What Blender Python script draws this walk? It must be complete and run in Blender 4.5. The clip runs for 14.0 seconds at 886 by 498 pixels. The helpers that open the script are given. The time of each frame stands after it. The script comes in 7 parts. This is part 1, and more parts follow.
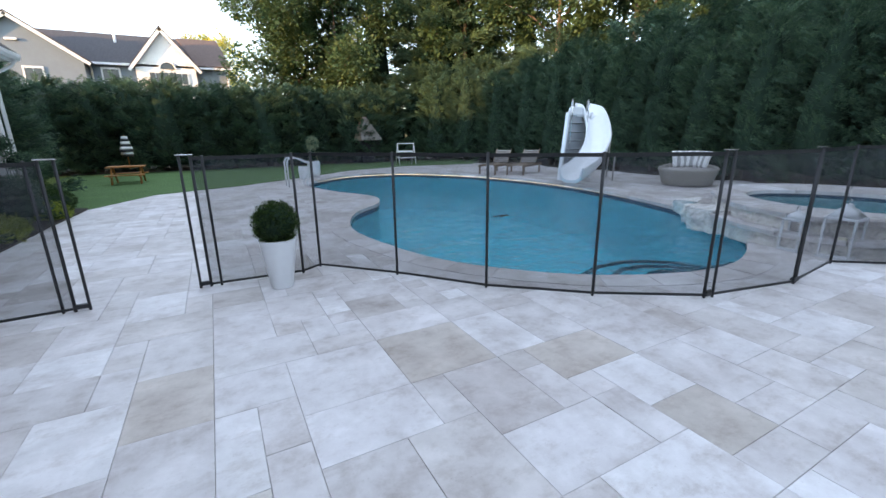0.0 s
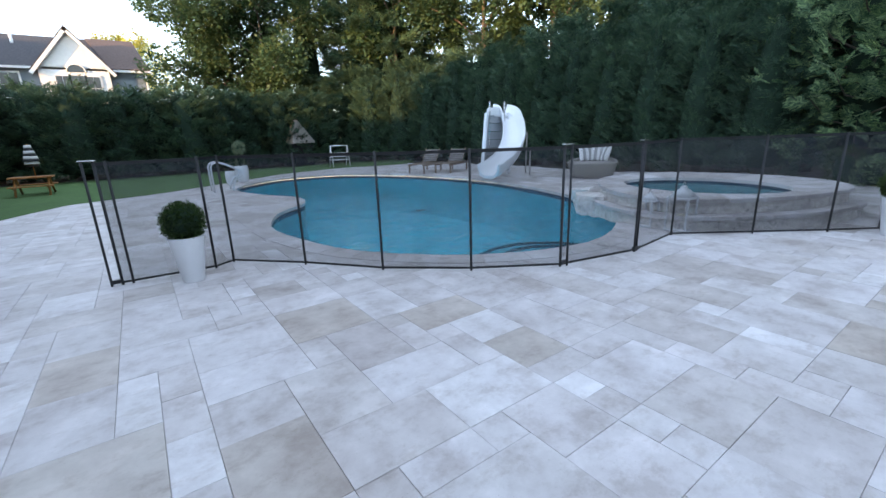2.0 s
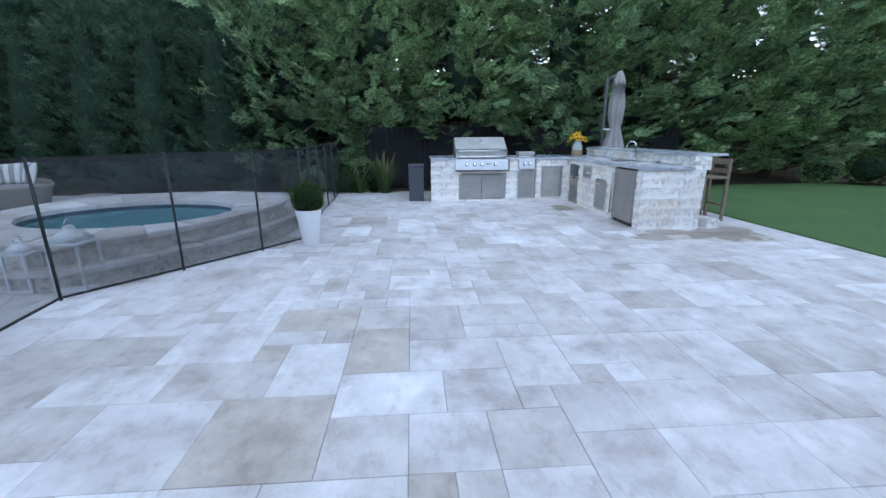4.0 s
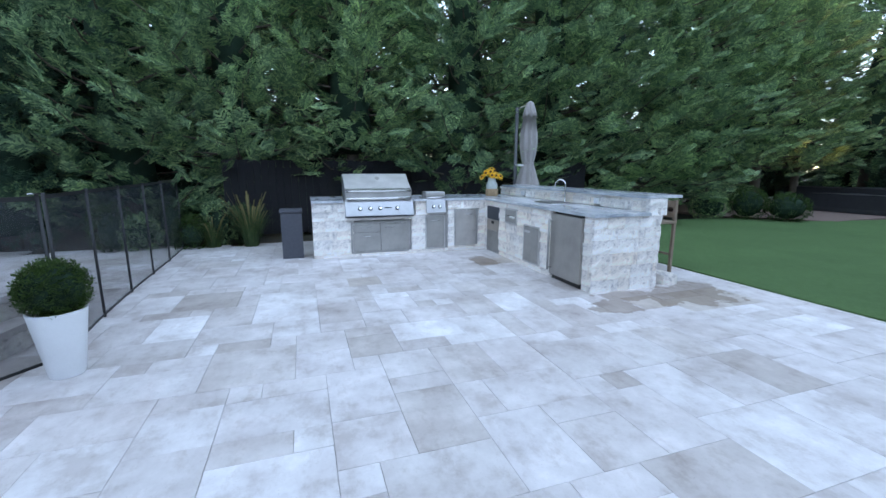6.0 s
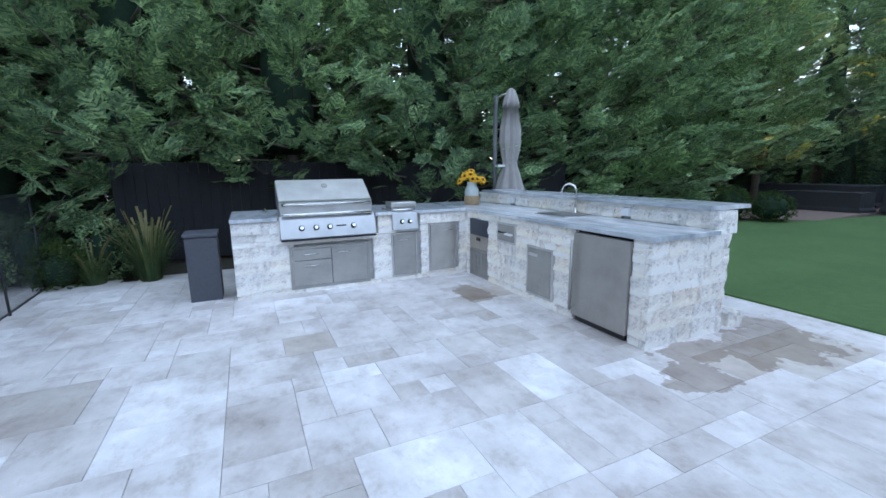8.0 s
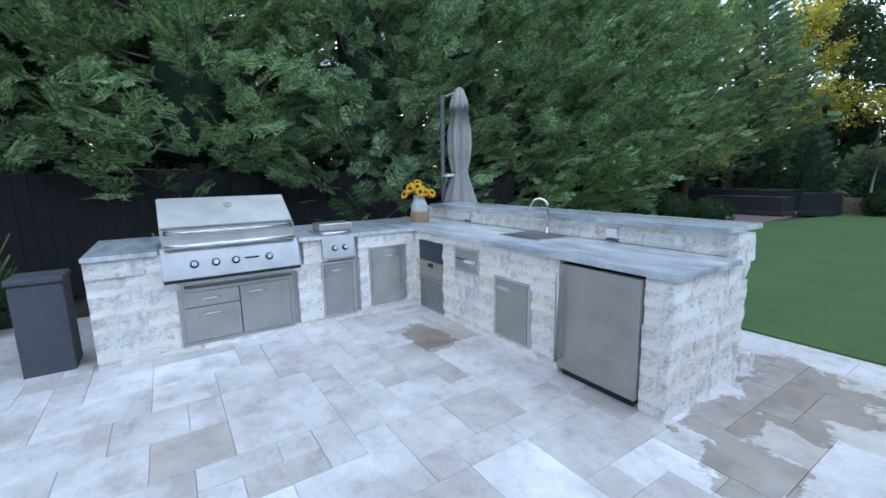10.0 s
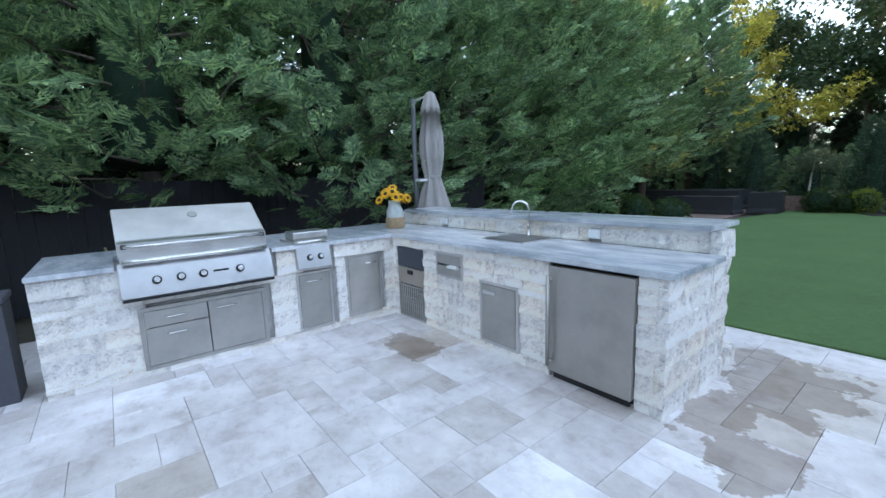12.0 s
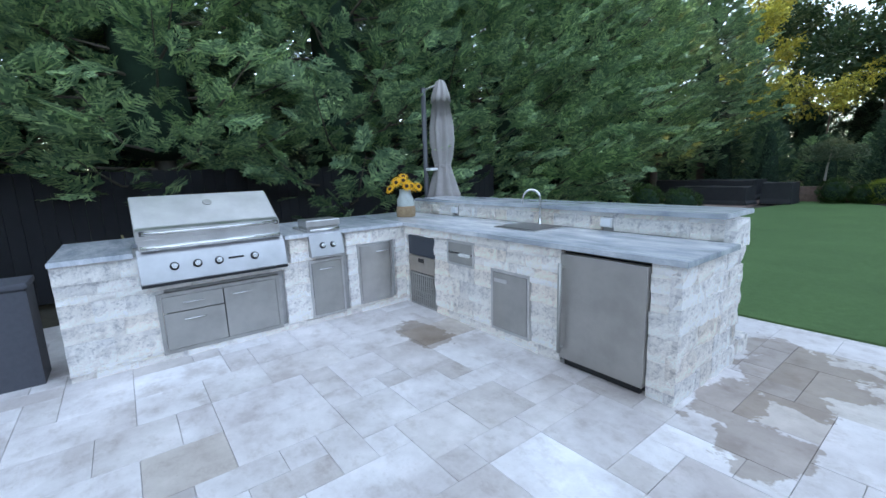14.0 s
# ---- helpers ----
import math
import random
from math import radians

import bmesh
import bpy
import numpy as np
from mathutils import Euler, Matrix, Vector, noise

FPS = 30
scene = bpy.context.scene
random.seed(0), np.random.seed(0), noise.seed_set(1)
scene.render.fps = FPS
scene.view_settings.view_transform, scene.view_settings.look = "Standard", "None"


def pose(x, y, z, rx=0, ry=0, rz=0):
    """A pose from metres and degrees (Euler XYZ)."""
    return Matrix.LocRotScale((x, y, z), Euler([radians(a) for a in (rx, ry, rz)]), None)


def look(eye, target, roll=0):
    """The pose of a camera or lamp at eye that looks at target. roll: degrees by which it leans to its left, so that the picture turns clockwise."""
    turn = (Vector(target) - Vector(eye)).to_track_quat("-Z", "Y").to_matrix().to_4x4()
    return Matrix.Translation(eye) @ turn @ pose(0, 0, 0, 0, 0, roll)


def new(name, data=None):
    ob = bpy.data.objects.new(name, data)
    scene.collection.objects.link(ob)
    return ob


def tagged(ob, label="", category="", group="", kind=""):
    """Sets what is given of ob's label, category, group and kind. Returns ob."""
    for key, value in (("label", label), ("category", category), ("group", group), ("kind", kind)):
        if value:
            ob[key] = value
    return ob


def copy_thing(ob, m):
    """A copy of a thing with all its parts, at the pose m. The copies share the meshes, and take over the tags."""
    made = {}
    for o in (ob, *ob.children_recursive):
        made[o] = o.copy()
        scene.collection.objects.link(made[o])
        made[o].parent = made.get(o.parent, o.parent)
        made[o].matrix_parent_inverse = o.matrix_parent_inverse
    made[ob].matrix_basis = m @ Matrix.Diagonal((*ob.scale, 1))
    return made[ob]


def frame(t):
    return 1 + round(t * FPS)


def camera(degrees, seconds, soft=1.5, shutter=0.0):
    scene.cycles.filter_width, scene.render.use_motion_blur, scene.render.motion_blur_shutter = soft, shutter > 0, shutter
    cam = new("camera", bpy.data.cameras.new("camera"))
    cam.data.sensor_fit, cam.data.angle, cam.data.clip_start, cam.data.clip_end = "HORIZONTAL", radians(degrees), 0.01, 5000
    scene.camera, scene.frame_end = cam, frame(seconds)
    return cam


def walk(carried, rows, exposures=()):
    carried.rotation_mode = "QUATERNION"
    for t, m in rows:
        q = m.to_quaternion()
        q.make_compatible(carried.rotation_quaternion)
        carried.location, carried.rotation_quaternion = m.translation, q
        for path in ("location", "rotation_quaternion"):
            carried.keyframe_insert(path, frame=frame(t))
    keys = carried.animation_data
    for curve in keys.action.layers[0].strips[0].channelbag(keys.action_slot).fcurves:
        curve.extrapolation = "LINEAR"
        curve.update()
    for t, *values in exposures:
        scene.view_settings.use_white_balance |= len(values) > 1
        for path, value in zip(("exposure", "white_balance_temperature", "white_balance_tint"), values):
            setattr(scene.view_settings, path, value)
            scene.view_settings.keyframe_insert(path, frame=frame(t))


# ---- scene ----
cam = camera(93.4, 14.0)
METRES, EYE, TILT, LEAN, TURN = 8.1, 1.4, 0.0, 0.0, -32.8
PATH = [
    (0, (-0.247, -0.572, 1.396), (0.662, 1.129, 0.867), -0.8),
    (0.5, (-0.501, -0.72, 1.414), (0.038, 1.137, 0.903), -2.0),
    (1, (-0.558, -0.889, 1.429), (-0.058, 0.984, 0.936), -0.9),
    (1.5, (-0.365, -1.191, 1.404), (0.351, 0.604, 0.89), -1.3),
    (2, (-0.089, -1.368, 1.388), (1.025, 0.206, 0.856), -2.0),
    (2.5, (0.375, -1.482, 1.406), (1.891, -0.296, 0.863), -2.1),
    (3, (0.811, -1.673, 1.368), (2.603, -0.964, 0.833), -1.4),
    (3.5, (1.262, -1.895, 1.434), (3.165, -1.615, 0.886), -0.8),
    (4, (1.756, -1.889, 1.407), (3.68, -2.027, 0.879), -0.2),
    (6.5, (4.306, -2.271, 1.441), (6.162, -2.92, 1.075), -0.4),
    (7, (4.74, -2.365, 1.464), (6.587, -3.048, 1.112), -1.0),
    (7.5, (5.155, -2.433, 1.438), (6.995, -3.144, 1.109), -0.6),
    (8, (5.562, -2.477, 1.452), (7.343, -3.309, 1.081), -0.6),
    (10.5, (6.592, -2.919, 1.52), (8.224, -4.028, 1.196), -0.9),
    (11, (6.608, -2.919, 1.517), (8.229, -4.051, 1.219), -0.7),
    (11.5, (6.669, -2.855, 1.514), (8.261, -4.031, 1.227), -1.4),
    (12, (6.712, -2.808, 1.497), (8.26, -4.033, 1.175), -1.9),
    (12.5, (6.72, -2.801, 1.474), (8.248, -4.043, 1.123), -1.5),
    (13, (6.718, -2.769, 1.48), (8.251, -4.0, 1.117), -1.4),
    (13.5, (6.724, -2.74, 1.474), (8.28, -3.942, 1.104), -1.6),
    (14, (6.715, -2.765, 1.478), (8.28, -3.955, 1.114), -1.9),
]
walk(cam, [(t, look(eye, target, roll)) for t, eye, target, roll in PATH], [(0.0, 3.36, 9000, 16), (1.5, 3.32, 8800, 16), (2.5, 3.20, 8200, 14), (4.0, 3.26, 8100, 14), (6.5, 3.34, 8100, 13), (11.0, 3.44, 8400, 13), (14.0, 3.44, 8400, 13)])

# ---------------------------------------------------------------- light
world = bpy.data.worlds.new("world")
scene.world = world
world.use_nodes = True
wn = world.node_tree
for n in list(wn.nodes):
    wn.nodes.remove(n)
SUN_EL, SUN_AZ = radians(4.5), radians(252)      # azimuth clockwise from +y
sky = wn.nodes.new("ShaderNodeTexSky")
sky.sky_type, sky.sun_disc = "NISHITA", False
sky.sun_elevation, sky.sun_rotation = radians(14), SUN_AZ
sky.air_density, sky.dust_density, sky.ozone_density = 0.75, 0.0, 1.5
bg = wn.nodes.new("ShaderNodeBackground")
bg.inputs["Strength"].default_value = 0.15
wout = wn.nodes.new("ShaderNodeOutputWorld")
veil = wn.nodes.new("ShaderNodeMix")        # thin high haze evens the sky out
veil.data_type = "RGBA"
veil.inputs[0].default_value = 0.5
veil.inputs[7].default_value = (0.66, 0.88, 1.20, 1)
wn.links.new(sky.outputs[0], veil.inputs[6])
wn.links.new(veil.outputs[2], bg.inputs[0])
wn.links.new(bg.outputs[0], wout.inputs[0])
sun_data = bpy.data.lights.new("sun", "SUN")
sun_data.energy, sun_data.angle, sun_data.color = 1.0, radians(0.6), (1.0, 0.66, 0.36)
sun = new("sun", sun_data)
sd = Vector((math.sin(SUN_AZ) * math.cos(SUN_EL), math.cos(SUN_AZ) * math.cos(SUN_EL), math.sin(SUN_EL)))
sun.matrix_world = look(sd * 60, (0, 0, 0))

# ---------------------------------------------------------------- materials
class NT:
    def __init__(self, name):
        self.m = bpy.data.materials.new(name)
        self.m.use_nodes = True
        self.t = self.m.node_tree
        self.b = self.t.nodes["Principled BSDF"]
        self.out = self.t.nodes["Material Output"]
        self.co = self.t.nodes.new("ShaderNodeTexCoord")

    def n(self, kind, **kw):
        nd = self.t.nodes.new(kind)
        for k, v in kw.items():
            nd.inputs[k].default_value = v
        return nd

    def l(self, a, b):
        self.t.links.new(a, b)

    def noise(self, scale, detail=4.0, rough=0.6, coord="Object", stretch=None, vec=None):
        nd = self.n("ShaderNodeTexNoise", Scale=scale, Detail=detail, Roughness=rough)
        src = vec or self.co.outputs[coord]
        if stretch:
            mp = self.t.nodes.new("ShaderNodeMapping")
            mp.inputs["Scale"].default_value = stretch
            self.l(src, mp.inputs[0])
            src = mp.outputs[0]
        self.l(src, nd.inputs["Vector"])
        return nd.outputs["Fac"]

    def ramp(self, fac, stops, interp="LINEAR"):
        nd = self.t.nodes.new("ShaderNodeValToRGB")
        nd.color_ramp.interpolation = interp
        e = nd.color_ramp.elements
        while len(e) < len(stops):
            e.new(0.5)
        for el, (p, c) in zip(e, stops):
            el.position = p
            el.color = (*c, 1) if len(c) == 3 else c
        self.l(fac, nd.inputs[0])
        return nd.outputs[0]

    def mix(self, a, b, fac, mode="MIX"):
        nd = self.t.nodes.new("ShaderNodeMix")
        nd.data_type, nd.blend_type = "RGBA", mode
        for s, i in ((fac, 0), (a, 6), (b, 7)):
            if isinstance(s, (int, float)):
                nd.inputs[i].default_value = s
            elif isinstance(s, tuple):
                nd.inputs[i].default_value = (*s, 1)
            else:
                self.l(s, nd.inputs[i])
        return nd.outputs[2]

    def math(self, op, a, b=0.0):
        nd = self.t.nodes.new("ShaderNodeMath")
        nd.operation = op
        for s, i in ((a, 0), (b, 1)):
            if isinstance(s, (int, float)):
                nd.inputs[i].default_value = s
            else:
                self.l(s, nd.inputs[i])
        return nd.outputs[0]

    def color(self, c):
        if isinstance(c, tuple):
            self.b.inputs["Base Color"].default_value = (*c, 1)
        else:
            self.l(c, self.b.inputs["Base Color"])
        return self

    def set(self, rough=0.6, metal=0.0, spec=0.5):
        self.b.inputs["Metallic"].default_value = metal
        if isinstance(rough, float):
            self.b.inputs["Roughness"].default_value = rough
        else:
            self.l(rough, self.b.inputs["Roughness"])
        self.b.inputs["Specular IOR Level"].default_value = spec
        return self

    def bump(self, h, strength=0.3, dist=0.01):
        nd = self.n("ShaderNodeBump", Strength=strength, Distance=dist)
        self.l(h, nd.inputs["Height"])
        self.l(nd.outputs[0], self.b.inputs["Normal"])
        return self


def rnd_of(t, island):
    """A random number for each piece: by its object, or by its island in a joined mesh."""
    if island:
        return t.t.nodes.new("ShaderNodeNewGeometry").outputs["Random Per Island"]
    return t.t.nodes.new("ShaderNodeObjectInfo").outputs["Random"]


def m_plain(name, c, rough=0.5, metal=0.0, vary=0.12, scale=6.0, bump=0.1, spec=0.5):
    t = NT(name)
    f = t.noise(scale, 5.0)
    g = t.noise(scale * 12, 3.0)
    a = tuple(max(0, v * (1 - vary)) for v in c)
    b = tuple(min(1, v * (1 + vary)) for v in c)
    t.color(t.mix(t.ramp(f, [(0.3, a), (0.7, b)]), t.ramp(g, [(0.3, a), (0.7, b)]), 0.35))
    t.set(t.math("ADD", t.math("MULTIPLY", g, 0.15), max(0.02, rough - 0.07)), metal, spec)
    if bump:
        t.bump(g, bump, 0.004)
    return t.m


def m_travertine(name, island, tone="mixed"):
    t = NT(name)
    r = rnd_of(t, island)
    off = t.n("ShaderNodeCombineXYZ")
    t.l(t.math("MULTIPLY", r, 37.0), off.inputs[0])
    t.l(t.math("MULTIPLY", r, 91.0), off.inputs[1])
    add = t.t.nodes.new("ShaderNodeVectorMath")
    t.l(t.co.outputs["Object"], add.inputs[0])
    t.l(off.outputs[0], add.inputs[1])
    if tone == "tan":
        base = t.ramp(r, [(0.0, (0.52, 0.47, 0.43)), (0.5, (0.56, 0.50, 0.455)), (1.0, (0.58, 0.54, 0.50))])
    else:
        base = t.ramp(r, [(0.0, (0.50, 0.455, 0.43)), (0.08, (0.60, 0.56, 0.54)), (0.22, (0.69, 0.655, 0.65)), (0.40, (0.61, 0.575, 0.565)), (0.55, (0.69, 0.66, 0.66)),
                          (0.68, (0.66, 0.63, 0.625)), (0.80, (0.79, 0.775, 0.78)), (0.88, (0.65, 0.62, 0.61)), (1.0, (0.56, 0.515, 0.50))])
    cloud = t.noise(2.6, 7.0, 0.66, vec=add.outputs[0])
    vein = t.noise(5.0, 9.0, 0.74, vec=add.outputs[0], stretch=(1.0, 1.5, 1.0))
    c = t.mix(base, t.ramp(cloud, [(0.36, (0.76, 0.72, 0.70)), (0.47, (0.96, 0.95, 0.95)), (0.54, (1.03, 1.03, 1.03)), (0.64, (1.17, 1.17, 1.18))]), 0.9, "MULTIPLY")
    c = t.mix(c, t.ramp(vein, [(0.36, (0.80, 0.76, 0.73)), (0.48, (1, 1, 1)), (0.7, (1.03, 1.03, 1.03))]), 0.7, "MULTIPLY")
    wide = t.n("ShaderNodeTexNoise", Scale=1.1, Detail=5.0, Roughness=0.6, Distortion=0.6)
    t.l(t.t.nodes.new("ShaderNodeNewGeometry").outputs["Position"], wide.inputs["Vector"])
    c = t.mix(c, t.ramp(wide.outputs["Fac"], [(0.36, (0.86, 0.83, 0.82)), (0.50, (1, 1, 1)), (0.64, (1.08, 1.08, 1.09))]), 0.8, "MULTIPLY")
    pits = t.noise(90, 2.0, 0.5)
    c = t.mix(c, t.ramp(pits, [(0.24, (0.62, 0.58, 0.54)), (0.34, (1, 1, 1))]), 0.5, "MULTIPLY")
    geo = t.t.nodes.new("ShaderNodeNewGeometry").outputs["Position"]
    wob = t.n("ShaderNodeTexNoise", Scale=4.2, Detail=6.0, Roughness=0.6)
    t.l(geo, wob.inputs["Vector"])
    damp = None
    for cx, cy, sx, sy in ((7.55, -5.62, 0.20, 0.40), (7.38, -6.35, 0.42, 0.62), (7.62, -6.75, 0.28, 0.30), (7.27, -5.24, 0.24, 0.30), (9.75, -4.85, 0.40, 0.20)):
        mp = t.t.nodes.new("ShaderNodeMapping")
        mp.inputs["Location"].default_value = (-cx / sx, -cy / sy, 0)
        mp.inputs["Scale"].default_value = (1 / sx, 1 / sy, 0)
        t.l(geo, mp.inputs[0])
        ln = t.t.nodes.new("ShaderNodeVectorMath")
        ln.operation = "LENGTH"
        t.l(mp.outputs[0], ln.inputs[0])
        d = t.math("ADD", ln.outputs["Value"], t.math("MULTIPLY", t.math("SUBTRACT", wob.outputs["Fac"], 0.5), 2.3))
        m = t.ramp(d, [(0.86, (1, 1, 1)), (0.94, (0, 0, 0))])
        damp = m if damp is None else t.math("MAXIMUM", damp, m)
    c = t.mix(c, t.mix(c, (0.60, 0.54, 0.49), 1.0, "MULTIPLY"), damp)
    t.color(c)
    t.set(t.ramp(cloud, [(0.2, (0.42, 0.42, 0.42)), (0.8, (0.62, 0.62, 0.62))]), 0, 0.4)
    t.bump(t.math("ADD", t.math("MULTIPLY", pits, 0.4), vein), 0.25, 0.004)
    return t.m


def m_ledgestone(name):
    t = NT(name)
    r = rnd_of(t, False)
    base = t.ramp(r, [(0.0, (0.70, 0.68, 0.67)), (0.2, (0.84, 0.80, 0.76)), (0.5, (0.90, 0.88, 0.86)), (0.75, (0.80, 0.78, 0.76)), (0.9, (0.88, 0.80, 0.72)), (1.0, (0.90, 0.87, 0.84))])
    a = t.noise(6.0, 8.0, 0.7)
    b = t.noise(17.0, 7.0, 0.75)
    d = t.noise(60.0, 4.0, 0.7)
    c = t.mix(base, t.ramp(a, [(0.34, (0.74, 0.73, 0.76)), (0.45, (0.99, 0.98, 0.97)), (0.60, (1.22, 1.20, 1.17))]), 0.9, "MULTIPLY")
    c = t.mix(c, t.ramp(b, [(0.38, (0.60, 0.59, 0.61)), (0.44, (0.95, 0.94, 0.94)), (0.52, (1.12, 1.11, 1.10))]), 0.8, "MULTIPLY")
    c = t.mix(c, t.ramp(d, [(0.32, (0.66, 0.64, 0.64)), (0.44, (1, 1, 1))]), 0.4, "MULTIPLY")
    t.color(c).set(0.85, 0, 0.25).bump(t.math("ADD", a, t.math("ADD", b, t.math("MULTIPLY", d, 0.30))), 1.0, 0.03)
    return t.m


def m_marble(name):
    t = NT(name)
    w = t.noise(1.6, 8.0, 0.7, stretch=(0.7, 1.9, 1.0))
    v = t.noise(3.0, 10.0, 0.78, stretch=(0.7, 2.6, 1.0))
    c = t.ramp(w, [(0.3, (0.27, 0.30, 0.33)), (0.45, (0.43, 0.465, 0.50)), (0.58, (0.58, 0.60, 0.63)), (0.72, (0.72, 0.73, 0.74))])
    c = t.mix(c, t.ramp(v, [(0.35, (0.62, 0.66, 0.72)), (0.5, (1, 1, 1)), (0.62, (1.25, 1.22, 1.2))]), 0.85, "MULTIPLY")
    t.color(c).set(0.16, 0, 0.5)
    return t.m


def m_steel(name, c=(0.62, 0.61, 0.60), rough=0.3, dull=False):
    t = NT(name)
    g = t.noise(40, 3.0, 0.6, stretch=(1.0, 1.0, 22.0))
    s = t.noise(3.0, 5.0)
    t.color(t.mix(t.ramp(s, [(0.36, tuple(v * 0.74 for v in c)), (0.62, c)]), c, 0.25))
    t.set(t.math("ADD", t.math("MULTIPLY", g, 0.14), t.math("ADD", t.math("MULTIPLY", s, 0.12), rough - 0.12)), 0.65 if dull else 0.95, 0.5)
    t.bump(g, 0.05, 0.001)
    return t.m


def m_leaf(name, a, b, c=None, rough=0.55):
    t = NT(name)
    r = rnd_of(t, True)
    ob = t.t.nodes.new("ShaderNodeObjectInfo").outputs["Random"]
    col = t.ramp(r, [(0.0, a), (0.6, b), (1.0, c or b)])
    big = t.noise(0.9, 4.0)
    mid = t.noise(4.5, 3.0)
    col = t.mix(col, t.ramp(mid, [(0.38, (0.70, 0.74, 0.74)), (0.62, (1.28, 1.24, 1.12))]), 0.8, "MULTIPLY")
    col = t.mix(col, t.ramp(big, [(0.35, (0.62, 0.66, 0.6)), (0.65, (1.25, 1.22, 1.1))]), 0.8, "MULTIPLY")
    col = t.mix(col, t.ramp(ob, [(0.0, (0.85, 0.88, 0.9)), (1.0, (1.12, 1.1, 1.0))]), 0.8, "MULTIPLY")
    t.color(col).set(rough, 0, 0.3)
    tr = t.t.nodes.new("ShaderNodeBsdfTranslucent")
    t.l(col, tr.inputs[0])
    ms = t.t.nodes.new("ShaderNodeMixShader")
    ms.inputs[0].default_value = 0.35
    t.l(t.b.outputs[0], ms.inputs[1])
    t.l(tr.outputs[0], ms.inputs[2])
    t.l(ms.outputs[0], t.out.inputs[0])
    return t.m


def m_mesh_screen():
    t = NT("black_screen_mesh")
    t.color((0.040, 0.046, 0.058)).set(0.6)
    tr = t.t.nodes.new("ShaderNodeBsdfTransparent")
    ms = t.t.nodes.new("ShaderNodeMixShader")
    ms.inputs[0].default_value = 0.27
    t.l(tr.outputs[0], ms.inputs[1])
    t.l(t.b.outputs[0], ms.inputs[2])
    t.l(ms.outputs[0], t.out.inputs[0])
    return t.m


def m_water(name, tint, wave=1.0):
    t = NT(name)
    tr = t.t.nodes.new("ShaderNodeBsdfTransparent")
    tr.inputs[0].default_value = (*tint, 1)
    gl = t.t.nodes.new("ShaderNodeBsdfGlossy")
    gl.inputs["Roughness"].default_value = 0.03
    lw = t.n("ShaderNodeLayerWeight", Blend=0.5)
    w1 = t.noise(2.6, 3.0, 0.6, stretch=(0.75, 1.1, 1.0))
    w2 = t.noise(9.0, 3.0, 0.5)
    bp = t.n("ShaderNodeBump", Strength=1.0 * wave, Distance=0.11)
    t.l(t.math("ADD", w1, t.math("MULTIPLY", w2, 0.32)), bp.inputs["Height"])
    t.l(bp.outputs[0], gl.inputs["Normal"])
    t.l(bp.outputs[0], lw.inputs["Normal"])
    gloss = t.math("ADD", t.math("MULTIPLY", t.math("POWER", lw.outputs["Facing"], 4.0), 0.75), 0.02)
    ms = t.t.nodes.new("ShaderNodeMixShader")
    t.l(gloss, ms.inputs[0])
    t.l(tr.outputs[0], ms.inputs[1])
    t.l(gl.outputs[0], ms.inputs[2])
    t.l(ms.outputs[0], t.out.inputs[0])
    return t.m


def m_brick(name):
    t = NT(name)
    r = rnd_of(t, False)
    a = t.noise(9.0, 6.0, 0.7)
    b = t.noise(45.0, 4.0, 0.6)
    red = t.ramp(r, [(0.0, (0.31, 0.25, 0.225)), (0.5, (0.38, 0.31, 0.28)), (1.0, (0.27, 0.235, 0.22))])
    lime = t.ramp(r, [(0.0, (0.62, 0.57, 0.53)), (1.0, (0.72, 0.68, 0.65))])
    c = t.mix(red, lime, t.ramp(t.math("ADD", a, t.math("MULTIPLY", t.math("SUBTRACT", r, 0.5), 0.25)), [(0.40, (0, 0, 0)), (0.54, (1, 1, 1))]))
    c = t.mix(c, t.ramp(b, [(0.3, (0.7, 0.68, 0.66)), (0.6, (1, 1, 1))]), 0.6, "MULTIPLY")
    t.color(c).set(0.9, 0, 0.2).bump(t.math("ADD", a, b), 0.6, 0.01)
    return t.m


def m_grass(name, a, b):
    t = NT(name)
    f = t.noise(0.7, 4.0)
    g = t.noise(160, 3.0, 0.7)
    h = t.noise(12, 5.0, 0.7)
    c = t.mix(t.ramp(f, [(0.3, a), (0.7, b)]), t.ramp(g, [(0.3, (0.55, 0.55, 0.5)), (0.7, (1.3, 1.3, 1.2))]), 0.8, "MULTIPLY")
    c = t.mix(c, t.ramp(h, [(0.3, (0.82, 0.85, 0.8)), (0.7, (1.12, 1.1, 1.1))]), 0.8, "MULTIPLY")
    t.color(c).set(0.9, 0, 0.1).bump(g, 0.8, 0.02)
    return t.m


TRAV = m_travertine("travertine_paver", False)
TRAV_J = m_travertine("travertine_paver_field", True)
TRAV_TAN = m_travertine("travertine_paver_tan", False, "tan")
STONE = m_ledgestone("split_face_travertine")
MORTAR = m_plain("grey_mortar", (0.46, 0.45, 0.44), 0.95, vary=0.2, scale=14, bump=0.5)
SAND = m_plain("paver_joint_sand", (0.66, 0.63, 0.61), 0.95, vary=0.25, scale=20, bump=0.4)
MARBLE = m_marble("blue_grey_marble")
STEEL = m_steel("brushed_steel", (0.72, 0.71, 0.70), 0.34)
STEEL_DULL = m_steel("matt_steel", (0.46, 0.445, 0.42), 0.42, True)
STEEL_PANEL = m_steel("panel_steel", (0.53, 0.525, 0.53), 0.36)
CHROME = m_steel("polished_steel", (0.8, 0.8, 0.8), 0.14)
BLACK = m_plain("black_powder_coat", (0.015, 0.016, 0.018), 0.4, vary=0.2, bump=0.05)
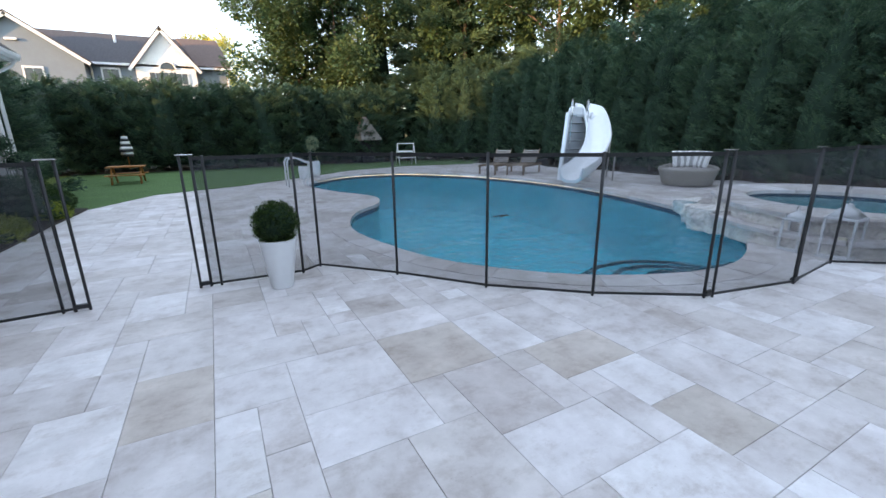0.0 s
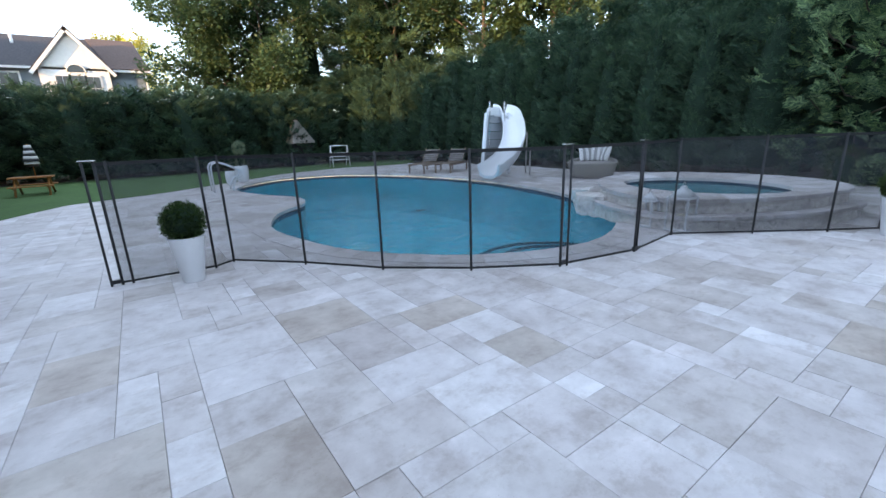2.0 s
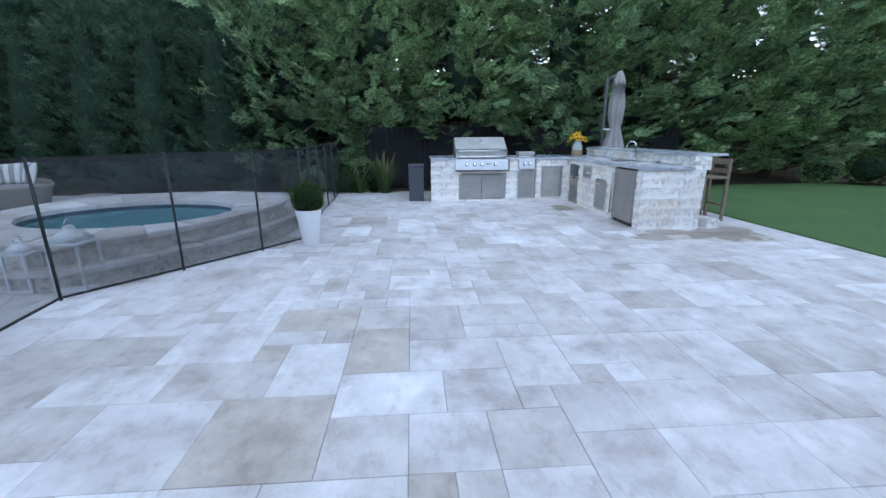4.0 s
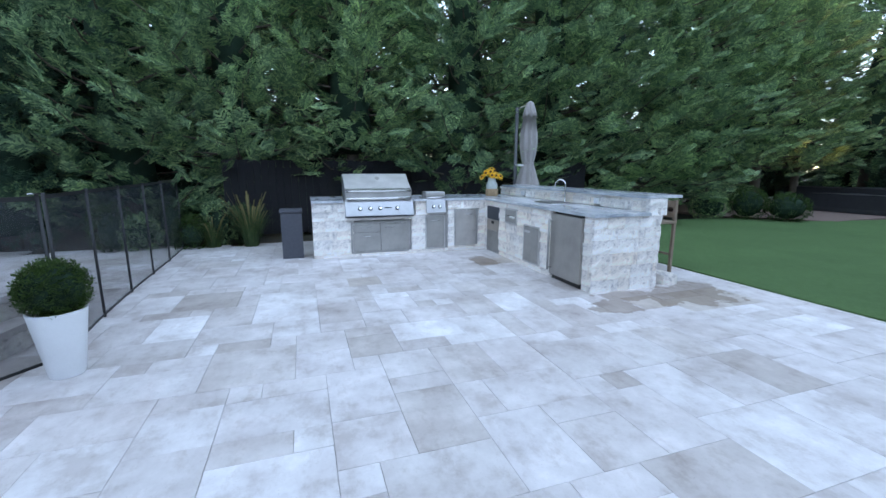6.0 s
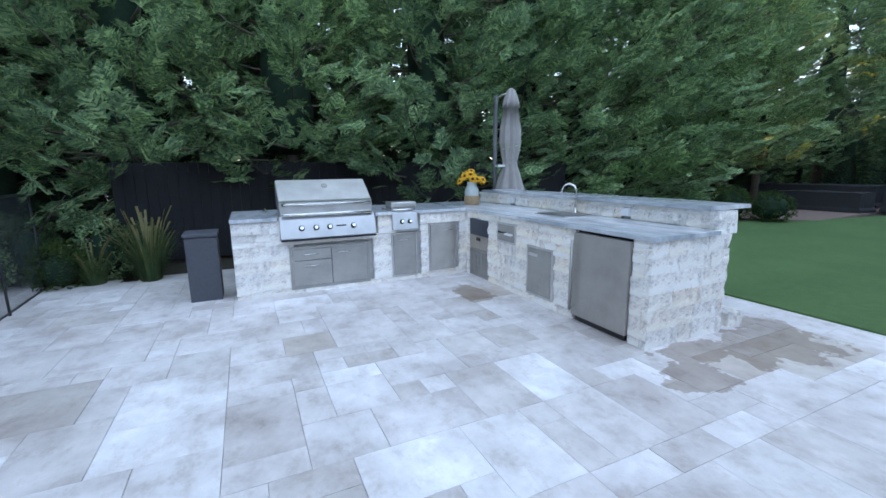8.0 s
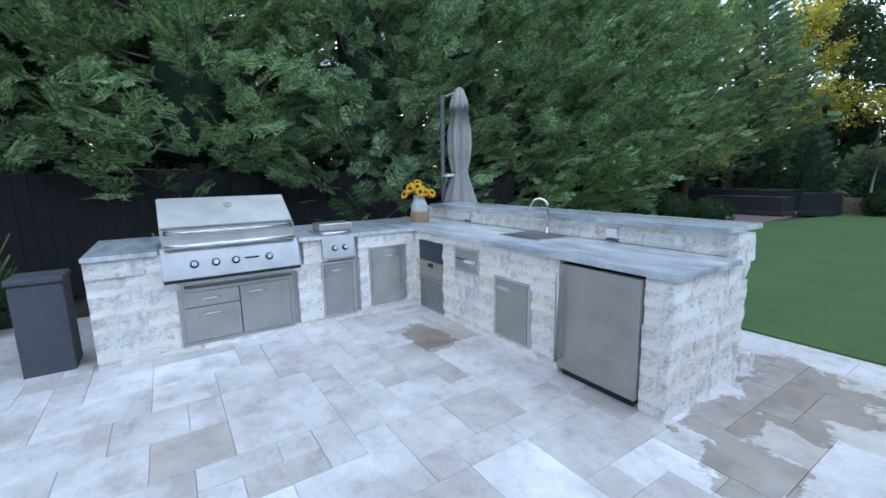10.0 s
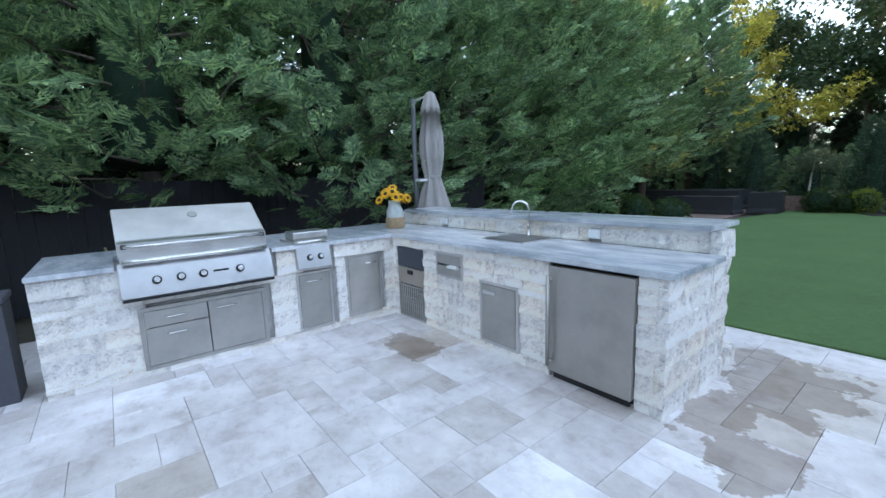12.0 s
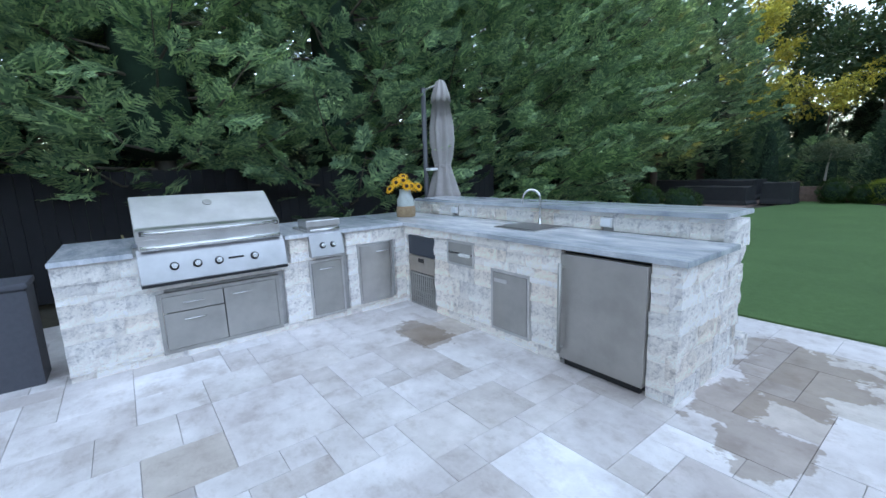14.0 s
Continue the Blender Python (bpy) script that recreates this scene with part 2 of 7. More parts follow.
RUBBER = m_plain("black_plastic", (0.02, 0.02, 0.022), 0.55, vary=0.2)
SCREEN = m_mesh_screen()
WATER = m_water("pool_water", (0.22, 0.89, 0.96))
SPA_WATER = m_water("spa_water", (0.60, 0.86, 0.88), 0.5)
PLASTER = m_plain("pool_plaster", (0.006, 0.65, 0.72), 0.7, vary=0.1, scale=1.2)
SPA_PLASTER = m_plain("spa_plaster", (0.16, 0.42, 0.46), 0.7, vary=0.12, scale=3)
TILE_DARK = m_plain("waterline_tile", (0.05, 0.09, 0.14), 0.2, vary=0.5, scale=25)
WHITE = m_plain("white_gloss_plastic", (0.80, 0.82, 0.84), 0.3, vary=0.04)
TRIM = m_plain("white_trim_paint", (0.78, 0.78, 0.77), 0.45, vary=0.05)
SIDING = m_plain("light_grey_siding", (0.41, 0.41, 0.405), 0.6, vary=0.06, scale=3)
SIDING_FAR = m_plain("grey_blue_siding", (0.17, 0.215, 0.255), 0.7, vary=0.08, scale=2)
SHINGLE = m_plain("dark_asphalt_shingle", (0.075, 0.07, 0.075), 0.9, vary=0.35, scale=8, bump=0.5)
ROOF_PATCH = m_plain("brownish_roof_patch", (0.15, 0.10, 0.085), 0.9, vary=0.3, scale=8, bump=0.5)
BRICK = m_brick("limewashed_brick")
WOOD = m_plain("orange_stained_wood", (0.42, 0.17, 0.05), 0.55, vary=0.3, scale=8)
TEAK = m_plain("weathered_teak", (0.26, 0.19, 0.14), 0.7, vary=0.25, scale=10)
WICKER = m_plain("grey_wicker", (0.30, 0.28, 0.25), 0.7, vary=0.3, scale=60, bump=0.8)
BIN = m_plain("charcoal_resin", (0.066, 0.070, 0.086), 0.65, vary=0.15, scale=30, bump=0.3)
CANVAS = m_plain("taupe_canvas", (0.34, 0.31, 0.30), 0.9, vary=0.1, scale=8, bump=0.3)
COVER = m_plain("black_furniture_cover", (0.018, 0.019, 0.023), 0.65, vary=0.3, scale=5, bump=0.4)
MULCH = m_plain("dark_mulch", (0.035, 0.027, 0.022), 0.95, vary=0.5, scale=40, bump=1.0)
SOIL = m_plain("shaded_soil", (0.05, 0.045, 0.035), 0.95, vary=0.4, scale=4, bump=0.6)
GRASS = m_grass("lawn_grass", (0.105, 0.195, 0.09), (0.13, 0.24, 0.105))
BARK = m_plain("grey_brown_bark", (0.13, 0.105, 0.085), 0.95, vary=0.35, scale=12, bump=1.0)
LEAF_CY = m_leaf("cypress_spray", (0.085, 0.175, 0.12), (0.27, 0.43, 0.26), (0.54, 0.72, 0.41))
LEAF_DARK = m_leaf("dark_evergreen_spray", (0.042, 0.090, 0.070), (0.070, 0.140, 0.105), (0.115, 0.20, 0.14))
LEAF_DEC = m_leaf("broad_leaf", (0.04, 0.085, 0.052), (0.062, 0.12, 0.065), (0.10, 0.155, 0.08))
# The bright gold carries the low sun on these trees in the leaf colour.
LEAF_SUNLIT_GOLD = m_leaf("sunlit_golden_leaf", (0.55, 0.48, 0.12), (0.74, 0.64, 0.16), (0.30, 0.34, 0.12))
LEAF_BOX = m_leaf("boxwood_leaf", (0.035, 0.075, 0.025), (0.05, 0.10, 0.03), (0.07, 0.13, 0.045))
LEAF_LIME = m_leaf("lime_leaf", (0.16, 0.22, 0.04), (0.25, 0.32, 0.06), (0.35, 0.38, 0.10))
GLASS_DARK = m_plain("dark_window_glass", (0.03, 0.035, 0.04), 0.05, vary=0.3, bump=0)
# Near-black green: the shade inside crowns and shrubs, put into a colour.
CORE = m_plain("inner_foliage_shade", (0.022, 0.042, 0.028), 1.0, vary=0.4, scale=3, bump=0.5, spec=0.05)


# ---------------------------------------------------------------- mesh helpers
def box(bm, x0, x1, y0, y1, z0, z1, bev=0.0):
    v = [bm.verts.new(p) for p in ((x0, y0, z0), (x1, y0, z0), (x1, y1, z0), (x0, y1, z0), (x0, y0, z1), (x1, y0, z1), (x1, y1, z1), (x0, y1, z1))]
    fs = [bm.faces.new([v[i] for i in f]) for f in ((3, 2, 1, 0), (4, 5, 6, 7), (0, 1, 5, 4), (1, 2, 6, 5), (2, 3, 7, 6), (3, 0, 4, 7))]
    if bev:
        es = list({e for f in fs for e in f.edges})
        bmesh.ops.bevel(bm, geom=es, offset=bev, segments=2, profile=0.6, affect="EDGES")
    return bm


def obox(bm, c, half, m=None, bev=0.0):
    """A box round c, turned by the 3x3 matrix m."""
    t = bmesh.new()
    box(t, -half[0], half[0], -half[1], half[1], -half[2], half[2], bev)
    mm = Matrix.Translation(c) @ (m.to_4x4() if m else Matrix.Identity(4))
    t.transform(mm)
    join(bm, t)
    return bm


def join(bm, t):
    me = bpy.data.meshes.new("tmp")
    t.to_mesh(me)
    bm.from_mesh(me)
    bpy.data.meshes.remove(me)
    t.free()


def tube(bm, pts, r, seg=10, caps=True):
    """A round bar along the points. r: one radius, or one for each point."""
    pts = [Vector(p) for p in pts]
    rs = r if isinstance(r, (list, tuple)) else [r] * len(pts)
    rings = []
    side = None
    for i, p in enumerate(pts):
        d = (pts[min(i + 1, len(pts) - 1)] - pts[max(i - 1, 0)]).normalized()
        if side is None:
            side = d.orthogonal().normalized()
        side = (side - d * side.dot(d)).normalized()
        up = d.cross(side)
        rings.append([bm.verts.new(p + (side * math.cos(2 * math.pi * k / seg) + up * math.sin(2 * math.pi * k / seg)) * rs[i]) for k in range(seg)])
    for a, b in zip(rings, rings[1:]):
        for k in range(seg):
            bm.faces.new((a[k], a[(k + 1) % seg], b[(k + 1) % seg], b[k])).smooth = True
    if caps:
        bm.faces.new(rings[0][::-1])
        bm.faces.new(rings[-1])
    return bm


def lathe(bm, prof, seg=32, c=(0, 0, 0), sx=1.0, sy=1.0):
    """A turned shape from (radius, height) pairs."""
    rings = [[bm.verts.new((c[0] + sx * r * math.cos(2 * math.pi * k / seg), c[1] + sy * r * math.sin(2 * math.pi * k / seg), c[2] + z)) for k in range(seg)] for r, z in prof]
    for a, b in zip(rings, rings[1:]):
        for k in range(seg):
            bm.faces.new((a[k], a[(k + 1) % seg], b[(k + 1) % seg], b[k])).smooth = True
    bm.faces.new(rings[0][::-1])
    bm.faces.new(rings[-1])
    return bm


def slab(bm, outline, z0, z1, bev=0.0):
    """A flat plate of any outline (counter-clockwise)."""
    lo = [bm.verts.new((x, y, z0)) for x, y in outline]
    hi = [bm.verts.new((x, y, z1)) for x, y in outline]
    n = len(lo)
    fs = [bm.faces.new(hi), bm.faces.new(lo[::-1])]
    for i in range(n):
        fs.append(bm.faces.new((lo[i], lo[(i + 1) % n], hi[(i + 1) % n], hi[i])))
    if bev:
        bmesh.ops.bevel(bm, geom=list(fs[0].edges), offset=bev, segments=2, affect="EDGES")
    return bm


def put(name, bm, mat, parent=None, label="", kind="", category="", group="", smooth=False):
    me = bpy.data.meshes.new(name)
    bm.normal_update()
    bm.to_mesh(me)
    bm.free()
    if mat:
        me.materials.append(mat)
    if smooth:
        me.shade_smooth()
    ob = new(name, me)
    ob.parent = parent
    return tagged(ob, label, category, group, kind)


def part(name, bm, mat, parent, label="", smooth=False):
    return put(name, bm, mat, parent, label, smooth=smooth)


def thing(name, at, label, category, group="", rz=0.0):
    ob = new(name)
    ob.empty_display_size = 0.1
    ob.matrix_world = pose(at[0], at[1], at[2], 0, 0, rz)
    return tagged(ob, label, category, group)


def bx(*a, bev=0.0):
    return box(bmesh.new(), *a, bev=bev)


def catmull(pts, n):
    """A closed smooth line through the points, n steps for each."""
    out = []
    k = len(pts)
    for i in range(k):
        p0, p1, p2, p3 = (Vector(pts[(i + j) % k]) for j in (-1, 0, 1, 2))
        for s in range(n):
            t = s / n
            out.append(tuple(0.5 * (2 * p1 + (p2 - p0) * t + (2 * p0 - 5 * p1 + 4 * p2 - p3) * t * t + (3 * p1 - p0 - 3 * p2 + p3) * t ** 3)))
    return out


def offset(line, d):
    """A closed counter-clockwise line moved outwards by d."""
    out = []
    k = len(line)
    for i in range(k):
        a, b = Vector(line[i - 1]), Vector(line[(i + 1) % k])
        t = (b - a).normalized()
        out.append((line[i][0] + t.y * d, line[i][1] - t.x * d))
    return out


def inside(x, y, line):
    hit = False
    k = len(line)
    for i in range(k):
        (x0, y0), (x1, y1) = line[i], line[i - 1]
        if (y0 > y) != (y1 > y) and x < (x1 - x0) * (y - y0) / (y1 - y0) + x0:
            hit = not hit
    return hit

# ---------------------------------------------------------------- pool, spa, ground
POOL = catmull([(4.35, 1.72), (5.65, 2.12), (6.6, 2.85), (7.25, 3.9), (7.95, 5.9), (8.35, 8.2), (8.2, 10.3), (7.45, 12.7), (6.0, 14.5), (4.2, 14.7),
                (2.75, 13.6), (2.1, 12.1), (2.4, 10.4), (2.95, 9.0), (2.72, 7.95), (1.95, 7.05), (1.5, 5.8), (1.58, 4.6), (2.0, 3.3), (3.0, 2.2)], 6)
SPA_RIM = catmull([(5.78, 1.5), (6.1, 1.02), (6.88, 0.50), (7.7, 0.20), (8.6, 0.12), (9.35, 0.6), (9.7, 1.5), (9.5, 2.9), (8.8, 3.6), (7.6, 3.75), (6.5, 3.05), (5.9, 2.3)], 5)


def plate_with_hole(outer, hole, z):
    bm = bmesh.new()
    for line in (outer, hole):
        vs = [bm.verts.new((x, y, z)) for x, y in line]
        for a, b in zip(vs, vs[1:] + vs[:1]):
            bm.edges.new((a, b))
    bmesh.ops.triangle_fill(bm, use_beauty=True, edges=bm.edges[:], normal=(0, 0, 1))
    return bm


HOLE = offset(POOL, 0.08)
ground = put("ground", plate_with_hole([(-600, -600), (600, -600), (600, 600), (-600, 600)], HOLE, -0.06), SOIL, label="bare shaded soil round the garden", kind="structure")


def pit(line, z0, z1, mat, name, label, parent=None):
    """A wall round a line and a floor under it."""
    bm = bmesh.new()
    lo = [bm.verts.new((x, y, z0)) for x, y in offset(line, -0.25)]
    mid = [bm.verts.new((x, y, z0 + 0.3)) for x, y in line]
    hi = [bm.verts.new((x, y, z1)) for x, y in line]
    out = [bm.verts.new((x, y, z1)) for x, y in offset(line, 0.12)]
    bot = [bm.verts.new((x, y, z0 - 0.1)) for x, y in offset(line, 0.12)]
    n = len(lo)
    bm.faces.new(lo)
    bm.faces.new(bot[::-1])
    for a, b in ((lo, mid), (mid, hi), (hi, out), (out, bot)):
        for i in range(n):
            bm.faces.new((a[i], b[i], b[(i + 1) % n], a[(i + 1) % n]))
    return put(name, bm, mat, parent, label, kind="" if parent else "structure")


pool = thing("swimming_pool", (0, 0, 0), "freeform in-ground swimming pool with blue water among pale pavers", "pool")
pit(POOL, -1.7, -0.10, PLASTER, "shell", "", pool)
bm = bmesh.new()
k = len(POOL)
i0, i1 = offset(POOL, -0.012), offset(POOL, 0.05)
ra = [[bm.verts.new((x, y, z)) for x, y in line] for line, z in ((i0, -0.16), (i0, -0.075), (i1, -0.075), (i1, -0.16))]
for a, b in zip(ra, ra[1:] + ra[:1]):
    for i in range(k):
        bm.faces.new((a[i], a[(i + 1) % k], b[(i + 1) % k], b[i]))
part("waterline_tile_band", bm, TILE_DARK, pool, "dark blue waterline tiles")
bm = bmesh.new()
bm.faces.new([bm.verts.new((x, y, -0.115)) for x, y in POOL])
w = part("water", bm, WATER, pool, "clear blue pool water")
w.visible_shadow = False

# steps under water at the near end, with dark tile lines
STEP_C = Vector((4.9, 1.7))
for s, (rad, z) in enumerate(((1.0, -0.32), (1.35, -0.58), (1.7, -0.84))):
    arc = []
    for a in range(0, 181, 10):
        p = STEP_C + Vector((math.cos(radians(a + 22)) * rad * 1.25, math.sin(radians(a + 22)) * rad * 0.62))
        arc.append((p.x, p.y))
    poly = [q for q in arc if inside(q[0], q[1], POOL)]
    tail = [q for q in reversed(POOL) if (Vector(q) - STEP_C).length < rad * 1.15 and q[1] < 3.2]
    bm = bmesh.new()
    slab(bm, poly + [(poly[-1][0] + 0.05, poly[-1][1] - 0.5), (poly[0][0] - 0.1, poly[0][1] - 0.5)], -1.6, z)
    part("step", bm, PLASTER, pool)
    bm = bmesh.new()
    tube(bm, [(x, y, z + 0.006) for x, y in poly], 0.045, 6)
    part("step_edge_tiles", bm, TILE_DARK, pool, "dark tile line on the step edge")

for line in ([(3.37, 2.74), (3.77, 2.87), (4.17, 2.85), (4.46, 2.72), (4.70, 2.50), (4.85, 2.24)], [(3.66, 2.54), (3.92, 2.65), (4.28, 2.60), (4.55, 2.40), (4.74, 2.16)], [(4.06, 2.38), (4.28, 2.37), (4.52, 2.24), (4.62, 2.18)]):
    bm = bmesh.new()
    for a, b in zip(line, line[1:]):
        a, b = Vector(a), Vector(b)
        n = (b - a).orthogonal().normalized() * 0.028
        slab(bm, [tuple(a - n), tuple(b - n), tuple(b + n), tuple(a + n)], -0.225, -0.20)
    part("step_edge_tiles", bm, TILE_DARK, pool, "dark tile line on the step edge")

# coping stones round the pool
c_in, c_out = offset(POOL, -0.03), offset(POOL, 0.30)
for i in range(0, k, 2):
    bm = bmesh.new()
    j, m = (i + 1) % k, (i + 2) % k
    g = 0.005
    pin = [Vector(c_in[q]) for q in (i, j, m)]
    pout = [Vector(c_out[q]) for q in (i, j, m)]
    pin[0] = pin[0].lerp(pin[1], g); pin[2] = pin[2].lerp(pin[1], g)
    pout[0] = pout[0].lerp(pout[1], g); pout[2] = pout[2].lerp(pout[1], g)
    slab(bm, [tuple(v) for v in pout + pin[::-1]], -0.055, 0.006, 0.006)
    part("coping_stone", bm, TRAV, pool)

spa = thing("raised_spa", (0, 0, 0), "raised round stone spa with green-blue water and two steps", "hot tub")


def ring(outer, inner, z0, z1):
    """A flat ring between two lines of the same count."""
    bm = bmesh.new()
    n = len(outer)
    r = [[bm.verts.new((x, y, z)) for x, y in line] for line, z in ((outer, z0), (outer, z1), (inner, z1), (inner, z0))]
    for a, b in zip(r, r[1:] + r[:1]):
        for i in range(n):
            bm.faces.new((a[i], a[(i + 1) % n], b[(i + 1) % n], b[i]))
    return bm


def resample(line, n, c):
    """The line as n points at even angles round c."""
    out = []
    for i in range(n):
        a = 2 * math.pi * i / n
        d = Vector((math.cos(a), math.sin(a)))
        best = max(line, key=lambda p: (Vector(p) - c).normalized().dot(d))
        out.append(tuple(c + d * (Vector(best) - c).length))
    return out


SC = Vector((7.55, 1.85))
SPA_FINE = catmull([(5.78, 1.5), (6.1, 1.02), (6.88, 0.50), (7.7, 0.20), (8.6, 0.12), (9.35, 0.6), (9.7, 1.5), (9.5, 2.9), (8.8, 3.6), (7.6, 3.75), (6.5, 3.05), (5.9, 2.3)], 40)
rim = resample(SPA_FINE, 40, SC)
inn = resample([tuple(SC + Vector((1.03 * math.cos(t / 100), 1.27 * math.sin(t / 100)))) for t in range(629)], 40, SC)
part("wall", ring(offset(rim, -0.05), offset(inn, 0.02), -0.03, 0.365), STONE, spa, "rough pale stone wall")
part("plinth_step", ring(offset(rim, 0.13), offset(rim, -0.06), -0.03, 0.155), STONE, spa, "rough pale stone riser")
for i in range(0, 40, 2):
    q = [i, (i + 1) % 40, (i + 2) % 40]
    for line_o, line_i, z0, z1 in ((rim, offset(inn, -0.02), 0.365, 0.42), (offset(rim, 0.16), offset(rim, -0.045), 0.155, 0.21)):
        po, pi_ = [Vector(line_o[a]) for a in q], [Vector(line_i[a]) for a in q]
        for l in (po, pi_):
            l[0] = l[0].lerp(l[1], 0.015); l[2] = l[2].lerp(l[1], 0.015)
        bm = bmesh.new()
        slab(bm, [tuple(v) for v in po + pi_[::-1]], z0, z1, 0.01)
        part("cap_stone" if z1 > 0.3 else "tread_stone", bm, TRAV, spa)
bm = bmesh.new()
lo = [bm.verts.new((x, y, -0.02)) for x, y in offset(inn, -0.15)]
hi = [bm.verts.new((x, y, 0.34)) for x, y in offset(inn, 0.015)]
bm.faces.new(lo)
for i in range(40):
    bm.faces.new((lo[i], hi[i], hi[(i + 1) % 40], lo[(i + 1) % 40]))
part("basin", bm, SPA_PLASTER, spa)
part("tile_band", ring(offset(inn, 0.015), offset(inn, 0.0), 0.25, 0.365), TILE_DARK, spa, "dark waterline tiles")
bm = bmesh.new()
bm.faces.new([bm.verts.new((x, y, 0.325)) for x, y in offset(inn, 0.005)])
w = part("water", bm, SPA_WATER, spa, "still green-blue spa water")
w.visible_shadow = False

# spillway rocks from spa to pool
def rock(c, r, seed, mat=STONE, parent=None, name="rock", squash=0.7):
    bm = bmesh.new()
    bmesh.ops.create_icosphere(bm, subdivisions=3, radius=1.0)
    for v in bm.verts:
        n_ = noise.noise(v.co * 1.1 + Vector((seed * 7.1, 0, 0))) * 0.22 + noise.noise(v.co * 4.0 + Vector((0, seed * 3.3, 0))) * 0.12
        v.co = Vector((max(-0.62, min(0.62, v.co.x)), max(-0.62, min(0.62, v.co.y)), max(-0.5, min(0.5, v.co.z)))) * (1 + n_)
        v.co = Vector((v.co.x * r[0], v.co.y * r[1], v.co.z * r[2])) + Vector(c)
    return part(name, bm, mat, parent)


spill = thing("rock_spillway", (6.9, 3.5, 0), "pale stone spillway blocks between the spa and the pool", "water feature")
for i, (x, y, z, a, b, c) in enumerate(((6.45, 3.0, 0.10, 0.50, 0.42, 0.34), (6.9, 3.4, 0.06, 0.48, 0.42, 0.30), (7.4, 3.85, 0.05, 0.48, 0.44, 0.28))):
    rock((x - 6.9, y - 3.5, z), (a, b, c), i + 1, parent=spill)

# ---------------------------------------------------------------- lawns, beds
def lawn(name, outline, label, z=0.0, mat=None):
    return put(name, slab(bmesh.new(), outline, -0.055, z, 0.0), mat or GRASS, label=label, kind="structure")


lawn("lawn_south", [(-40, -22.5), (11.4, -22.5), (10.9, -20.8), (11.6, -16.0), (13.2, -14.0), (12.9, -7.42), (-40, -7.42)], "short green lawn beyond the patio edge", 0.012)
lawn("lawn_north", [(-2.62, 10.4), (-1.7, 12.3), (0.3, 13.2), (2.6, 14.95), (4.6, 16.7), (7.5, 17.6), (10.8, 16.9), (12.5, 19.0), (12.5, 21.2), (-14, 21.2), (-14, 11.3), (-4.0, 11.3)], "mown lawn behind the pool", 0.012)
lawn("planting_bed", [(-3.78, 6.36), (-2.84, 6.36), (-2.78, 8.3), (-2.66, 10.4), (-4.0, 11.3)], "dark mulch planting bed beside the house", 0.03, MULCH)
# Strip added to darken the hedge foot, where sunlit soil would show through.
lawn("hedge_foot_strip", [(-14, 21.2), (18, 21.2), (18, 26), (-14, 26)], "dark strip added on the ground under the north hedge", 0.02, MULCH)
lawn("brick_terrace", [(11.4, -16.4), (11.8, -22.2), (30, -22.2), (30, -14.5), (13.4, -14.5)], "reddish brick terrace under the covered furniture", 0.02, m_plain("red_brown_paving", (0.22, 0.15, 0.13), 0.9, vary=0.25, scale=15, bump=0.5))

# ---------------------------------------------------------------- pool fence
FENCE_A = [(-2.78, 3.70), (-2.2, 3.72), (-1.44, 3.76)]
FENCE_B = [(-0.43, 3.88), (0.43, 3.84), (0.64, 3.98), (1.27, 3.28), (1.85, 2.5), (2.55, 1.86), (3.33, 1.34), (4.38, 1.13), (5.44, 1.24), (6.25, 0.6), (7.0, 0.02), (7.56, -0.38)]
FENCE_C = [(7.72, -0.34), (8.58, -0.26), (9.47, -0.2), (10.39, -0.16), (11.27, -0.13), (12.38, -0.06)]
H = 1.235


def fence_run(pts, label):
    ob = thing("pool_fence", (pts[0][0], pts[0][1], 0), label, "fence")
    o = Vector((pts[0][0], pts[0][1], 0))
    for p in pts:
        q = Vector((p[0], p[1], 0)) - o
        part("post", tube(bmesh.new(), [q + Vector((0, 0, -0.05)), q + Vector((0, 0, H + 0.01))], 0.0135, 8), BLACK, ob)
    for a, b in zip(pts, pts[1:]):
        a, b = Vector((a[0], a[1], 0)) - o, Vector((b[0], b[1], 0)) - o
        d = (b - a).normalized() * 0.013
        n = Vector((-d.y, d.x, 0)).normalized() * 0.0012
        bm = bmesh.new()
        slab(bm, [tuple((a + d - n).xy), tuple((b - d - n).xy), tuple((b - d + n).xy), tuple((a + d + n).xy)], 0.04, H - 0.03)
        part("screen", bm, SCREEN, ob, "see-through black mesh screen")
        n *= 3.2
        for z0, z1 in ((0.015, 0.038), (H - 0.032, H)):
            bm = bmesh.new()
            slab(bm, [tuple((a + d - n).xy), tuple((b - d - n).xy), tuple((b - d + n).xy), tuple((a + d + n).xy)], z0, z1)
            part("edge_band", bm, BLACK, ob)
    return ob, o


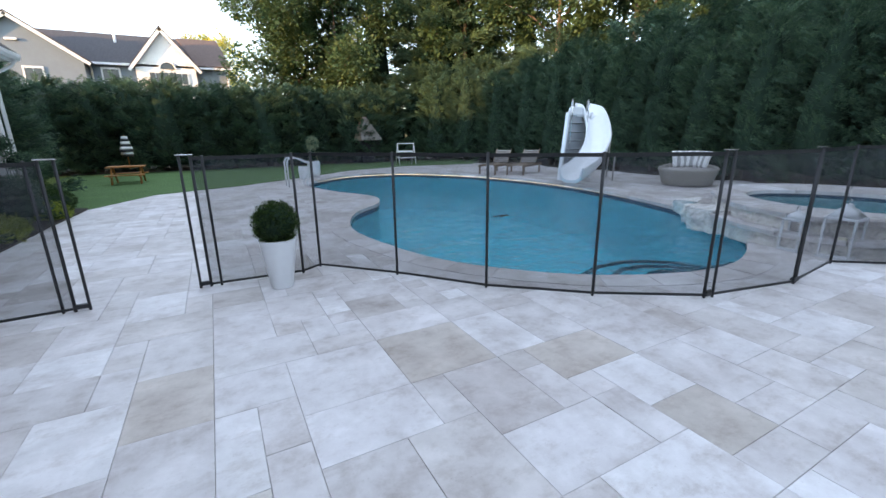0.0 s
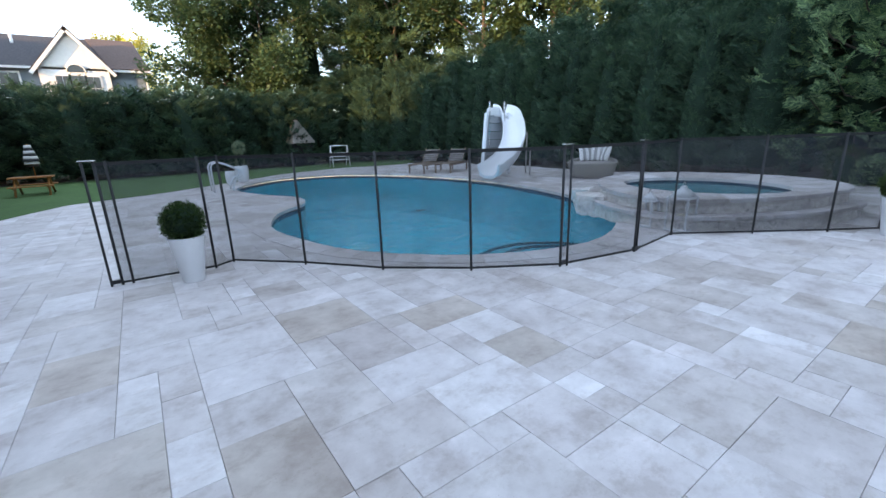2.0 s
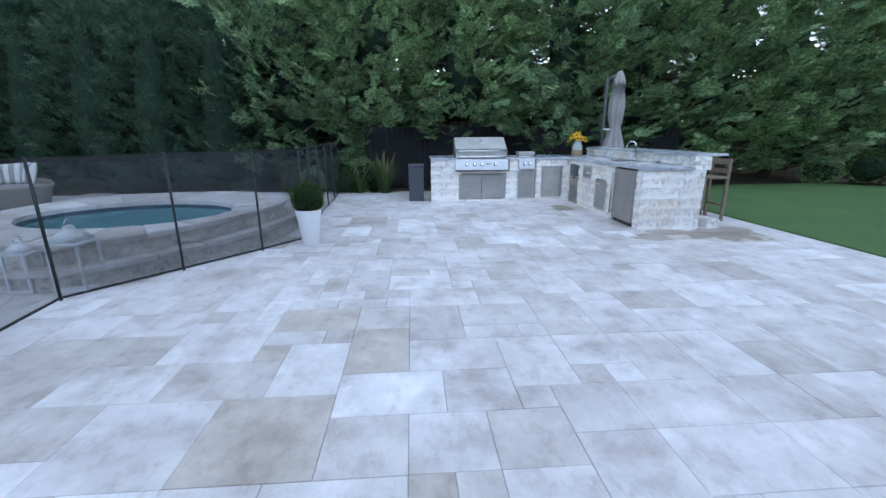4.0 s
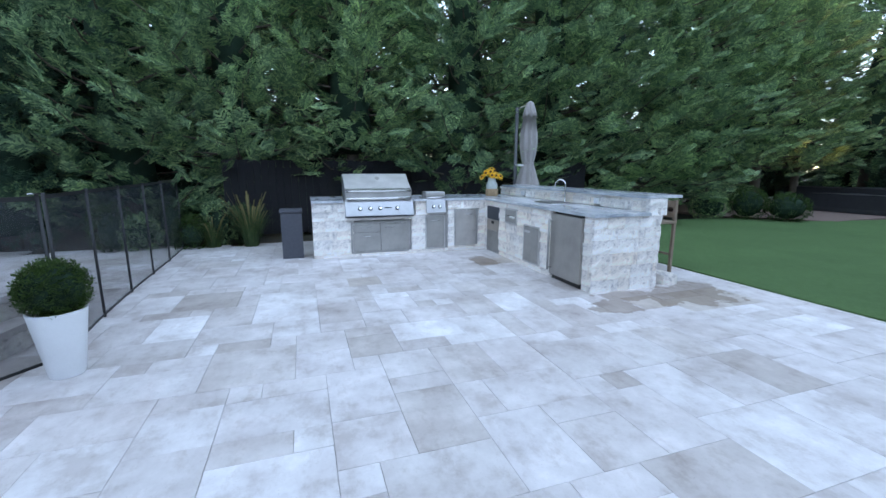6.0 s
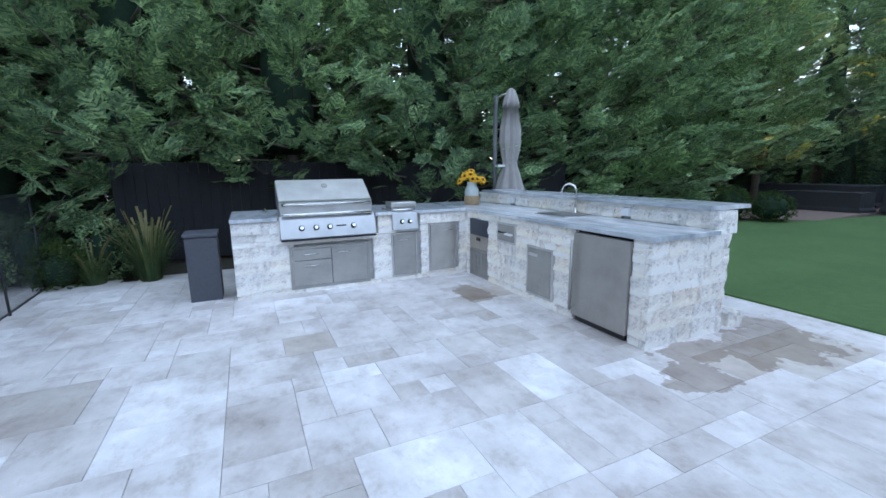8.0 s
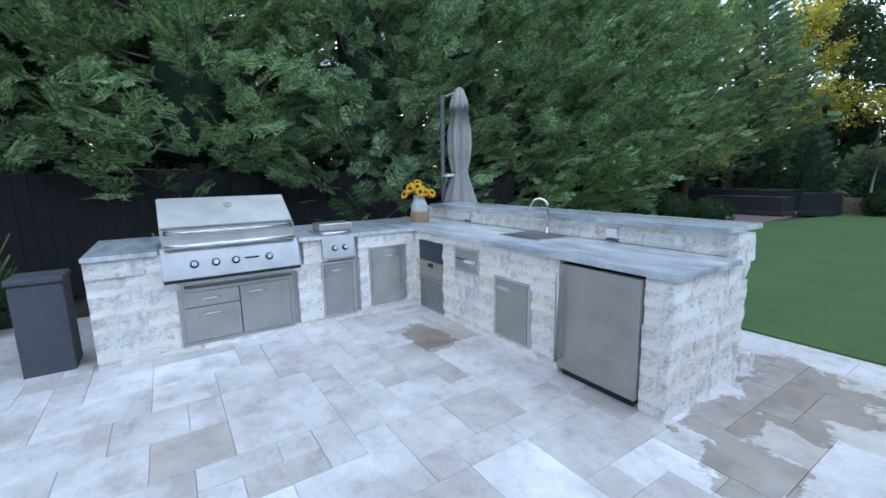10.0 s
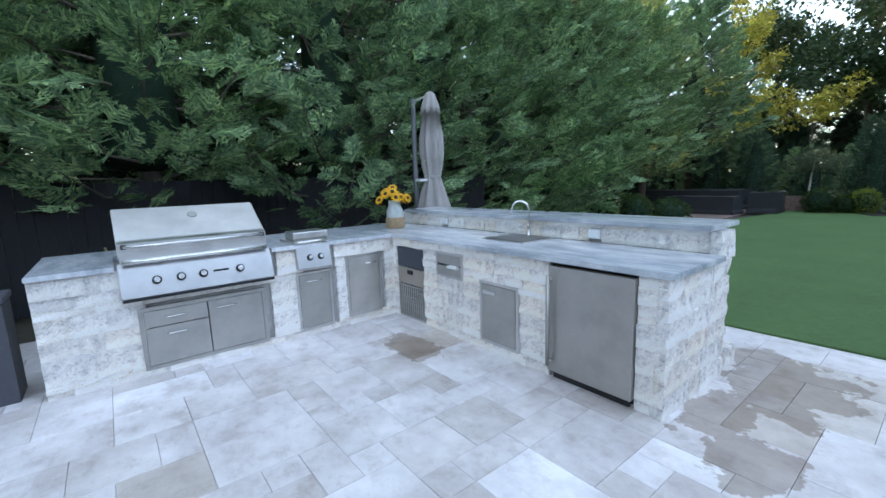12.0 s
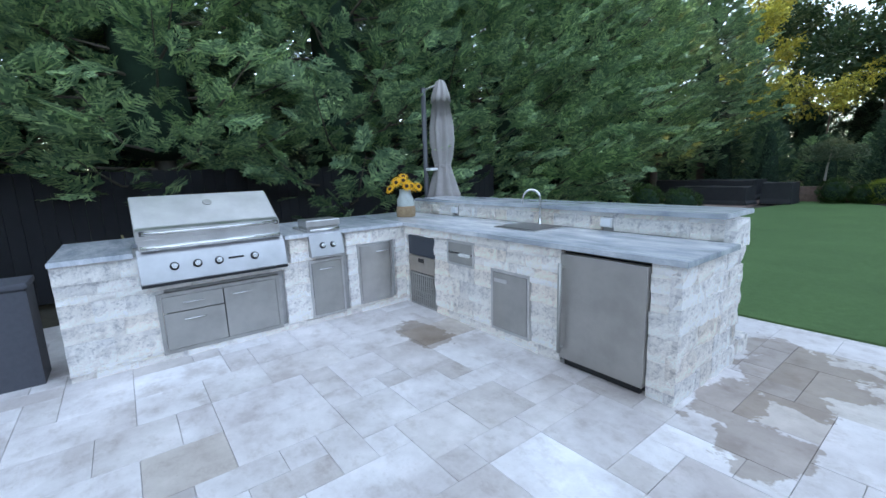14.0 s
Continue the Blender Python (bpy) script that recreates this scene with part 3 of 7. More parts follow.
fa, oa = fence_run(FENCE_A, "black mesh pool fence beside the brick wall and porch")
fb, ob_ = fence_run(FENCE_B, "long black mesh pool fence bending round the pool")
fc, oc = fence_run(FENCE_C, "black mesh pool fence beside the raised spa")
for f_, o_, extra in ((fa, oa, ((-1.34, 3.755), (-1.52, 3.765))), (fb, ob_, ((-0.52, 3.88), (-0.34, 3.87), (3.41, 1.315), (4.44, 1.14)))):
    for x, y in extra:
        q = Vector((x, y, 0)) - o_
        part("double_post", tube(bmesh.new(), [q + Vector((0, 0, -0.05)), q + Vector((0, 0, H + 0.01))], 0.012, 8), BLACK, f_)
for f_, o_, x, y in ((fa, oa, -1.39, 3.757), (fb, ob_, -0.475, 3.88), (fb, ob_, 3.37, 1.33), (fb, ob_, 4.41, 1.135), (fb, ob_, 7.56, -0.38)):
    q = Vector((x, y, 0)) - o_
    part("latch", bx(q.x - 0.07, q.x + 0.07, q.y - 0.02, q.y + 0.02, H + 0.012, H + 0.022, bev=0.003), CHROME, f_, "small steel top latch")
    part("post_foot", bx(q.x - 0.05, q.x + 0.05, q.y - 0.018, q.y + 0.018, 0.02, 0.06, bev=0.004), BLACK, f_)

# ---------------------------------------------------------------- outdoor kitchen
XF, YF, XE = 10.74, -5.28, 7.74          # front of the grill run, front of the peninsula, its free end
Y0, YB, XB = -2.33, -6.24, 11.8
kitchen = thing("stone_kitchen_base", (0, 0, 0), "L-shaped outdoor kitchen base clad in pale split stone", "outdoor kitchen")
part("grill_run_core", bx(XF + 0.045, XB - 0.03, -5.9, Y0 - 0.045, -0.05, 0.893), MORTAR, kitchen)
part("peninsula_core", bx(XE + 0.045, XB - 0.03, YB + 0.045, YF - 0.045, -0.05, 0.890), MORTAR, kitchen)
part("bar_wall_core", bx(XE + 0.045, XB - 0.03, YB + 0.045, -6.10, 0.890, 1.088), MORTAR, kitchen)


def stone_piece(rng, w, h, d, edge_l=0.0, edge_r=0.0):
    """A split stone: its rough face looks to -y, in the rectangle 0..w by 0..h."""
    bm = bmesh.new()
    nx, nz = max(2, min(5, int(w / 0.07))), 3 if h > 0.09 else 2
    off = Vector((rng.uniform(0, 50), rng.uniform(0, 50), 0))
    g = 0.0005
    fr = []
    for k_ in range(nz + 1):
        row = []
        for i in range(nx + 1):
            x, z = g + (w - 2 * g) * i / nx, g + (h - 2 * g) * k_ / nz
            border = i in (0, nx) or k_ in (0, nz)
            y = -d + (0.002 if border else 0) + noise.noise(Vector((x * 9, z * 9, 0)) + off) * 0.022 + noise.noise(Vector((x * 25, z * 25, 3)) + off) * 0.006
            if not border:
                x += rng.uniform(-.008, .008)
                z += rng.uniform(-.006, .006)
            row.append(bm.verts.new((x, y, z)))
        fr.append(row)
    for a, b in zip(fr, fr[1:]):
        for i in range(nx):
            bm.faces.new((a[i], a[i + 1], b[i + 1], b[i]))
    rim_ = fr[0] + [r[-1] for r in fr[1:]] + fr[-1][-2::-1] + [r[0] for r in fr[-2:0:-1]]
    back = [bm.verts.new((v.co.x, 0.02, v.co.z)) for v in rim_]
    n = len(rim_)
    for i in range(n):
        bm.faces.new((rim_[i], back[i], back[(i + 1) % n], rim_[(i + 1) % n]))
    return bm


def stone_face(parent, origin, rz, width, z0, z1, openings, seed, courses=0.155, d=0.045, mat=None, wr=(0.13, 0.42)):
    """Courses of split stone on a wall. openings: (u0, u1, z0, z1) left free."""
    rng = random.Random(seed)
    m = pose(origin[0], origin[1], origin[2], 0, 0, rz)
    zs = {z0, z1}
    n = max(1, round((z1 - z0) / courses))
    reg = [z0 + (z1 - z0) * i / n + (rng.uniform(-.042, .042) if 0 < i < n else 0) for i in range(n + 1)]
    hard = sorted({round(z, 3) for o in openings for z in o[2:] if z0 + 0.03 < z < z1 - 0.03})
    zs = sorted(set([z for z in reg if all(abs(z - h_) > 0.045 for h_ in hard)] + hard) | {z0, z1})
    for a, b in zip(zs, zs[1:]):
        free = [(0.0, width)]
        for u0, u1, oz0, oz1 in openings:
            if oz0 < b - 0.01 and oz1 > a + 0.01:
                free = [q for s, e in free for q in ((s, min(e, u0)), (max(s, u1), e)) if q[1] - q[0] > 0.015]
        for s, e in free:
            u = s
            while u < e - 1e-4:
                w_ = rng.uniform(*wr)
                if e - u - w_ < 0.10:
                    w_ = e - u
                bm = stone_piece(rng, w_, b - a, d + rng.uniform(-.008, .010))
                me = bpy.data.meshes.new("stone")
                bm.normal_update()
                bm.to_mesh(me)
                bm.free()
                me.materials.append(mat or STONE)
                ob = bpy.data.objects.new("stone", me)
                scene.collection.objects.link(ob)
                ob.parent = parent
                ob.matrix_basis = m @ pose(u, 0, a)
                u += w_


# grill run front: u runs from the left end along -y, so the wall faces -x
GRILL = (-2.80 - Y0, -3.92 - Y0)
op_run = [(0.53, 1.65, 0.66, 0.90), (0.61, 1.58, 0.05, 0.60), (1.89, 2.23, 0.60, 0.90), (1.88, 2.24, 0.06, 0.655), (2.41, 2.82, 0.09, 0.75)]
stone_face(kitchen, (XF + 0.045, Y0 + 0.045, 0), -90, 3.065, -0.01, 0.893, [(a + 0.045, b + 0.045, c, d) for a, b, c, d in op_run], 3)
op_pen = [(XF - 10.69, XF - 10.17, -0.05, 0.80), (XF - 9.94, XF - 9.55, 0.58, 0.82), (XF - 9.32, XF - 8.88, 0.08, 0.63), (XF - 8.58, XF - 7.92, -0.05, 0.885)]
stone_face(kitchen, (XF - 0.0, YF - 0.045, 0), 180, XF - XE, -0.01, 0.890, op_pen, 4)
stone_face(kitchen, (XE + 0.045, YF - 0.0, 0), -90, YF - YB, -0.01, 0.890, [], 5, d=0.05)
stone_face(kitchen, (XE + 0.045, -6.05, 0), -90, 0.25, 0.890, 1.088, [], 6, 0.1, d=0.05, wr=(0.15, 0.3))
stone_face(kitchen, (XB - 0.05, -6.10, 0), 180, XB - XE - 0.06, 0.932, 1.088, [(XB - 8.76 - .05, XB - 8.64 - .05, 0.96, 1.05), (XB - 10.82 - .05, XB - 10.71 - .05, 0.96, 1.05)], 7, 0.16, d=0.04)
stone_face(kitchen, (XB - 0.03, Y0 - 0.045, 0), 180, XB - XF - 0.08, -0.01, 0.893, [], 9)
stone_face(kitchen, (XE, YB + 0.045, 0), 0, XB - XE - 0.04, -0.01, 1.088, [], 10, 0.18)
part("footing_stone", bx(XE + 0.02, XE + 0.42, -6.62, -6.40, -0.03, 0.13, bev=0.02), STONE, kitchen)


# worktops
wt = thing("kitchen_worktop", (0, 0, 0), "L-shaped blue-grey veined marble worktop on the stone base", "worktop")
part("slab", slab(bmesh.new(), [(XF - 0.035, -5.243), (11.88, -5.243), (11.88, -2.28), (XF - 0.035, -2.28), (XF - 0.035, -2.78), (XF + 0.58, -2.78), (XF + 0.58, -3.94), (XF - 0.035, -3.94)], 0.895, 0.932, 0.005), MARBLE, wt)
part("slab", slab(bmesh.new(), [(7.70, -6.045), (11.88, -6.045), (11.88, -5.246), (7.70, -5.246)], 0.895, 0.932, 0.005), MARBLE, wt)
put("raised_bar_counter", slab(bmesh.new(), [(7.80, -6.60), (11.62, -6.60), (11.62, -6.03), (7.80, -6.03)], 1.090, 1.126, 0.006), MARBLE, label="raised blue-grey marble bar top on the stone wall", category="worktop")


def face_parent(name, origin, rz, label, category):
    """A thing on a wall: x runs along the wall, -y looks out of it."""
    return thing(name, origin, label, category, rz=rz)


def bar_handle(parent, x0, x1, z, out=0.035, r=0.006, vertical=False, mat=None):
    bm = bmesh.new()
    if vertical:
        tube(bm, [(x0, -out, z), (x0, -out, x1)], r, 8)
        tube(bm, [(x0, 0, z + 0.03), (x0, -out, z + 0.03)], r * 0.8, 6)
        tube(bm, [(x0, 0, x1 - 0.03), (x0, -out, x1 - 0.03)], r * 0.8, 6)
    else:
        tube(bm, [(x0, -out, z), (x1, -out, z)], r, 8)
        tube(bm, [(x0 + 0.012, 0, z), (x0 + 0.012, -out, z)], r * 0.8, 6)
        tube(bm, [(x1 - 0.012, 0, z), (x1 - 0.012, -out, z)], r * 0.8, 6)
    return part("handle", bm, mat or CHROME, parent, "polished steel bar handle")


def frame4(x0, x1, z0, z1, t, y0, y1):
    bm = bmesh.new()
    for a in ((x0, x1, z1 - t, z1), (x0, x1, z0, z0 + t), (x0, x0 + t, z0 + t, z1 - t), (x1 - t, x1, z0 + t, z1 - t)):
        box(bm, a[0], a[1], y0, y1, a[2], a[3])
    return bm


def steel_door(name, origin, rz, w_, z0, z1, label, handle, mat=None, category="cabinet door"):
    ob = face_parent(name, (origin[0], origin[1], z0), rz, label, category)
    h_ = z1 - z0
    part("door_frame", frame4(0, w_, 0, h_, 0.022, -0.012, 0.03), STEEL, ob, "brushed steel door frame")
    part("backing", bx(0.022, w_ - 0.022, 0.018, 0.03, 0.022, h_ - 0.022), BLACK, ob)
    d_ = part("door_panel", bx(0.026, w_ - 0.026, -0.016, 0.014, 0.026, h_ - 0.026, bev=0.002), mat or STEEL_DULL, ob, "matt steel door panel")
    handle(d_, w_, h_)
    return ob


# drawers and door under the grill
dw = face_parent("drawer_and_door_unit", (XF, -2.88, 0.05), -90, "steel unit with two drawers and one door under the grill", "cabinet unit")
part("outer_frame", frame4(0, 0.97, 0, 0.52, 0.03, -0.012, 0.04), STEEL_DULL, dw, "matt steel outer frame")
part("backing", bx(0.03, 0.94, 0.03, 0.04, 0.03, 0.49), BLACK, dw)
for nm, a in (("drawer_front", (0.034, 0.487, 0.352, 0.486)), ("drawer_front", (0.034, 0.487, 0.034, 0.344)), ("door_panel", (0.495, 0.936, 0.034, 0.486))):
    p_ = part(nm, bx(a[0], a[1], -0.014, 0.02, a[2], a[3], bev=0.002), STEEL_DULL, dw, "matt steel front")
    cx = (a[0] + a[1]) / 2
    bar_handle(p_, *((cx - 0.085, cx + 0.075) if nm == "drawer_front" else (a[0] + 0.06, a[0] + 0.22)), a[3] - 0.06, 0.045)
steel_door("burner_cabinet_door", (XF, -4.15), -90, 0.36, 0.06, 0.65, "narrow steel door under the side burner", lambda d_, w_, h_: bar_handle(d_, 0.09, 0.24, h_ - 0.09, 0.045))
steel_door("corner_cabinet_door", (XF, -4.68), -90, 0.41, 0.09, 0.75, "steel cabinet door beside the inner corner", lambda d_, w_, h_: bar_handle(d_, 0.20, 0.34, h_ - 0.10, 0.045), STEEL)


# gas grill
def prism(bm, prof, x0, x1):
    """A profile in (y, z), drawn out along x."""
    a = [bm.verts.new((x0, y, z)) for y, z in prof]
    b = [bm.verts.new((x1, y, z)) for y, z in prof]
    n = len(a)
    bm.faces.new(a)
    bm.faces.new(b[::-1])
    for i in range(n):
        bm.faces.new((a[(i + 1) % n], a[i], b[i], b[(i + 1) % n]))
    return bm


GW = 1.12
grill = face_parent("gas_grill", (XF, -2.80, 0), -90, "large built-in steel gas grill with closed hood and four knobs", "grill")
part("firebox", prism(bmesh.new(), [(-0.02, 0.66), (0.55, 0.66), (0.55, 1.02), (-0.02, 1.02)], 0.02, GW - 0.02), STEEL, grill)
bm = prism(bmesh.new(), [(-0.115, 0.685), (-0.10, 0.675), (0.0, 0.675), (0.0, 0.945), (-0.015, 0.945), (-0.055, 0.90)], 0.0, GW)
bmesh.ops.bevel(bm, geom=bm.edges[:], offset=0.004, segments=2, affect="EDGES")
part("control_panel", bm, STEEL_PANEL, grill, "slanted brushed steel control panel")
# Black strip that stands for the thin shadow below the control panel.
part("panel_shadow_strip", bx(0.0, GW, -0.11, 0.0, 0.655, 0.676), BLACK, grill)
part("front_rail", tube(bmesh.new(), [(0.03, -0.045, 0.955), (GW - 0.03, -0.045, 0.955)], 0.022, 12), CHROME, grill, "rounded steel front rail")
bm = prism(bmesh.new(), [(-0.005, 0.985), (0.44, 0.985), (0.56, 1.06), (0.56, 1.22), (0.50, 1.335), (0.40, 1.352), (0.06, 1.115), (-0.005, 1.095)], 0.012, GW - 0.012)
bmesh.ops.bevel(bm, geom=bm.edges[:], offset=0.007, segments=2, affect="EDGES")
hood = part("hood", bm, STEEL, grill, "brushed steel hood, closed")
part("handle", tube(bmesh.new(), [(0.05, -0.06, 1.075), (GW - 0.05, -0.06, 1.075)], 0.014, 12), CHROME, hood, "long polished bar handle")
for x_ in (0.055, GW - 0.055):
    part("handle_bracket", bx(x_ - 0.018, x_ + 0.018, -0.062, 0.0, 1.058, 1.092, bev=0.004), RUBBER, hood)
nrm = Vector((0, -0.57, 0.82))
bm = bmesh.new()
lathe(bm, [(0.038, 0), (0.038, 0.008), (0.032, 0.012)], 24)
bm.transform(Matrix.Translation((GW / 2 + 0.02, 0.29, 1.275)) @ nrm.to_track_quat("Z", "Y").to_matrix().to_4x4())
part("thermometer", bm, STEEL_DULL, hood, "round thermometer on the hood")
pn = Vector((0, -0.96, 0.26))
for u in (0.235, 0.40, 0.56, 0.845):
    bm = bmesh.new()
    lathe(bm, [(0.034, 0), (0.034, 0.008), (0.026, 0.012)], 24)
    bm.transform(Matrix.Translation((u, -0.088, 0.80)) @ pn.to_track_quat("Z", "Y").to_matrix().to_4x4())
    kb = part("knob", bm, RUBBER, grill, "black ringed control knob")
    bm = bmesh.new()
    lathe(bm, [(0.023, 0.01), (0.022, 0.035), (0.019, 0.038)], 24)
    bm.transform(Matrix.Translation((u, -0.088, 0.80)) @ pn.to_track_quat("Z", "Y").to_matrix().to_4x4())
    part("knob_cap", bm, CHROME, kb, "polished knob cap")
part("badge", bx(0.635, 0.755, -0.088, -0.075, 0.80, 0.815), BLACK, grill, "small dark badge bar")

# side burner
sb = face_parent("side_burner", (XF, -4.16, 0), -90, "small built-in steel side burner with two knobs", "side burner")
part("body", bx(0.0, 0.34, 0.0, 0.42, 0.66, 0.955), STEEL, sb)
bm = prism(bmesh.new(), [(-0.085, 0.70), (-0.075, 0.69), (0.0, 0.69), (0.0, 0.95), (-0.03, 0.93)], 0.0, 0.34)
bmesh.ops.bevel(bm, geom=bm.edges[:], offset=0.003, segments=2, affect="EDGES")
part("control_panel", bm, STEEL_PANEL, sb)
part("front_rail", tube(bmesh.new(), [(0.02, -0.035, 0.952), (0.32, -0.035, 0.952)], 0.014, 10), CHROME, sb)
part("lid", bx(-0.006, 0.346, -0.012, 0.23, 0.985, 1.05, bev=0.010), STEEL, sb, "flat steel burner lid")
part("lid_neck", bx(0.01, 0.33, 0.012, 0.26, 0.955, 0.985), STEEL_DULL, sb)
for u in (0.125, 0.235):
    bm = bmesh.new()
    lathe(bm, [(0.031, 0), (0.031, 0.008), (0.024, 0.012)], 24)
    bm.transform(Matrix.Translation((u, -0.062, 0.80)) @ pn.to_track_quat("Z", "Y").to_matrix().to_4x4())
    kb = part("knob", bm, RUBBER, sb)
    bm = bmesh.new()
    lathe(bm, [(0.020, 0.01), (0.019, 0.033), (0.016, 0.036)], 24)
    bm.transform(Matrix.Translation((u, -0.062, 0.80)) @ pn.to_track_quat("Z", "Y").to_matrix().to_4x4())
    part("knob_cap", bm, CHROME, kb)

# ice maker
im = face_parent("ice_maker", (10.69, YF - 0.03, 0), 180, "built-in ice maker with dark lid, steel front and slotted grille", "ice maker")
part("housing", bx(0, 0.51, 0.01, 0.03, -0.02, 0.80), BLACK, im)
part("dark_lid", bx(0.012, 0.50, -0.02, 0.01, 0.575, 0.79, bev=0.004), m_plain("smoked_plastic", (0.035, 0.045, 0.06), 0.3, vary=0.1), im, "smoked dark bin lid")
part("front_panel", bx(0.012, 0.50, -0.02, 0.01, 0.385, 0.568, bev=0.003), m_steel("warm_steel", (0.50, 0.44, 0.38), 0.35, True), im, "warm-toned steel panel")
part("control_button", bx(0.20, 0.30, -0.028, -0.018, 0.50, 0.545, bev=0.004), RUBBER, im)
part("grille_frame", frame4(0.012, 0.50, 0.0, 0.375, 0.02, -0.018, 0.01), STEEL_DULL, im)
for i in range(11):
    part("grille_slat", bx(0.045 + i * 0.039, 0.067 + i * 0.039, -0.014, 0.006, 0.02, 0.355), STEEL_DULL, im)
for z_ in (0.09, 0.16, 0.23, 0.30):
    part("grille_rail", bx(0.03, 0.48, -0.010, 0.004, z_, z_ + 0.012), STEEL_DULL, im)

# paper towel drawer
pt = face_parent("towel_dispenser", (9.94, YF, 0.58), 180, "recessed steel paper towel dispenser, half open slot", "dispenser")
part("outer_frame", frame4(0, 0.39, 0, 0.24, 0.02, -0.012, 0.03), STEEL, pt)
part("upper_panel", bx(0.022, 0.368, -0.012, 0.02, 0.128, 0.218, bev=0.002), STEEL_DULL, pt)
part("lower_panel", bx(0.022, 0.368, -0.012, 0.02, 0.022, 0.108, bev=0.002), STEEL_DULL, pt)
part("slot", bx(0.022, 0.368, 0.018, 0.03, 0.10, 0.135), BLACK, pt)
part("paper_towel", bx(0.20, 0.34, -0.045, 0.0, 0.098, 0.125, bev=0.008), m_plain("paper_towel_white", (0.8, 0.8, 0.78), 0.9), pt, "white paper towel end")

steel_door("waste_cabinet_door", (9.32, YF), 180, 0.44, 0.08, 0.63, "steel door with recessed pull in the peninsula",
           lambda d_, w_, h_: part("handle", bx(0.045, 0.20, -0.024, -0.014, h_ - 0.11, h_ - 0.075, bev=0.006), STEEL, d_, "recessed steel pull"), STEEL_DULL)

# fridge
fr_ = face_parent("outdoor_fridge", (8.575, YF, 0), 180, "smudged steel undercounter fridge with a tall bar handle", "fridge")
part("cabinet", bx(0.004, 0.645, 0.03, 0.045, 0.02, 0.885), BLACK, fr_, "black fridge cabinet edge")
part("toe_kick", bx(0.03, 0.62, 0.01, 0.04, 0.0, 0.058), BLACK, fr_)
dr = part("door", bx(0.006, 0.648, -0.030, 0.02, 0.062, 0.866, bev=0.004), m_steel("smudged_steel", (0.44, 0.415, 0.385), 0.40, True), fr_, "smudged brownish steel door")
bar_handle(dr, 0.035, 0.80, 0.12, 0.075, 0.015, vertical=True, mat=STEEL_DULL)

# sink, tap, outlets
sink = thing("sink", (9.36, -5.80, 0.932), "dark steel drop-in sink with flat cover set in the worktop", "sink")
part("rim", bx(-0.26, 0.26, -0.23, 0.21, 0.0, 0.006, bev=0.002), STEEL, sink, "thin steel rim")
part("cover", bx(-0.235, 0.235, -0.205, 0.185, 0.006, 0.012, bev=0.002), m_steel("dark_steel", (0.22, 0.215, 0.21), 0.4, True), sink, "dark flat sink cover")
tap = thing("tap", (9.38, -6.00, 0.932), "polished gooseneck tap behind the sink", "tap", rz=-55)
arc = [(0, 0, 0.0), (0, 0, 0.14), (0, 0, 0.26)] + [(0, 0.085 - 0.085 * math.cos(radians(a)), 0.26 + 0.085 * math.sin(radians(a))) for a in range(20, 181, 20)] + [(0, 0.172, 0.21)]
part("spout", tube(bmesh.new(), arc, [0.014, 0.013] + [0.0115] * (len(arc) - 2), 12), CHROME, tap)
part("base_ring", lathe(bmesh.new(), [(0.024, 0), (0.024, 0.012), (0.017, 0.018), (0.017, 0.07)], 20), CHROME, tap)
part("lever", tube(bmesh.new(), [(-0.012, 0, 0.085), (-0.055, 0.0, 0.10), (-0.075, 0.0, 0.125)], 0.007, 8), CHROME, tap)
for x_ in (8.70, 10.77):
    ol = thing("outlet_cover", (x_, -6.055, 0.96), "pale weatherproof outlet cover on the bar wall", "outlet", "outlets on the bar wall")
    part("plate", bx(-0.055, 0.055, -0.01, 0.012, 0.0, 0.085, bev=0.004), TRIM, ol)
    part("flap", bx(-0.045, 0.045, 0.012, 0.022, 0.01, 0.075, bev=0.004), WHITE, ol)

# vase with sunflowers
vase = thing("vase", (11.22, -5.62, 0.932), "frosted glass jar with a twine-wrapped base", "vase")
part("glass_jar", lathe(bmesh.new(), [(0.062, 0.0), (0.085, 0.02), (0.088, 0.17), (0.06, 0.225), (0.058, 0.27), (0.064, 0.275), (0.056, 0.272), (0.05, 0.22)], 24), m_plain("frosted_grey_glass", (0.42, 0.46, 0.44), 0.15, vary=0.2, scale=20), vase, "frosted grey-green glass jar")
part("twine_wrap", lathe(bmesh.new(), [(0.089, 0.0), (0.094, 0.01), (0.096, 0.05), (0.094, 0.10), (0.089, 0.108)], 24), m_plain("brown_twine", (0.33, 0.22, 0.13), 0.9, vary=0.3, scale=50, bump=0.6), vase, "brown twine wrap")
YEL = m_plain("yellow_petal", (0.80, 0.42, 0.02), 0.6, vary=0.2, scale=20)
BRN = m_plain("dark_flower_centre", (0.05, 0.025, 0.012), 0.9, vary=0.3, scale=60)
frng = random.Random(9)
bunch = thing("sunflower_bunch", (11.22, -5.62, 1.15), "bunch of small orange-yellow sunflowers in the jar", "flowers")
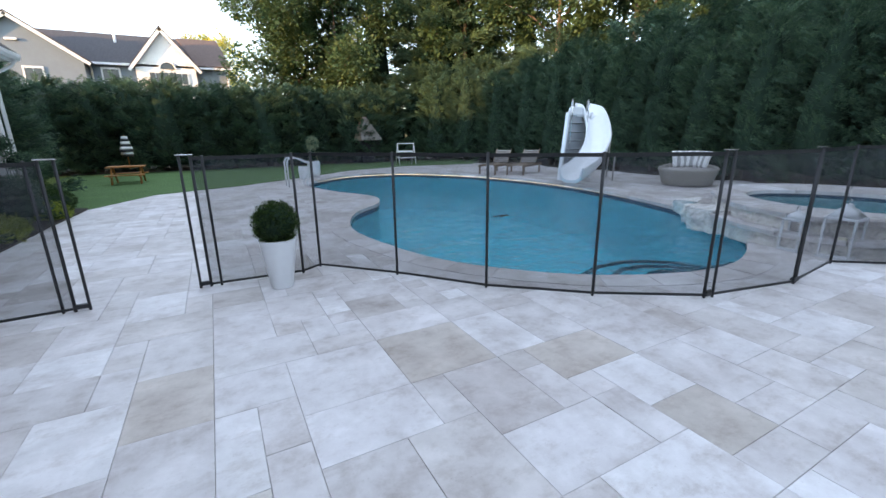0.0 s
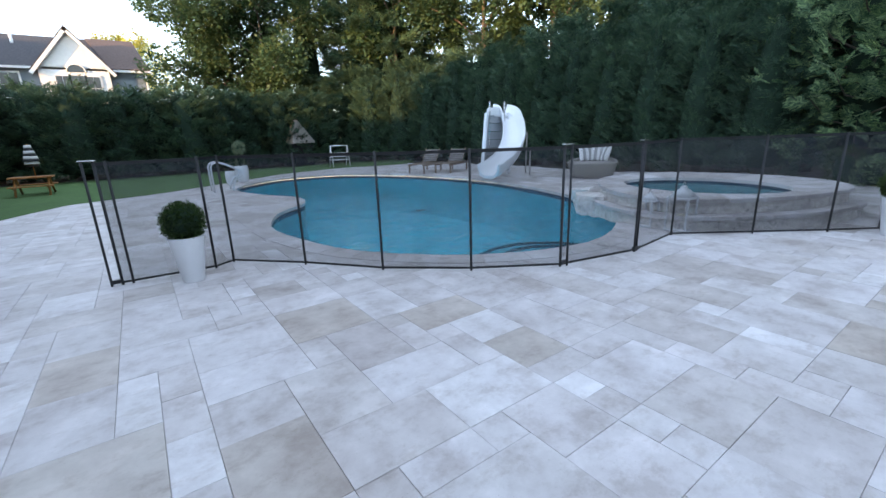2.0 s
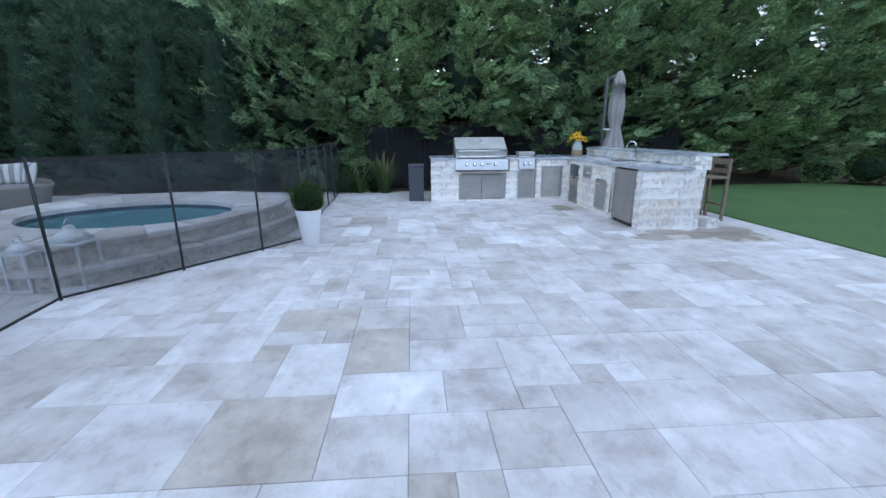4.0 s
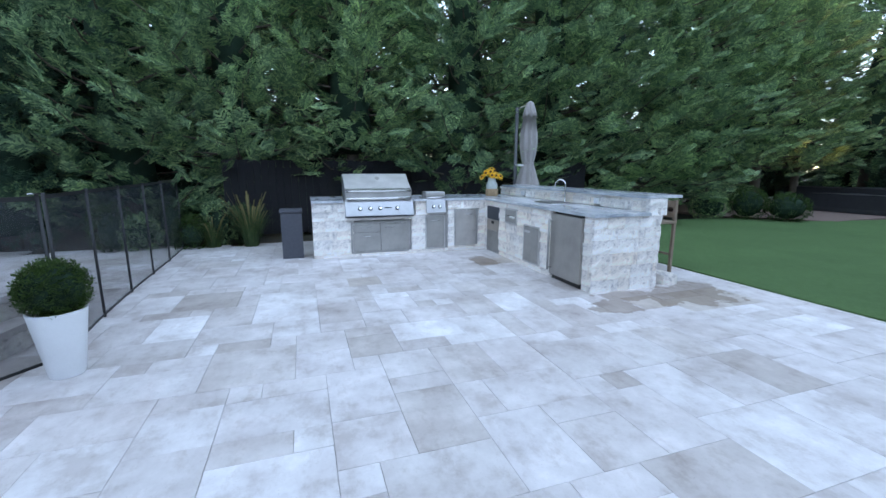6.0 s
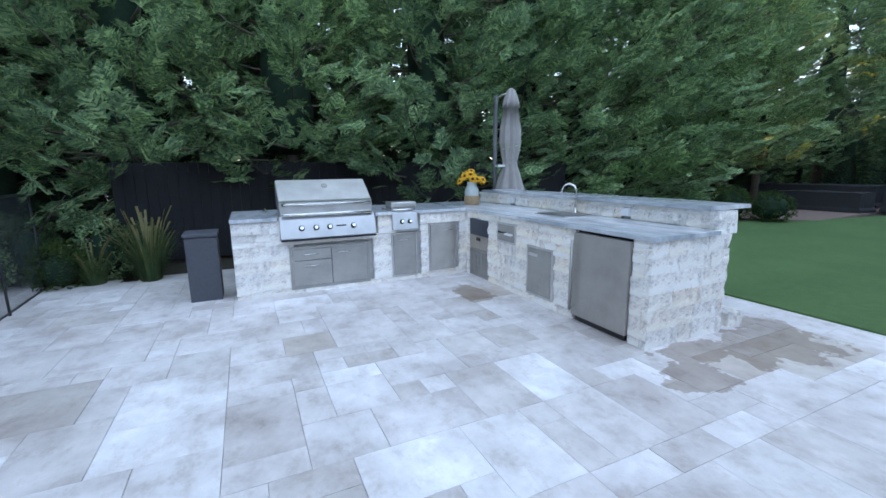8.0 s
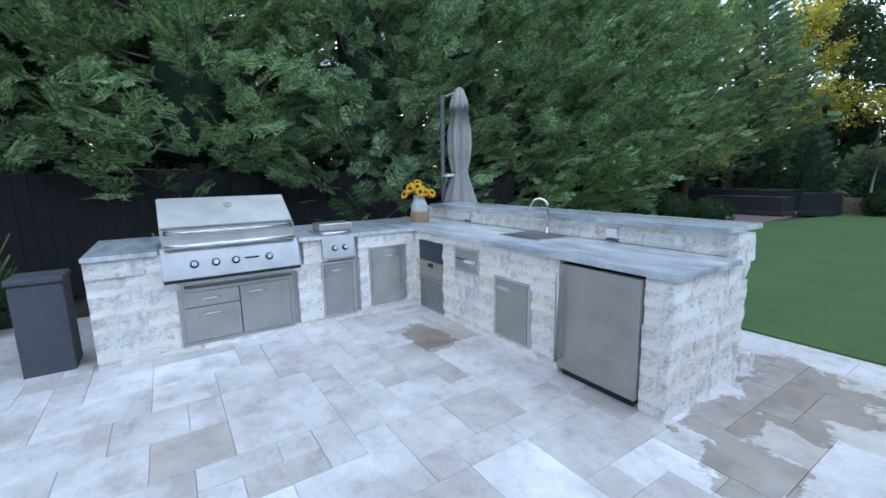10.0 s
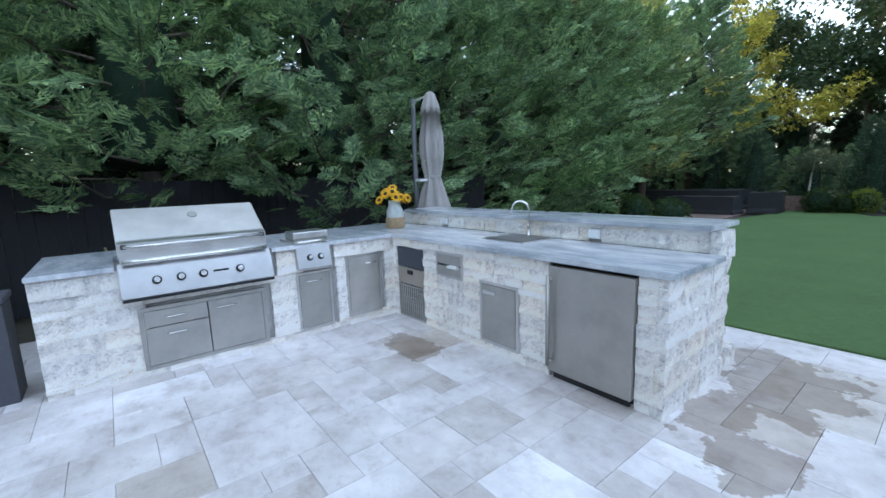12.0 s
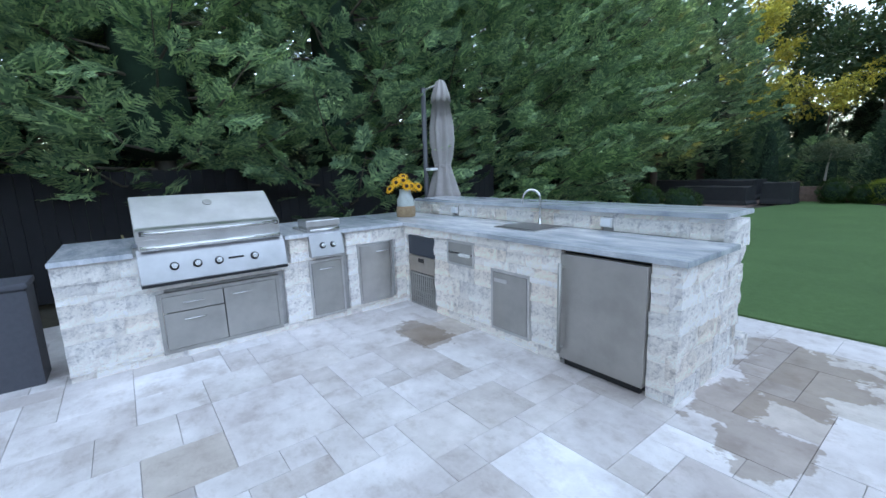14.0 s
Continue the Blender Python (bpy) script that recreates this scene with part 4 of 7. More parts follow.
for i in range(13):
    a, q = i * 2.4, 0.02 + 0.13 * math.sqrt(i / 13)
    hd = Vector((q * math.cos(a), q * math.sin(a) * 1.1, 0.20 - 0.95 * q + frng.uniform(-.03, .03)))
    part("stem", tube(bmesh.new(), [(0, 0, -0.05), (hd.x * 0.4, hd.y * 0.4, 0.06), tuple(hd)], 0.003, 5), LEAF_BOX, bunch)
    dd = (Vector((hd.x, hd.y, 0.05)) * 1.0 + Vector((-0.10, 0.03, 0.06))).normalized()
    bm = bmesh.new()
    for p_ in range(13):
        t_ = 2 * math.pi * p_ / 13
        c_, s_ = math.cos(t_), math.sin(t_)
        vs = [bm.verts.new(v) for v in ((0.012 * c_, 0.012 * s_, 0.002), (0.03 * c_ - 0.008 * s_, 0.03 * s_ + 0.008 * c_, 0.006), (0.060 * c_, 0.060 * s_, -0.006), (0.03 * c_ + 0.008 * s_, 0.03 * s_ - 0.008 * c_, 0.006))]
        bm.faces.new(vs)
    mm = Matrix.Translation(hd) @ dd.to_track_quat("Z", "Y").to_matrix().to_4x4()
    bm.transform(mm)
    fl = part("flower", bm, YEL, bunch)
    bm = bmesh.new()
    lathe(bm, [(0.018, 0.0), (0.019, 0.008), (0.008, 0.014)], 12)
    bm.transform(mm)
    part("flower_centre", bm, BRN, fl)

for ob in (vase, bunch):
    ob.scale = (1.25, 1.25, 1.25)
bunch.location.z = 0.932 + 0.28

# folded cantilever parasol
um = thing("folded_parasol", (11.98, -6.82, 0), "closed taupe cantilever parasol with a grey mast behind the bar", "parasol")
part("mast", tube(bmesh.new(), [(0.12, 0.24, -0.02), (0.12, 0.24, 2.72)], 0.038, 12), m_plain("grey_mast", (0.11, 0.11, 0.12), 0.5), um, "grey metal mast")
part("base_plate", bx(-0.35, 0.5, -0.2, 0.6, 0.0, 0.06, bev=0.02), RUBBER, um)
bm = bmesh.new()
prof = [(0.02, 2.84), (0.07, 2.80), (0.12, 2.62), (0.135, 2.50), (0.115, 2.51), (0.16, 2.15), (0.165, 1.95), (0.145, 1.75), (0.115, 1.58), (0.115, 1.55), (0.15, 1.40), (0.22, 1.15), (0.27, 1.0), (0.25, 0.99)]
rings = []
for r_, z_ in prof:
    rings.append([bm.verts.new((r_ * (1 + 0.20 * math.sin(7 * t_ * 2 * math.pi / 56) * min(1, r_ * 7)) * math.cos(t_ * 2 * math.pi / 56) , r_ * (1 + 0.20 * math.sin(7 * t_ * 2 * math.pi / 56) * min(1, r_ * 7)) * math.sin(t_ * 2 * math.pi / 56), z_)) for t_ in range(56)])
for a, b in zip(rings, rings[1:]):
    for i in range(56):
        bm.faces.new((a[(i + 1) % 56], a[i], b[i], b[(i + 1) % 56])).smooth = True
bm.faces.new(rings[0])
part("canopy", bm, CANVAS, um, "folded taupe canvas canopy")
part("tie_strap", lathe(bmesh.new(), [(0.120, 1.54), (0.124, 1.55), (0.124, 1.585), (0.120, 1.59)], 28), CANVAS, um)
part("bracket", bx(-0.02, 0.14, 0.09, 0.26, 1.50, 1.54, bev=0.005), TRIM, um, "pale mast bracket")
part("arm", tube(bmesh.new(), [(0.12, 0.24, 2.68), (0.06, 0.12, 2.74), (0, 0, 2.78)], 0.014, 8), STEEL_DULL, um)

# bin
bn = thing("outdoor_bin", (11.05, -1.97, 0), "tall charcoal resin waste bin beside the grill counter", "bin")
part("body", slab(bmesh.new(), [(-0.16, -0.16), (0.16, -0.16), (0.16, 0.16), (-0.16, 0.16)], 0.0, 0.74, 0.012), BIN, bn)
part("lid", bx(-0.175, 0.175, -0.175, 0.175, 0.742, 0.79, bev=0.014), BIN, bn, "charcoal lid")

# bar stools
st = thing("bar_stool", (8.45, -6.80, 0), "weathered wooden bar stool with a slatted back behind the bar", "bar stool", "bar stools at the outdoor bar")
for sx_ in (-0.2, 0.2):
    part("leg", bx(sx_ - 0.02, sx_ + 0.02, 0.16, 0.20, 0, 0.70, bev=0.004), TEAK, st)
    part("back_post", bx(sx_ - 0.02, sx_ + 0.02, -0.22, -0.18, 0, 1.02, bev=0.004), TEAK, st)
part("seat", bx(-0.23, 0.23, -0.22, 0.22, 0.70, 0.735, bev=0.01), TEAK, st)
for z_, h_ in ((0.92, 0.09), (0.78, 0.07)):
    part("back_slat", bx(-0.18, 0.18, -0.21, -0.19, z_, z_ + h_, bev=0.003), TEAK, st)
for z_ in (0.25,):
    part("foot_rail", bx(-0.18, 0.18, 0.17, 0.19, z_, z_ + 0.03), TEAK, st)
    part("foot_rail", bx(-0.18, 0.18, -0.21, -0.19, z_, z_ + 0.03), TEAK, st)
for x_ in (9.2, 10.1):
    copy_thing(st, pose(x_, -6.9, 0, 0, 0, (x_ - 9.5) * 6))

# ---------------------------------------------------------------- trees
def spray_verts(rng, s, kind):
    """One flat feathered spray along +x: points and triangles."""
    v, f = [], []
    if kind == "cypress":
        n = 3
        v += [(0, -0.035 * s, 0), (0, 0.035 * s, 0), (s, 0, -0.06 * s)]
        f.append((0, 1, 2))
        for k_ in range(n):
            t0 = 0.12 + 0.25 * k_
            ln = s * (0.42 - 0.07 * k_) * rng.uniform(0.8, 1.2)
            for sg in (-1, 1):
                b = len(v)
                v += [(s * t0, 0, 0), (s * (t0 + 0.14), 0, 0), (s * t0 + ln * 0.75, sg * ln * 0.62, -0.05 * s + rng.uniform(-.03, .03) * s)]
                f.append((b, b + 1, b + 2) if sg < 0 else (b + 1, b, b + 2))
    else:
        for k_ in range(5):
            b = len(v)
            a = rng.uniform(0, 6.28)
            c = Vector((rng.uniform(0, s), rng.uniform(-.5, .5) * s, rng.uniform(-.4, .4) * s))
            u = Vector((math.cos(a), math.sin(a), rng.uniform(-.5, .5))).normalized() * s * 0.26
            w2 = u.cross(Vector((rng.uniform(-.6, .6), rng.uniform(-.6, .6), 1)).normalized()) * 0.6
            v += [tuple(c - u), tuple(c + w2), tuple(c + u), tuple(c - w2)]
            f.append((b, b + 1, b + 2, b + 3))
    return v, f


def foliage(name, places, mat, parent, seed, kind="cypress"):
    """Many sprays in one mesh. places: (point, outward direction, size)."""
    rng = random.Random(seed)
    stock = [plume(rng) if kind == "plume" else spray_verts(rng, 1.0, kind) for _ in range(8)]
    V, F = [], []
    base = 0
    for p, d, s in places:
        v, f = stock[rng.randrange(8)]
        d = Vector(d).normalized()
        side = d.cross(Vector((0, 0, 1)))
        if side.length < 0.05:
            side = Vector((1, 0, 0))
        side.normalize()
        up = side.cross(d)
        r = rng.uniform(-1.0, 1.0)
        side, up = side * math.cos(r) + up * math.sin(r), up * math.cos(r) - side * math.sin(r)
        M = np.array([[d.x, side.x, up.x], [d.y, side.y, up.y], [d.z, side.z, up.z]]) * s
        V.append(np.array(v) @ M.T + np.array(p))
        F += [tuple(i + base for i in q) for q in f]
        base += len(v)
    me = bpy.data.meshes.new(name)
    me.from_pydata(np.concatenate(V).tolist(), [], F)
    me.materials.append(mat)
    ob = new(name, me)
    ob.parent = parent
    return ob


def plume(rng):
    """One flat jagged plume along +x: an axis with paired twigs that carry pointed leaflets."""
    v, f = [], []

    def blade(a, b, w_):
        d = (b - a).normalized()
        n_ = Vector((-d.y, d.x, 0)) * w_
        k_ = len(v)
        v.extend([tuple(a + n_), tuple(a - n_), tuple(b)])
        f.append((k_, k_ + 1, k_ + 2))
    blade(Vector((0, 0, 0)), Vector((1, 0, -0.02)), 0.035)
    for k_ in range(6):
        t = 0.08 + 0.145 * k_
        for sg in (-1, 1):
            ln = 0.40 * (1 - t) ** 0.75 * rng.uniform(0.75, 1.25) + 0.07
            a = Vector((t + rng.uniform(-.03, .03), 0, -0.02 * t))
            ang = radians(rng.uniform(32, 50)) * sg
            b = a + Vector((math.cos(ang), math.sin(ang), rng.uniform(-.22, .12))) * ln
            blade(a, b, 0.048)
            for q in (0.35, 0.68):
                m_ = a.lerp(b, q)
                for s2 in (-1, 1):
                    an = ang + s2 * radians(rng.uniform(26, 42))
                    blade(m_, m_ + Vector((math.cos(an), math.sin(an), rng.uniform(-.2, .2))) * (ln * (0.50 - 0.30 * q) + 0.04), 0.034)
    return v, f


def cypress(name, at, h, r, limbs, size, mat, label, seed, z_low=0.3, group=""):
    """A broad Leyland cypress: limbs that each end in a fan of upswept jagged plumes, with a dark core as the shade
    between them.
    """
    rng = random.Random(seed)
    ob = thing(name, at, label, "tree", group)
    part("trunk", tube(bmesh.new(), [(0, 0, -0.1), (0.03, 0, h * 0.4), (0, 0.02, h * 0.9)], [0.17, 0.12, 0.02], 8), BARK, ob)
    bm = bmesh.new()
    places = []
    for i in range(limbs):
        t = (i + rng.random()) / limbs
        a = i * 2.399 + rng.uniform(-.3, .3)
        R = (r * (1 - t ** 1.6) ** 0.8 + 0.15) * rng.uniform(0.78, 1.16)
        z0 = z_low + (h - 0.5 - z_low) * t
        out = Vector((math.cos(a), math.sin(a), 0))
        sd = Vector((-out.y, out.x, 0))
        rise = rng.uniform(0.05, 0.42) + 0.25 * t
        tip = out * R + Vector((0, 0, z0 + rise * R * 0.55))
        foot = Vector((0, 0, z0 - 0.1 * R))
        tube(bm, [foot, foot.lerp(tip, 0.6) - Vector((0, 0, 0.10 * R)), tip], [0.03, 0.018, 0.006], 4, False)
        n_ = int(21 * rng.uniform(0.8, 1.25) * (0.45 + 0.55 * R / r))
        for k_ in range(n_):
            q = 0.40 + 0.60 * ((k_ + rng.random()) / n_) ** 0.8
            side = rng.uniform(-1, 1)
            spread = (1.08 - q) * 0.66 + 0.08
            p = foot.lerp(tip, q) + sd * side * spread + Vector((0, 0, -0.10 * R * math.sin(math.pi * q) + rng.gauss(0, 0.13)))
            d = out + sd * side * (1.25 - 0.5 * q) + Vector((0, 0, rise * 0.9 + rng.uniform(-0.25, 0.45)))
            places.append((tuple(p), tuple(d), size * rng.uniform(0.7, 1.25)))
    part("branching", bm, BARK, ob)
    foliage("crown", places, mat, ob, seed, "plume")
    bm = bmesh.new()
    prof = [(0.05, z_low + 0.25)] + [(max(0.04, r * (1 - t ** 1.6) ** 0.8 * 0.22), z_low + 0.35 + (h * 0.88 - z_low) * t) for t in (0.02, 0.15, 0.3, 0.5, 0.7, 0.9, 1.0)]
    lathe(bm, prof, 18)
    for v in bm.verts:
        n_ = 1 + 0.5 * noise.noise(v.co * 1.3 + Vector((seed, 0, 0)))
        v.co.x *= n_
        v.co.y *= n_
    part("inner_mass", bm, CORE, ob, "dark solid core, coloured as the shade inside the crown")
    return ob


def evergreen(name, at, h, r, count, size, mat, label, seed, z_low=0.3, droop=-0.1, power=0.8, group="", per=45, core=0.60, kind="cypress"):
    """A conical evergreen: trunk, boughs and a crown of feathered sprays over an inner mass coloured dark as shade."""
    rng = random.Random(seed)
    ob = thing(name, at, label, "tree", group)
    part("trunk", tube(bmesh.new(), [(0, 0, -0.1), (0.03, 0, h * 0.4), (0, 0.02, h * 0.9)], [r * 0.09 + 0.04, r * 0.06 + 0.02, 0.02], 8), BARK, ob)
    nb = max(24, int(count / per))
    places = []
    for i in range(nb):
        t = (i + rng.random()) / nb
        a = i * 2.399 + rng.uniform(-.25, .25)
        R = r * (1 - t) ** power * rng.uniform(0.80 if kind == "cypress" else 0.72, 1.16 if kind == "cypress" else 1.2) + 0.12
        z = z_low + (h - z_low) * t ** 1.1
        out = Vector((math.cos(a), math.sin(a), 0))
        rise = rng.uniform(0.1, 0.55) + droop
        wide = (0.16 + 0.11 * r) * rng.uniform(0.8, 1.25)
        for _ in range(per):
            q = rng.random() ** 0.55
            w_ = wide * (1.15 - 0.75 * q)
            sd = Vector((-out.y, out.x, 0)) * rng.gauss(0, w_ * 0.8)
            p = out * (R * (0.45 + 0.6 * q)) + sd + Vector((0, 0, z + rise * R * 0.4 * q * q + rng.gauss(0, w_ * 0.42)))
            if p.z < 0.05:
                continue
            d = out * 0.9 + sd * (1.3 / max(wide, 0.1)) * 0.5 + Vector((0, 0, rng.uniform(-0.15, 0.55) + rise * 0.6))
            places.append((tuple(p), tuple(d), size * rng.uniform(0.65, 1.3)))
    foliage("crown", places, mat, ob, seed, kind)
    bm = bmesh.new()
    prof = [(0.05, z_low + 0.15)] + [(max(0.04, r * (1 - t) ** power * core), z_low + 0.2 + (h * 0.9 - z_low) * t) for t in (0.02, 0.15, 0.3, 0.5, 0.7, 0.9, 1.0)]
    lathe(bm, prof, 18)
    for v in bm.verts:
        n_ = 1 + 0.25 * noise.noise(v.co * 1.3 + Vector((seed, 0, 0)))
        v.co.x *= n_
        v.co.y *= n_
    part("inner_mass", bm, CORE, ob, "dark solid core, coloured as the shade inside the crown")
    return ob


def broadleaf(name, at, h, r, count, size, mat, label, seed, z_low=0.25, limbs=9, trunk_r=0.16):
    rng = random.Random(seed)
    ob = thing(name, at, label, "tree")
    top = Vector((rng.uniform(-.3, .3), rng.uniform(-.3, .3), h * 0.82))
    part("trunk", tube(bmesh.new(), [(0, 0, -0.1), (0.05, -0.04, h * 0.3), top * 0.75, top], [trunk_r, trunk_r * 0.75, trunk_r * 0.4, 0.02], 8), BARK, ob)
    bm = bmesh.new()
    clumps = []
    for i in range(limbs):
        t = z_low + (0.95 - z_low) * (i + 0.5) / limbs
        a = i * 2.4 + rng.uniform(-.4, .4)
        s = Vector((0.05, -0.04, h * t * 0.85))
        R = r * (0.55 + 0.45 * math.sin(math.pi * min(1, (t - z_low) / (1 - z_low) * 0.9 + 0.1))) * rng.uniform(0.75, 1.1)
        e = Vector((R * math.cos(a), R * math.sin(a), h * t + R * 0.25))
        m_ = s.lerp(e, 0.5) + Vector((0, 0, 0.1 * R))
        tube(bm, [s, m_, e], [trunk_r * 0.35, trunk_r * 0.22, 0.015], 5)
        for f_ in (0.45, 0.7, 0.9, 1.05):
            clumps.append((s.lerp(e, f_) + Vector((rng.gauss(0, .25), rng.gauss(0, .25), rng.gauss(0, .25))) * r * 0.35, r * rng.uniform(0.20, 0.36)))
    clumps.append((top, r * 0.4))
    part("branching", bm, BARK, ob)
    places = []
    for _ in range(count):
        c, cr = clumps[rng.randrange(len(clumps))]
        d = Vector((rng.gauss(0, 1), rng.gauss(0, 1), rng.gauss(0, 0.8))).normalized()
        p = c + d * cr * rng.random() ** 0.35
        places.append((tuple(p), tuple(d + Vector((0, 0, -0.2))), size * rng.uniform(0.7, 1.4)))
    foliage("crown", places, mat, ob, seed, "broad")
    return ob


def rep(ob, places, rng):
    """Copies of a tree at (x, y, height factor)."""
    for x, y, s in places:
        c = copy_thing(ob, pose(x, y, 0, 0, 0, rng.uniform(0, 360)))
        c.scale = (s * rng.uniform(0.92, 1.1),) * 2 + (s,)


rng = random.Random(5)
# tall cypress hedge behind the kitchen
cyp = [cypress("cypress", (14.6, -3.4, 0), 9.0, 2.3, 100, 0.50, LEAF_CY, "tall feathery green cypress in the hedge behind the kitchen", 21, 1.5, group="cypress hedge"),
       cypress("cypress", (14.5, -6.3, 0), 9.8, 2.45, 120, 0.50, LEAF_CY, "tall feathery green cypress in the hedge behind the kitchen", 22, 0.4, group="cypress hedge"),
       cypress("cypress", (14.6, -0.9, 0), 9.3, 2.35, 100, 0.50, LEAF_CY, "tall feathery green cypress in the hedge behind the kitchen", 23, 1.5, group="cypress hedge")]
for i, (x, y, s) in enumerate([(14.9, -8.9, 1.05), (15.1, -11.3, 1.0), (15.3, -13.8, 1.05), (15.5, -16.3, 1.0), (15.6, -18.9, 1.05), (15.9, -21.6, 1.0), (14.8, 1.4, 1.05), (15.3, -24.9, 1.05)]):
    rep(cyp[2 if y < -16 else 1], [(x, y, s)], rng)
# arborvitae row behind the pool
arb = evergreen("arborvitae", (13.6, 4.6, 0), 4.4, 1.25, 3400, 0.26, LEAF_DARK, "dark cone-shaped arborvitae behind the pool", 31, 0.05, 0.25, 0.48, group="arborvitae row", core=0.5)
rep(arb, [(13.9, 6.3, 1.05), (14.1, 8.0, 0.95), (14.2, 9.7, 1.1), (14.3, 11.4, 1.0), (14.2, 13.1, 1.05), (14.0, 14.9, 0.95), (13.8, 16.6, 1.05), (13.2, 18.3, 1.0), (12.2, 19.8, 1.05), (10.9, 20.8, 1.0), (13.6, 3.0, 0.95)], rng)
# hedge in front of the neighbouring house and beside the house corner
hed = evergreen("hedge_conifer", (-8.6, 22.3, 0), 3.65, 1.5, 2200, 0.40, LEAF_DARK, "dense dark conifer in the tall north hedge", 41, 0.02, 0.1, 0.22, group="north hedge", core=0.5)
rep(hed, [(-8.6 + 1.35 * i, 22.3 + 0.3 * math.sin(i * 2.1), 0.95 + 0.05 * math.sin(i * 1.7)) for i in range(1, 14)] + [(-7.6, 20.6, 0.95), (-6.9, 18.8, 0.93), (-6.4, 17.0, 0.92), (-6.0, 15.2, 0.9), (-5.7, 13.5, 0.88)], rng)
# tall dark trees beyond
tall = evergreen("tall_spruce", (13.5, 25.0, 0), 17.0, 3.6, 3600, 1.0, LEAF_DARK, "very tall dark evergreen behind the pool", 51, 1.5, -0.2, 0.7, core=0.32)
rep(tall, [(20.5, 9.5, 0.95), (21, 4.0, 1.0), (10.6, 29.0, 0.95), (18.3, -0.4, 0.8), (16.6, 27.0, 0.9), (14.6, 29.5, 0.95), (19.2, 23.8, 0.9)], rng)
rep(hed, [(16.4 + 0.3 * math.sin(i * 2.3), 3.0 + 1.75 * i, 1.45 + 0.12 * math.sin(i * 1.7)) for i in range(11)] + [(14.6, 21.6, 1.45), (12.8, 22.8, 1.4), (11.2, 23.4, 1.3)], rng)
rep(hed, [(16.0, 2.6 - 1.9 * i, 0.95) for i in range(6)], rng)
rep(hed, [(-9.2 + 1.35 * i, 23.5, 0.97) for i in range(14)] + [(-6.6, 14.4, 0.98), (-5.2, 12.9, 0.9), (-5.3, 11.9, 0.88)], rng)
sou = evergreen("south_conifer", (17.5, -27.2, 0), 4.6, 1.6, 2400, 0.42, LEAF_CY, "green conifer in the row beyond the south lawn", 71, 0.05, 0.1, 0.5, group="south conifer row", core=0.45)
rep(sou, [(15.6 - 2.0 * i, -27.2 + 0.4 * math.sin(i * 2.2), 0.60 + 0.12 * math.sin(i * 1.9)) for i in range(13)], rng)
oak = broadleaf("broadleaf_tree", (7.2, 26.8, 0), 11.5, 4.0, 5600, 0.40, LEAF_DEC, "tall broadleaf tree behind the hedge", 61)
rep(oak, [(5.2, 28.6, 0.95), (23.5, 12, 1.1), (22, -4.5, 1.1), (22, -13, 1.1), (16.8, -36, 1.0), (10.4, -33.5, 1.15), (6.5, -30.5, 1.0), (1, -31, 1.05), (-6, -30, 1.0), (21.5, -25, 1.0)], rng)
thin = broadleaf("thin_tree", (18.6, 20.0, 0), 15.0, 3.6, 2600, 0.5, LEAF_DEC, "tall thin-crowned tree with bare lower trunk", 63, 0.42, 8, 0.22)
rep(thin, [(21.5, 17.0, 1.05), (24, 20, 1.1), (15.0, 24.5, 1.0), (23.5, -1.5, 0.95), (22.5, 3.0, 1.0)], rng)
gold = broadleaf("golden_tree", (14.7, -29.6, 0), 11.0, 1.25, 2000, 0.30, LEAF_SUNLIT_GOLD, "slender tree beyond the lawn with low sun coloured into its golden leaves", 62, 0.25)
low_gold = broadleaf("golden_tree", (11.7, -29.3, 0), 5.2, 1.6, 800, 0.24, LEAF_SUNLIT_GOLD, "small spreading tree beyond the lawn with low sun coloured into its golden leaves", 64, 0.76, 5, 0.09)
far_gold = broadleaf("golden_tree", (0.6, 46.0, 0), 10.5, 2.9, 3400, 0.36, LEAF_SUNLIT_GOLD, "sunlit yellow-green tree behind the neighbouring house", 65)
rep(hed, [(20.0 - 2.2 * i, -35.0 + 0.5 * math.sin(i * 2.7), 1.42 + 0.12 * math.sin(i * 1.3)) for i in range(14)], rng)
rep(hed, [(17.9 + 0.3 * math.sin(i * 2.1), -7.6 - 1.8 * i, 0.92 + 0.06 * math.sin(i * 1.7)) for i in range(10)], rng)
# low conifers along the far side of the south lawn
for i in range(15):
    rep(arb, [(14.2 - 1.75 * i, -24.6 + 0.5 * math.sin(i * 1.9), 0.62 + 0.12 * math.sin(i * 2.7))], rng)
# dark board fence under the cypresses
bf = thing("board_fence", (13.7, -0.6, 0), "dark weathered board fence under the cypress hedge", "fence")
DARKWOOD = m_plain("dark_fence_wood", (0.011, 0.011, 0.014), 0.85, vary=0.35, scale=6, bump=0.4)
for i in range(60):
    part("board", bx(-0.012, 0.012, -i * 0.15 - 0.146, -i * 0.15, 0.02, 1.62 + 0.01 * math.sin(i * 3.1)), DARKWOOD, bf)
for z_ in (0.35, 1.35):
    part("rail", bx(0.012, 0.05, -9.0, 0, z_, z_ + 0.09), DARKWOOD, bf)

# ---------------------------------------------------------------- own house
WX = -3.78
house = thing("house", (0, 0, 0), "light grey clapboard house with white trim, gutter and limewashed brick chimney", "house")
DOOR = (4.75, 6.15, 0.17, 2.32)         # opening: y, y, z, z
WIN = (8.05, 8.95, 1.38, 2.48)


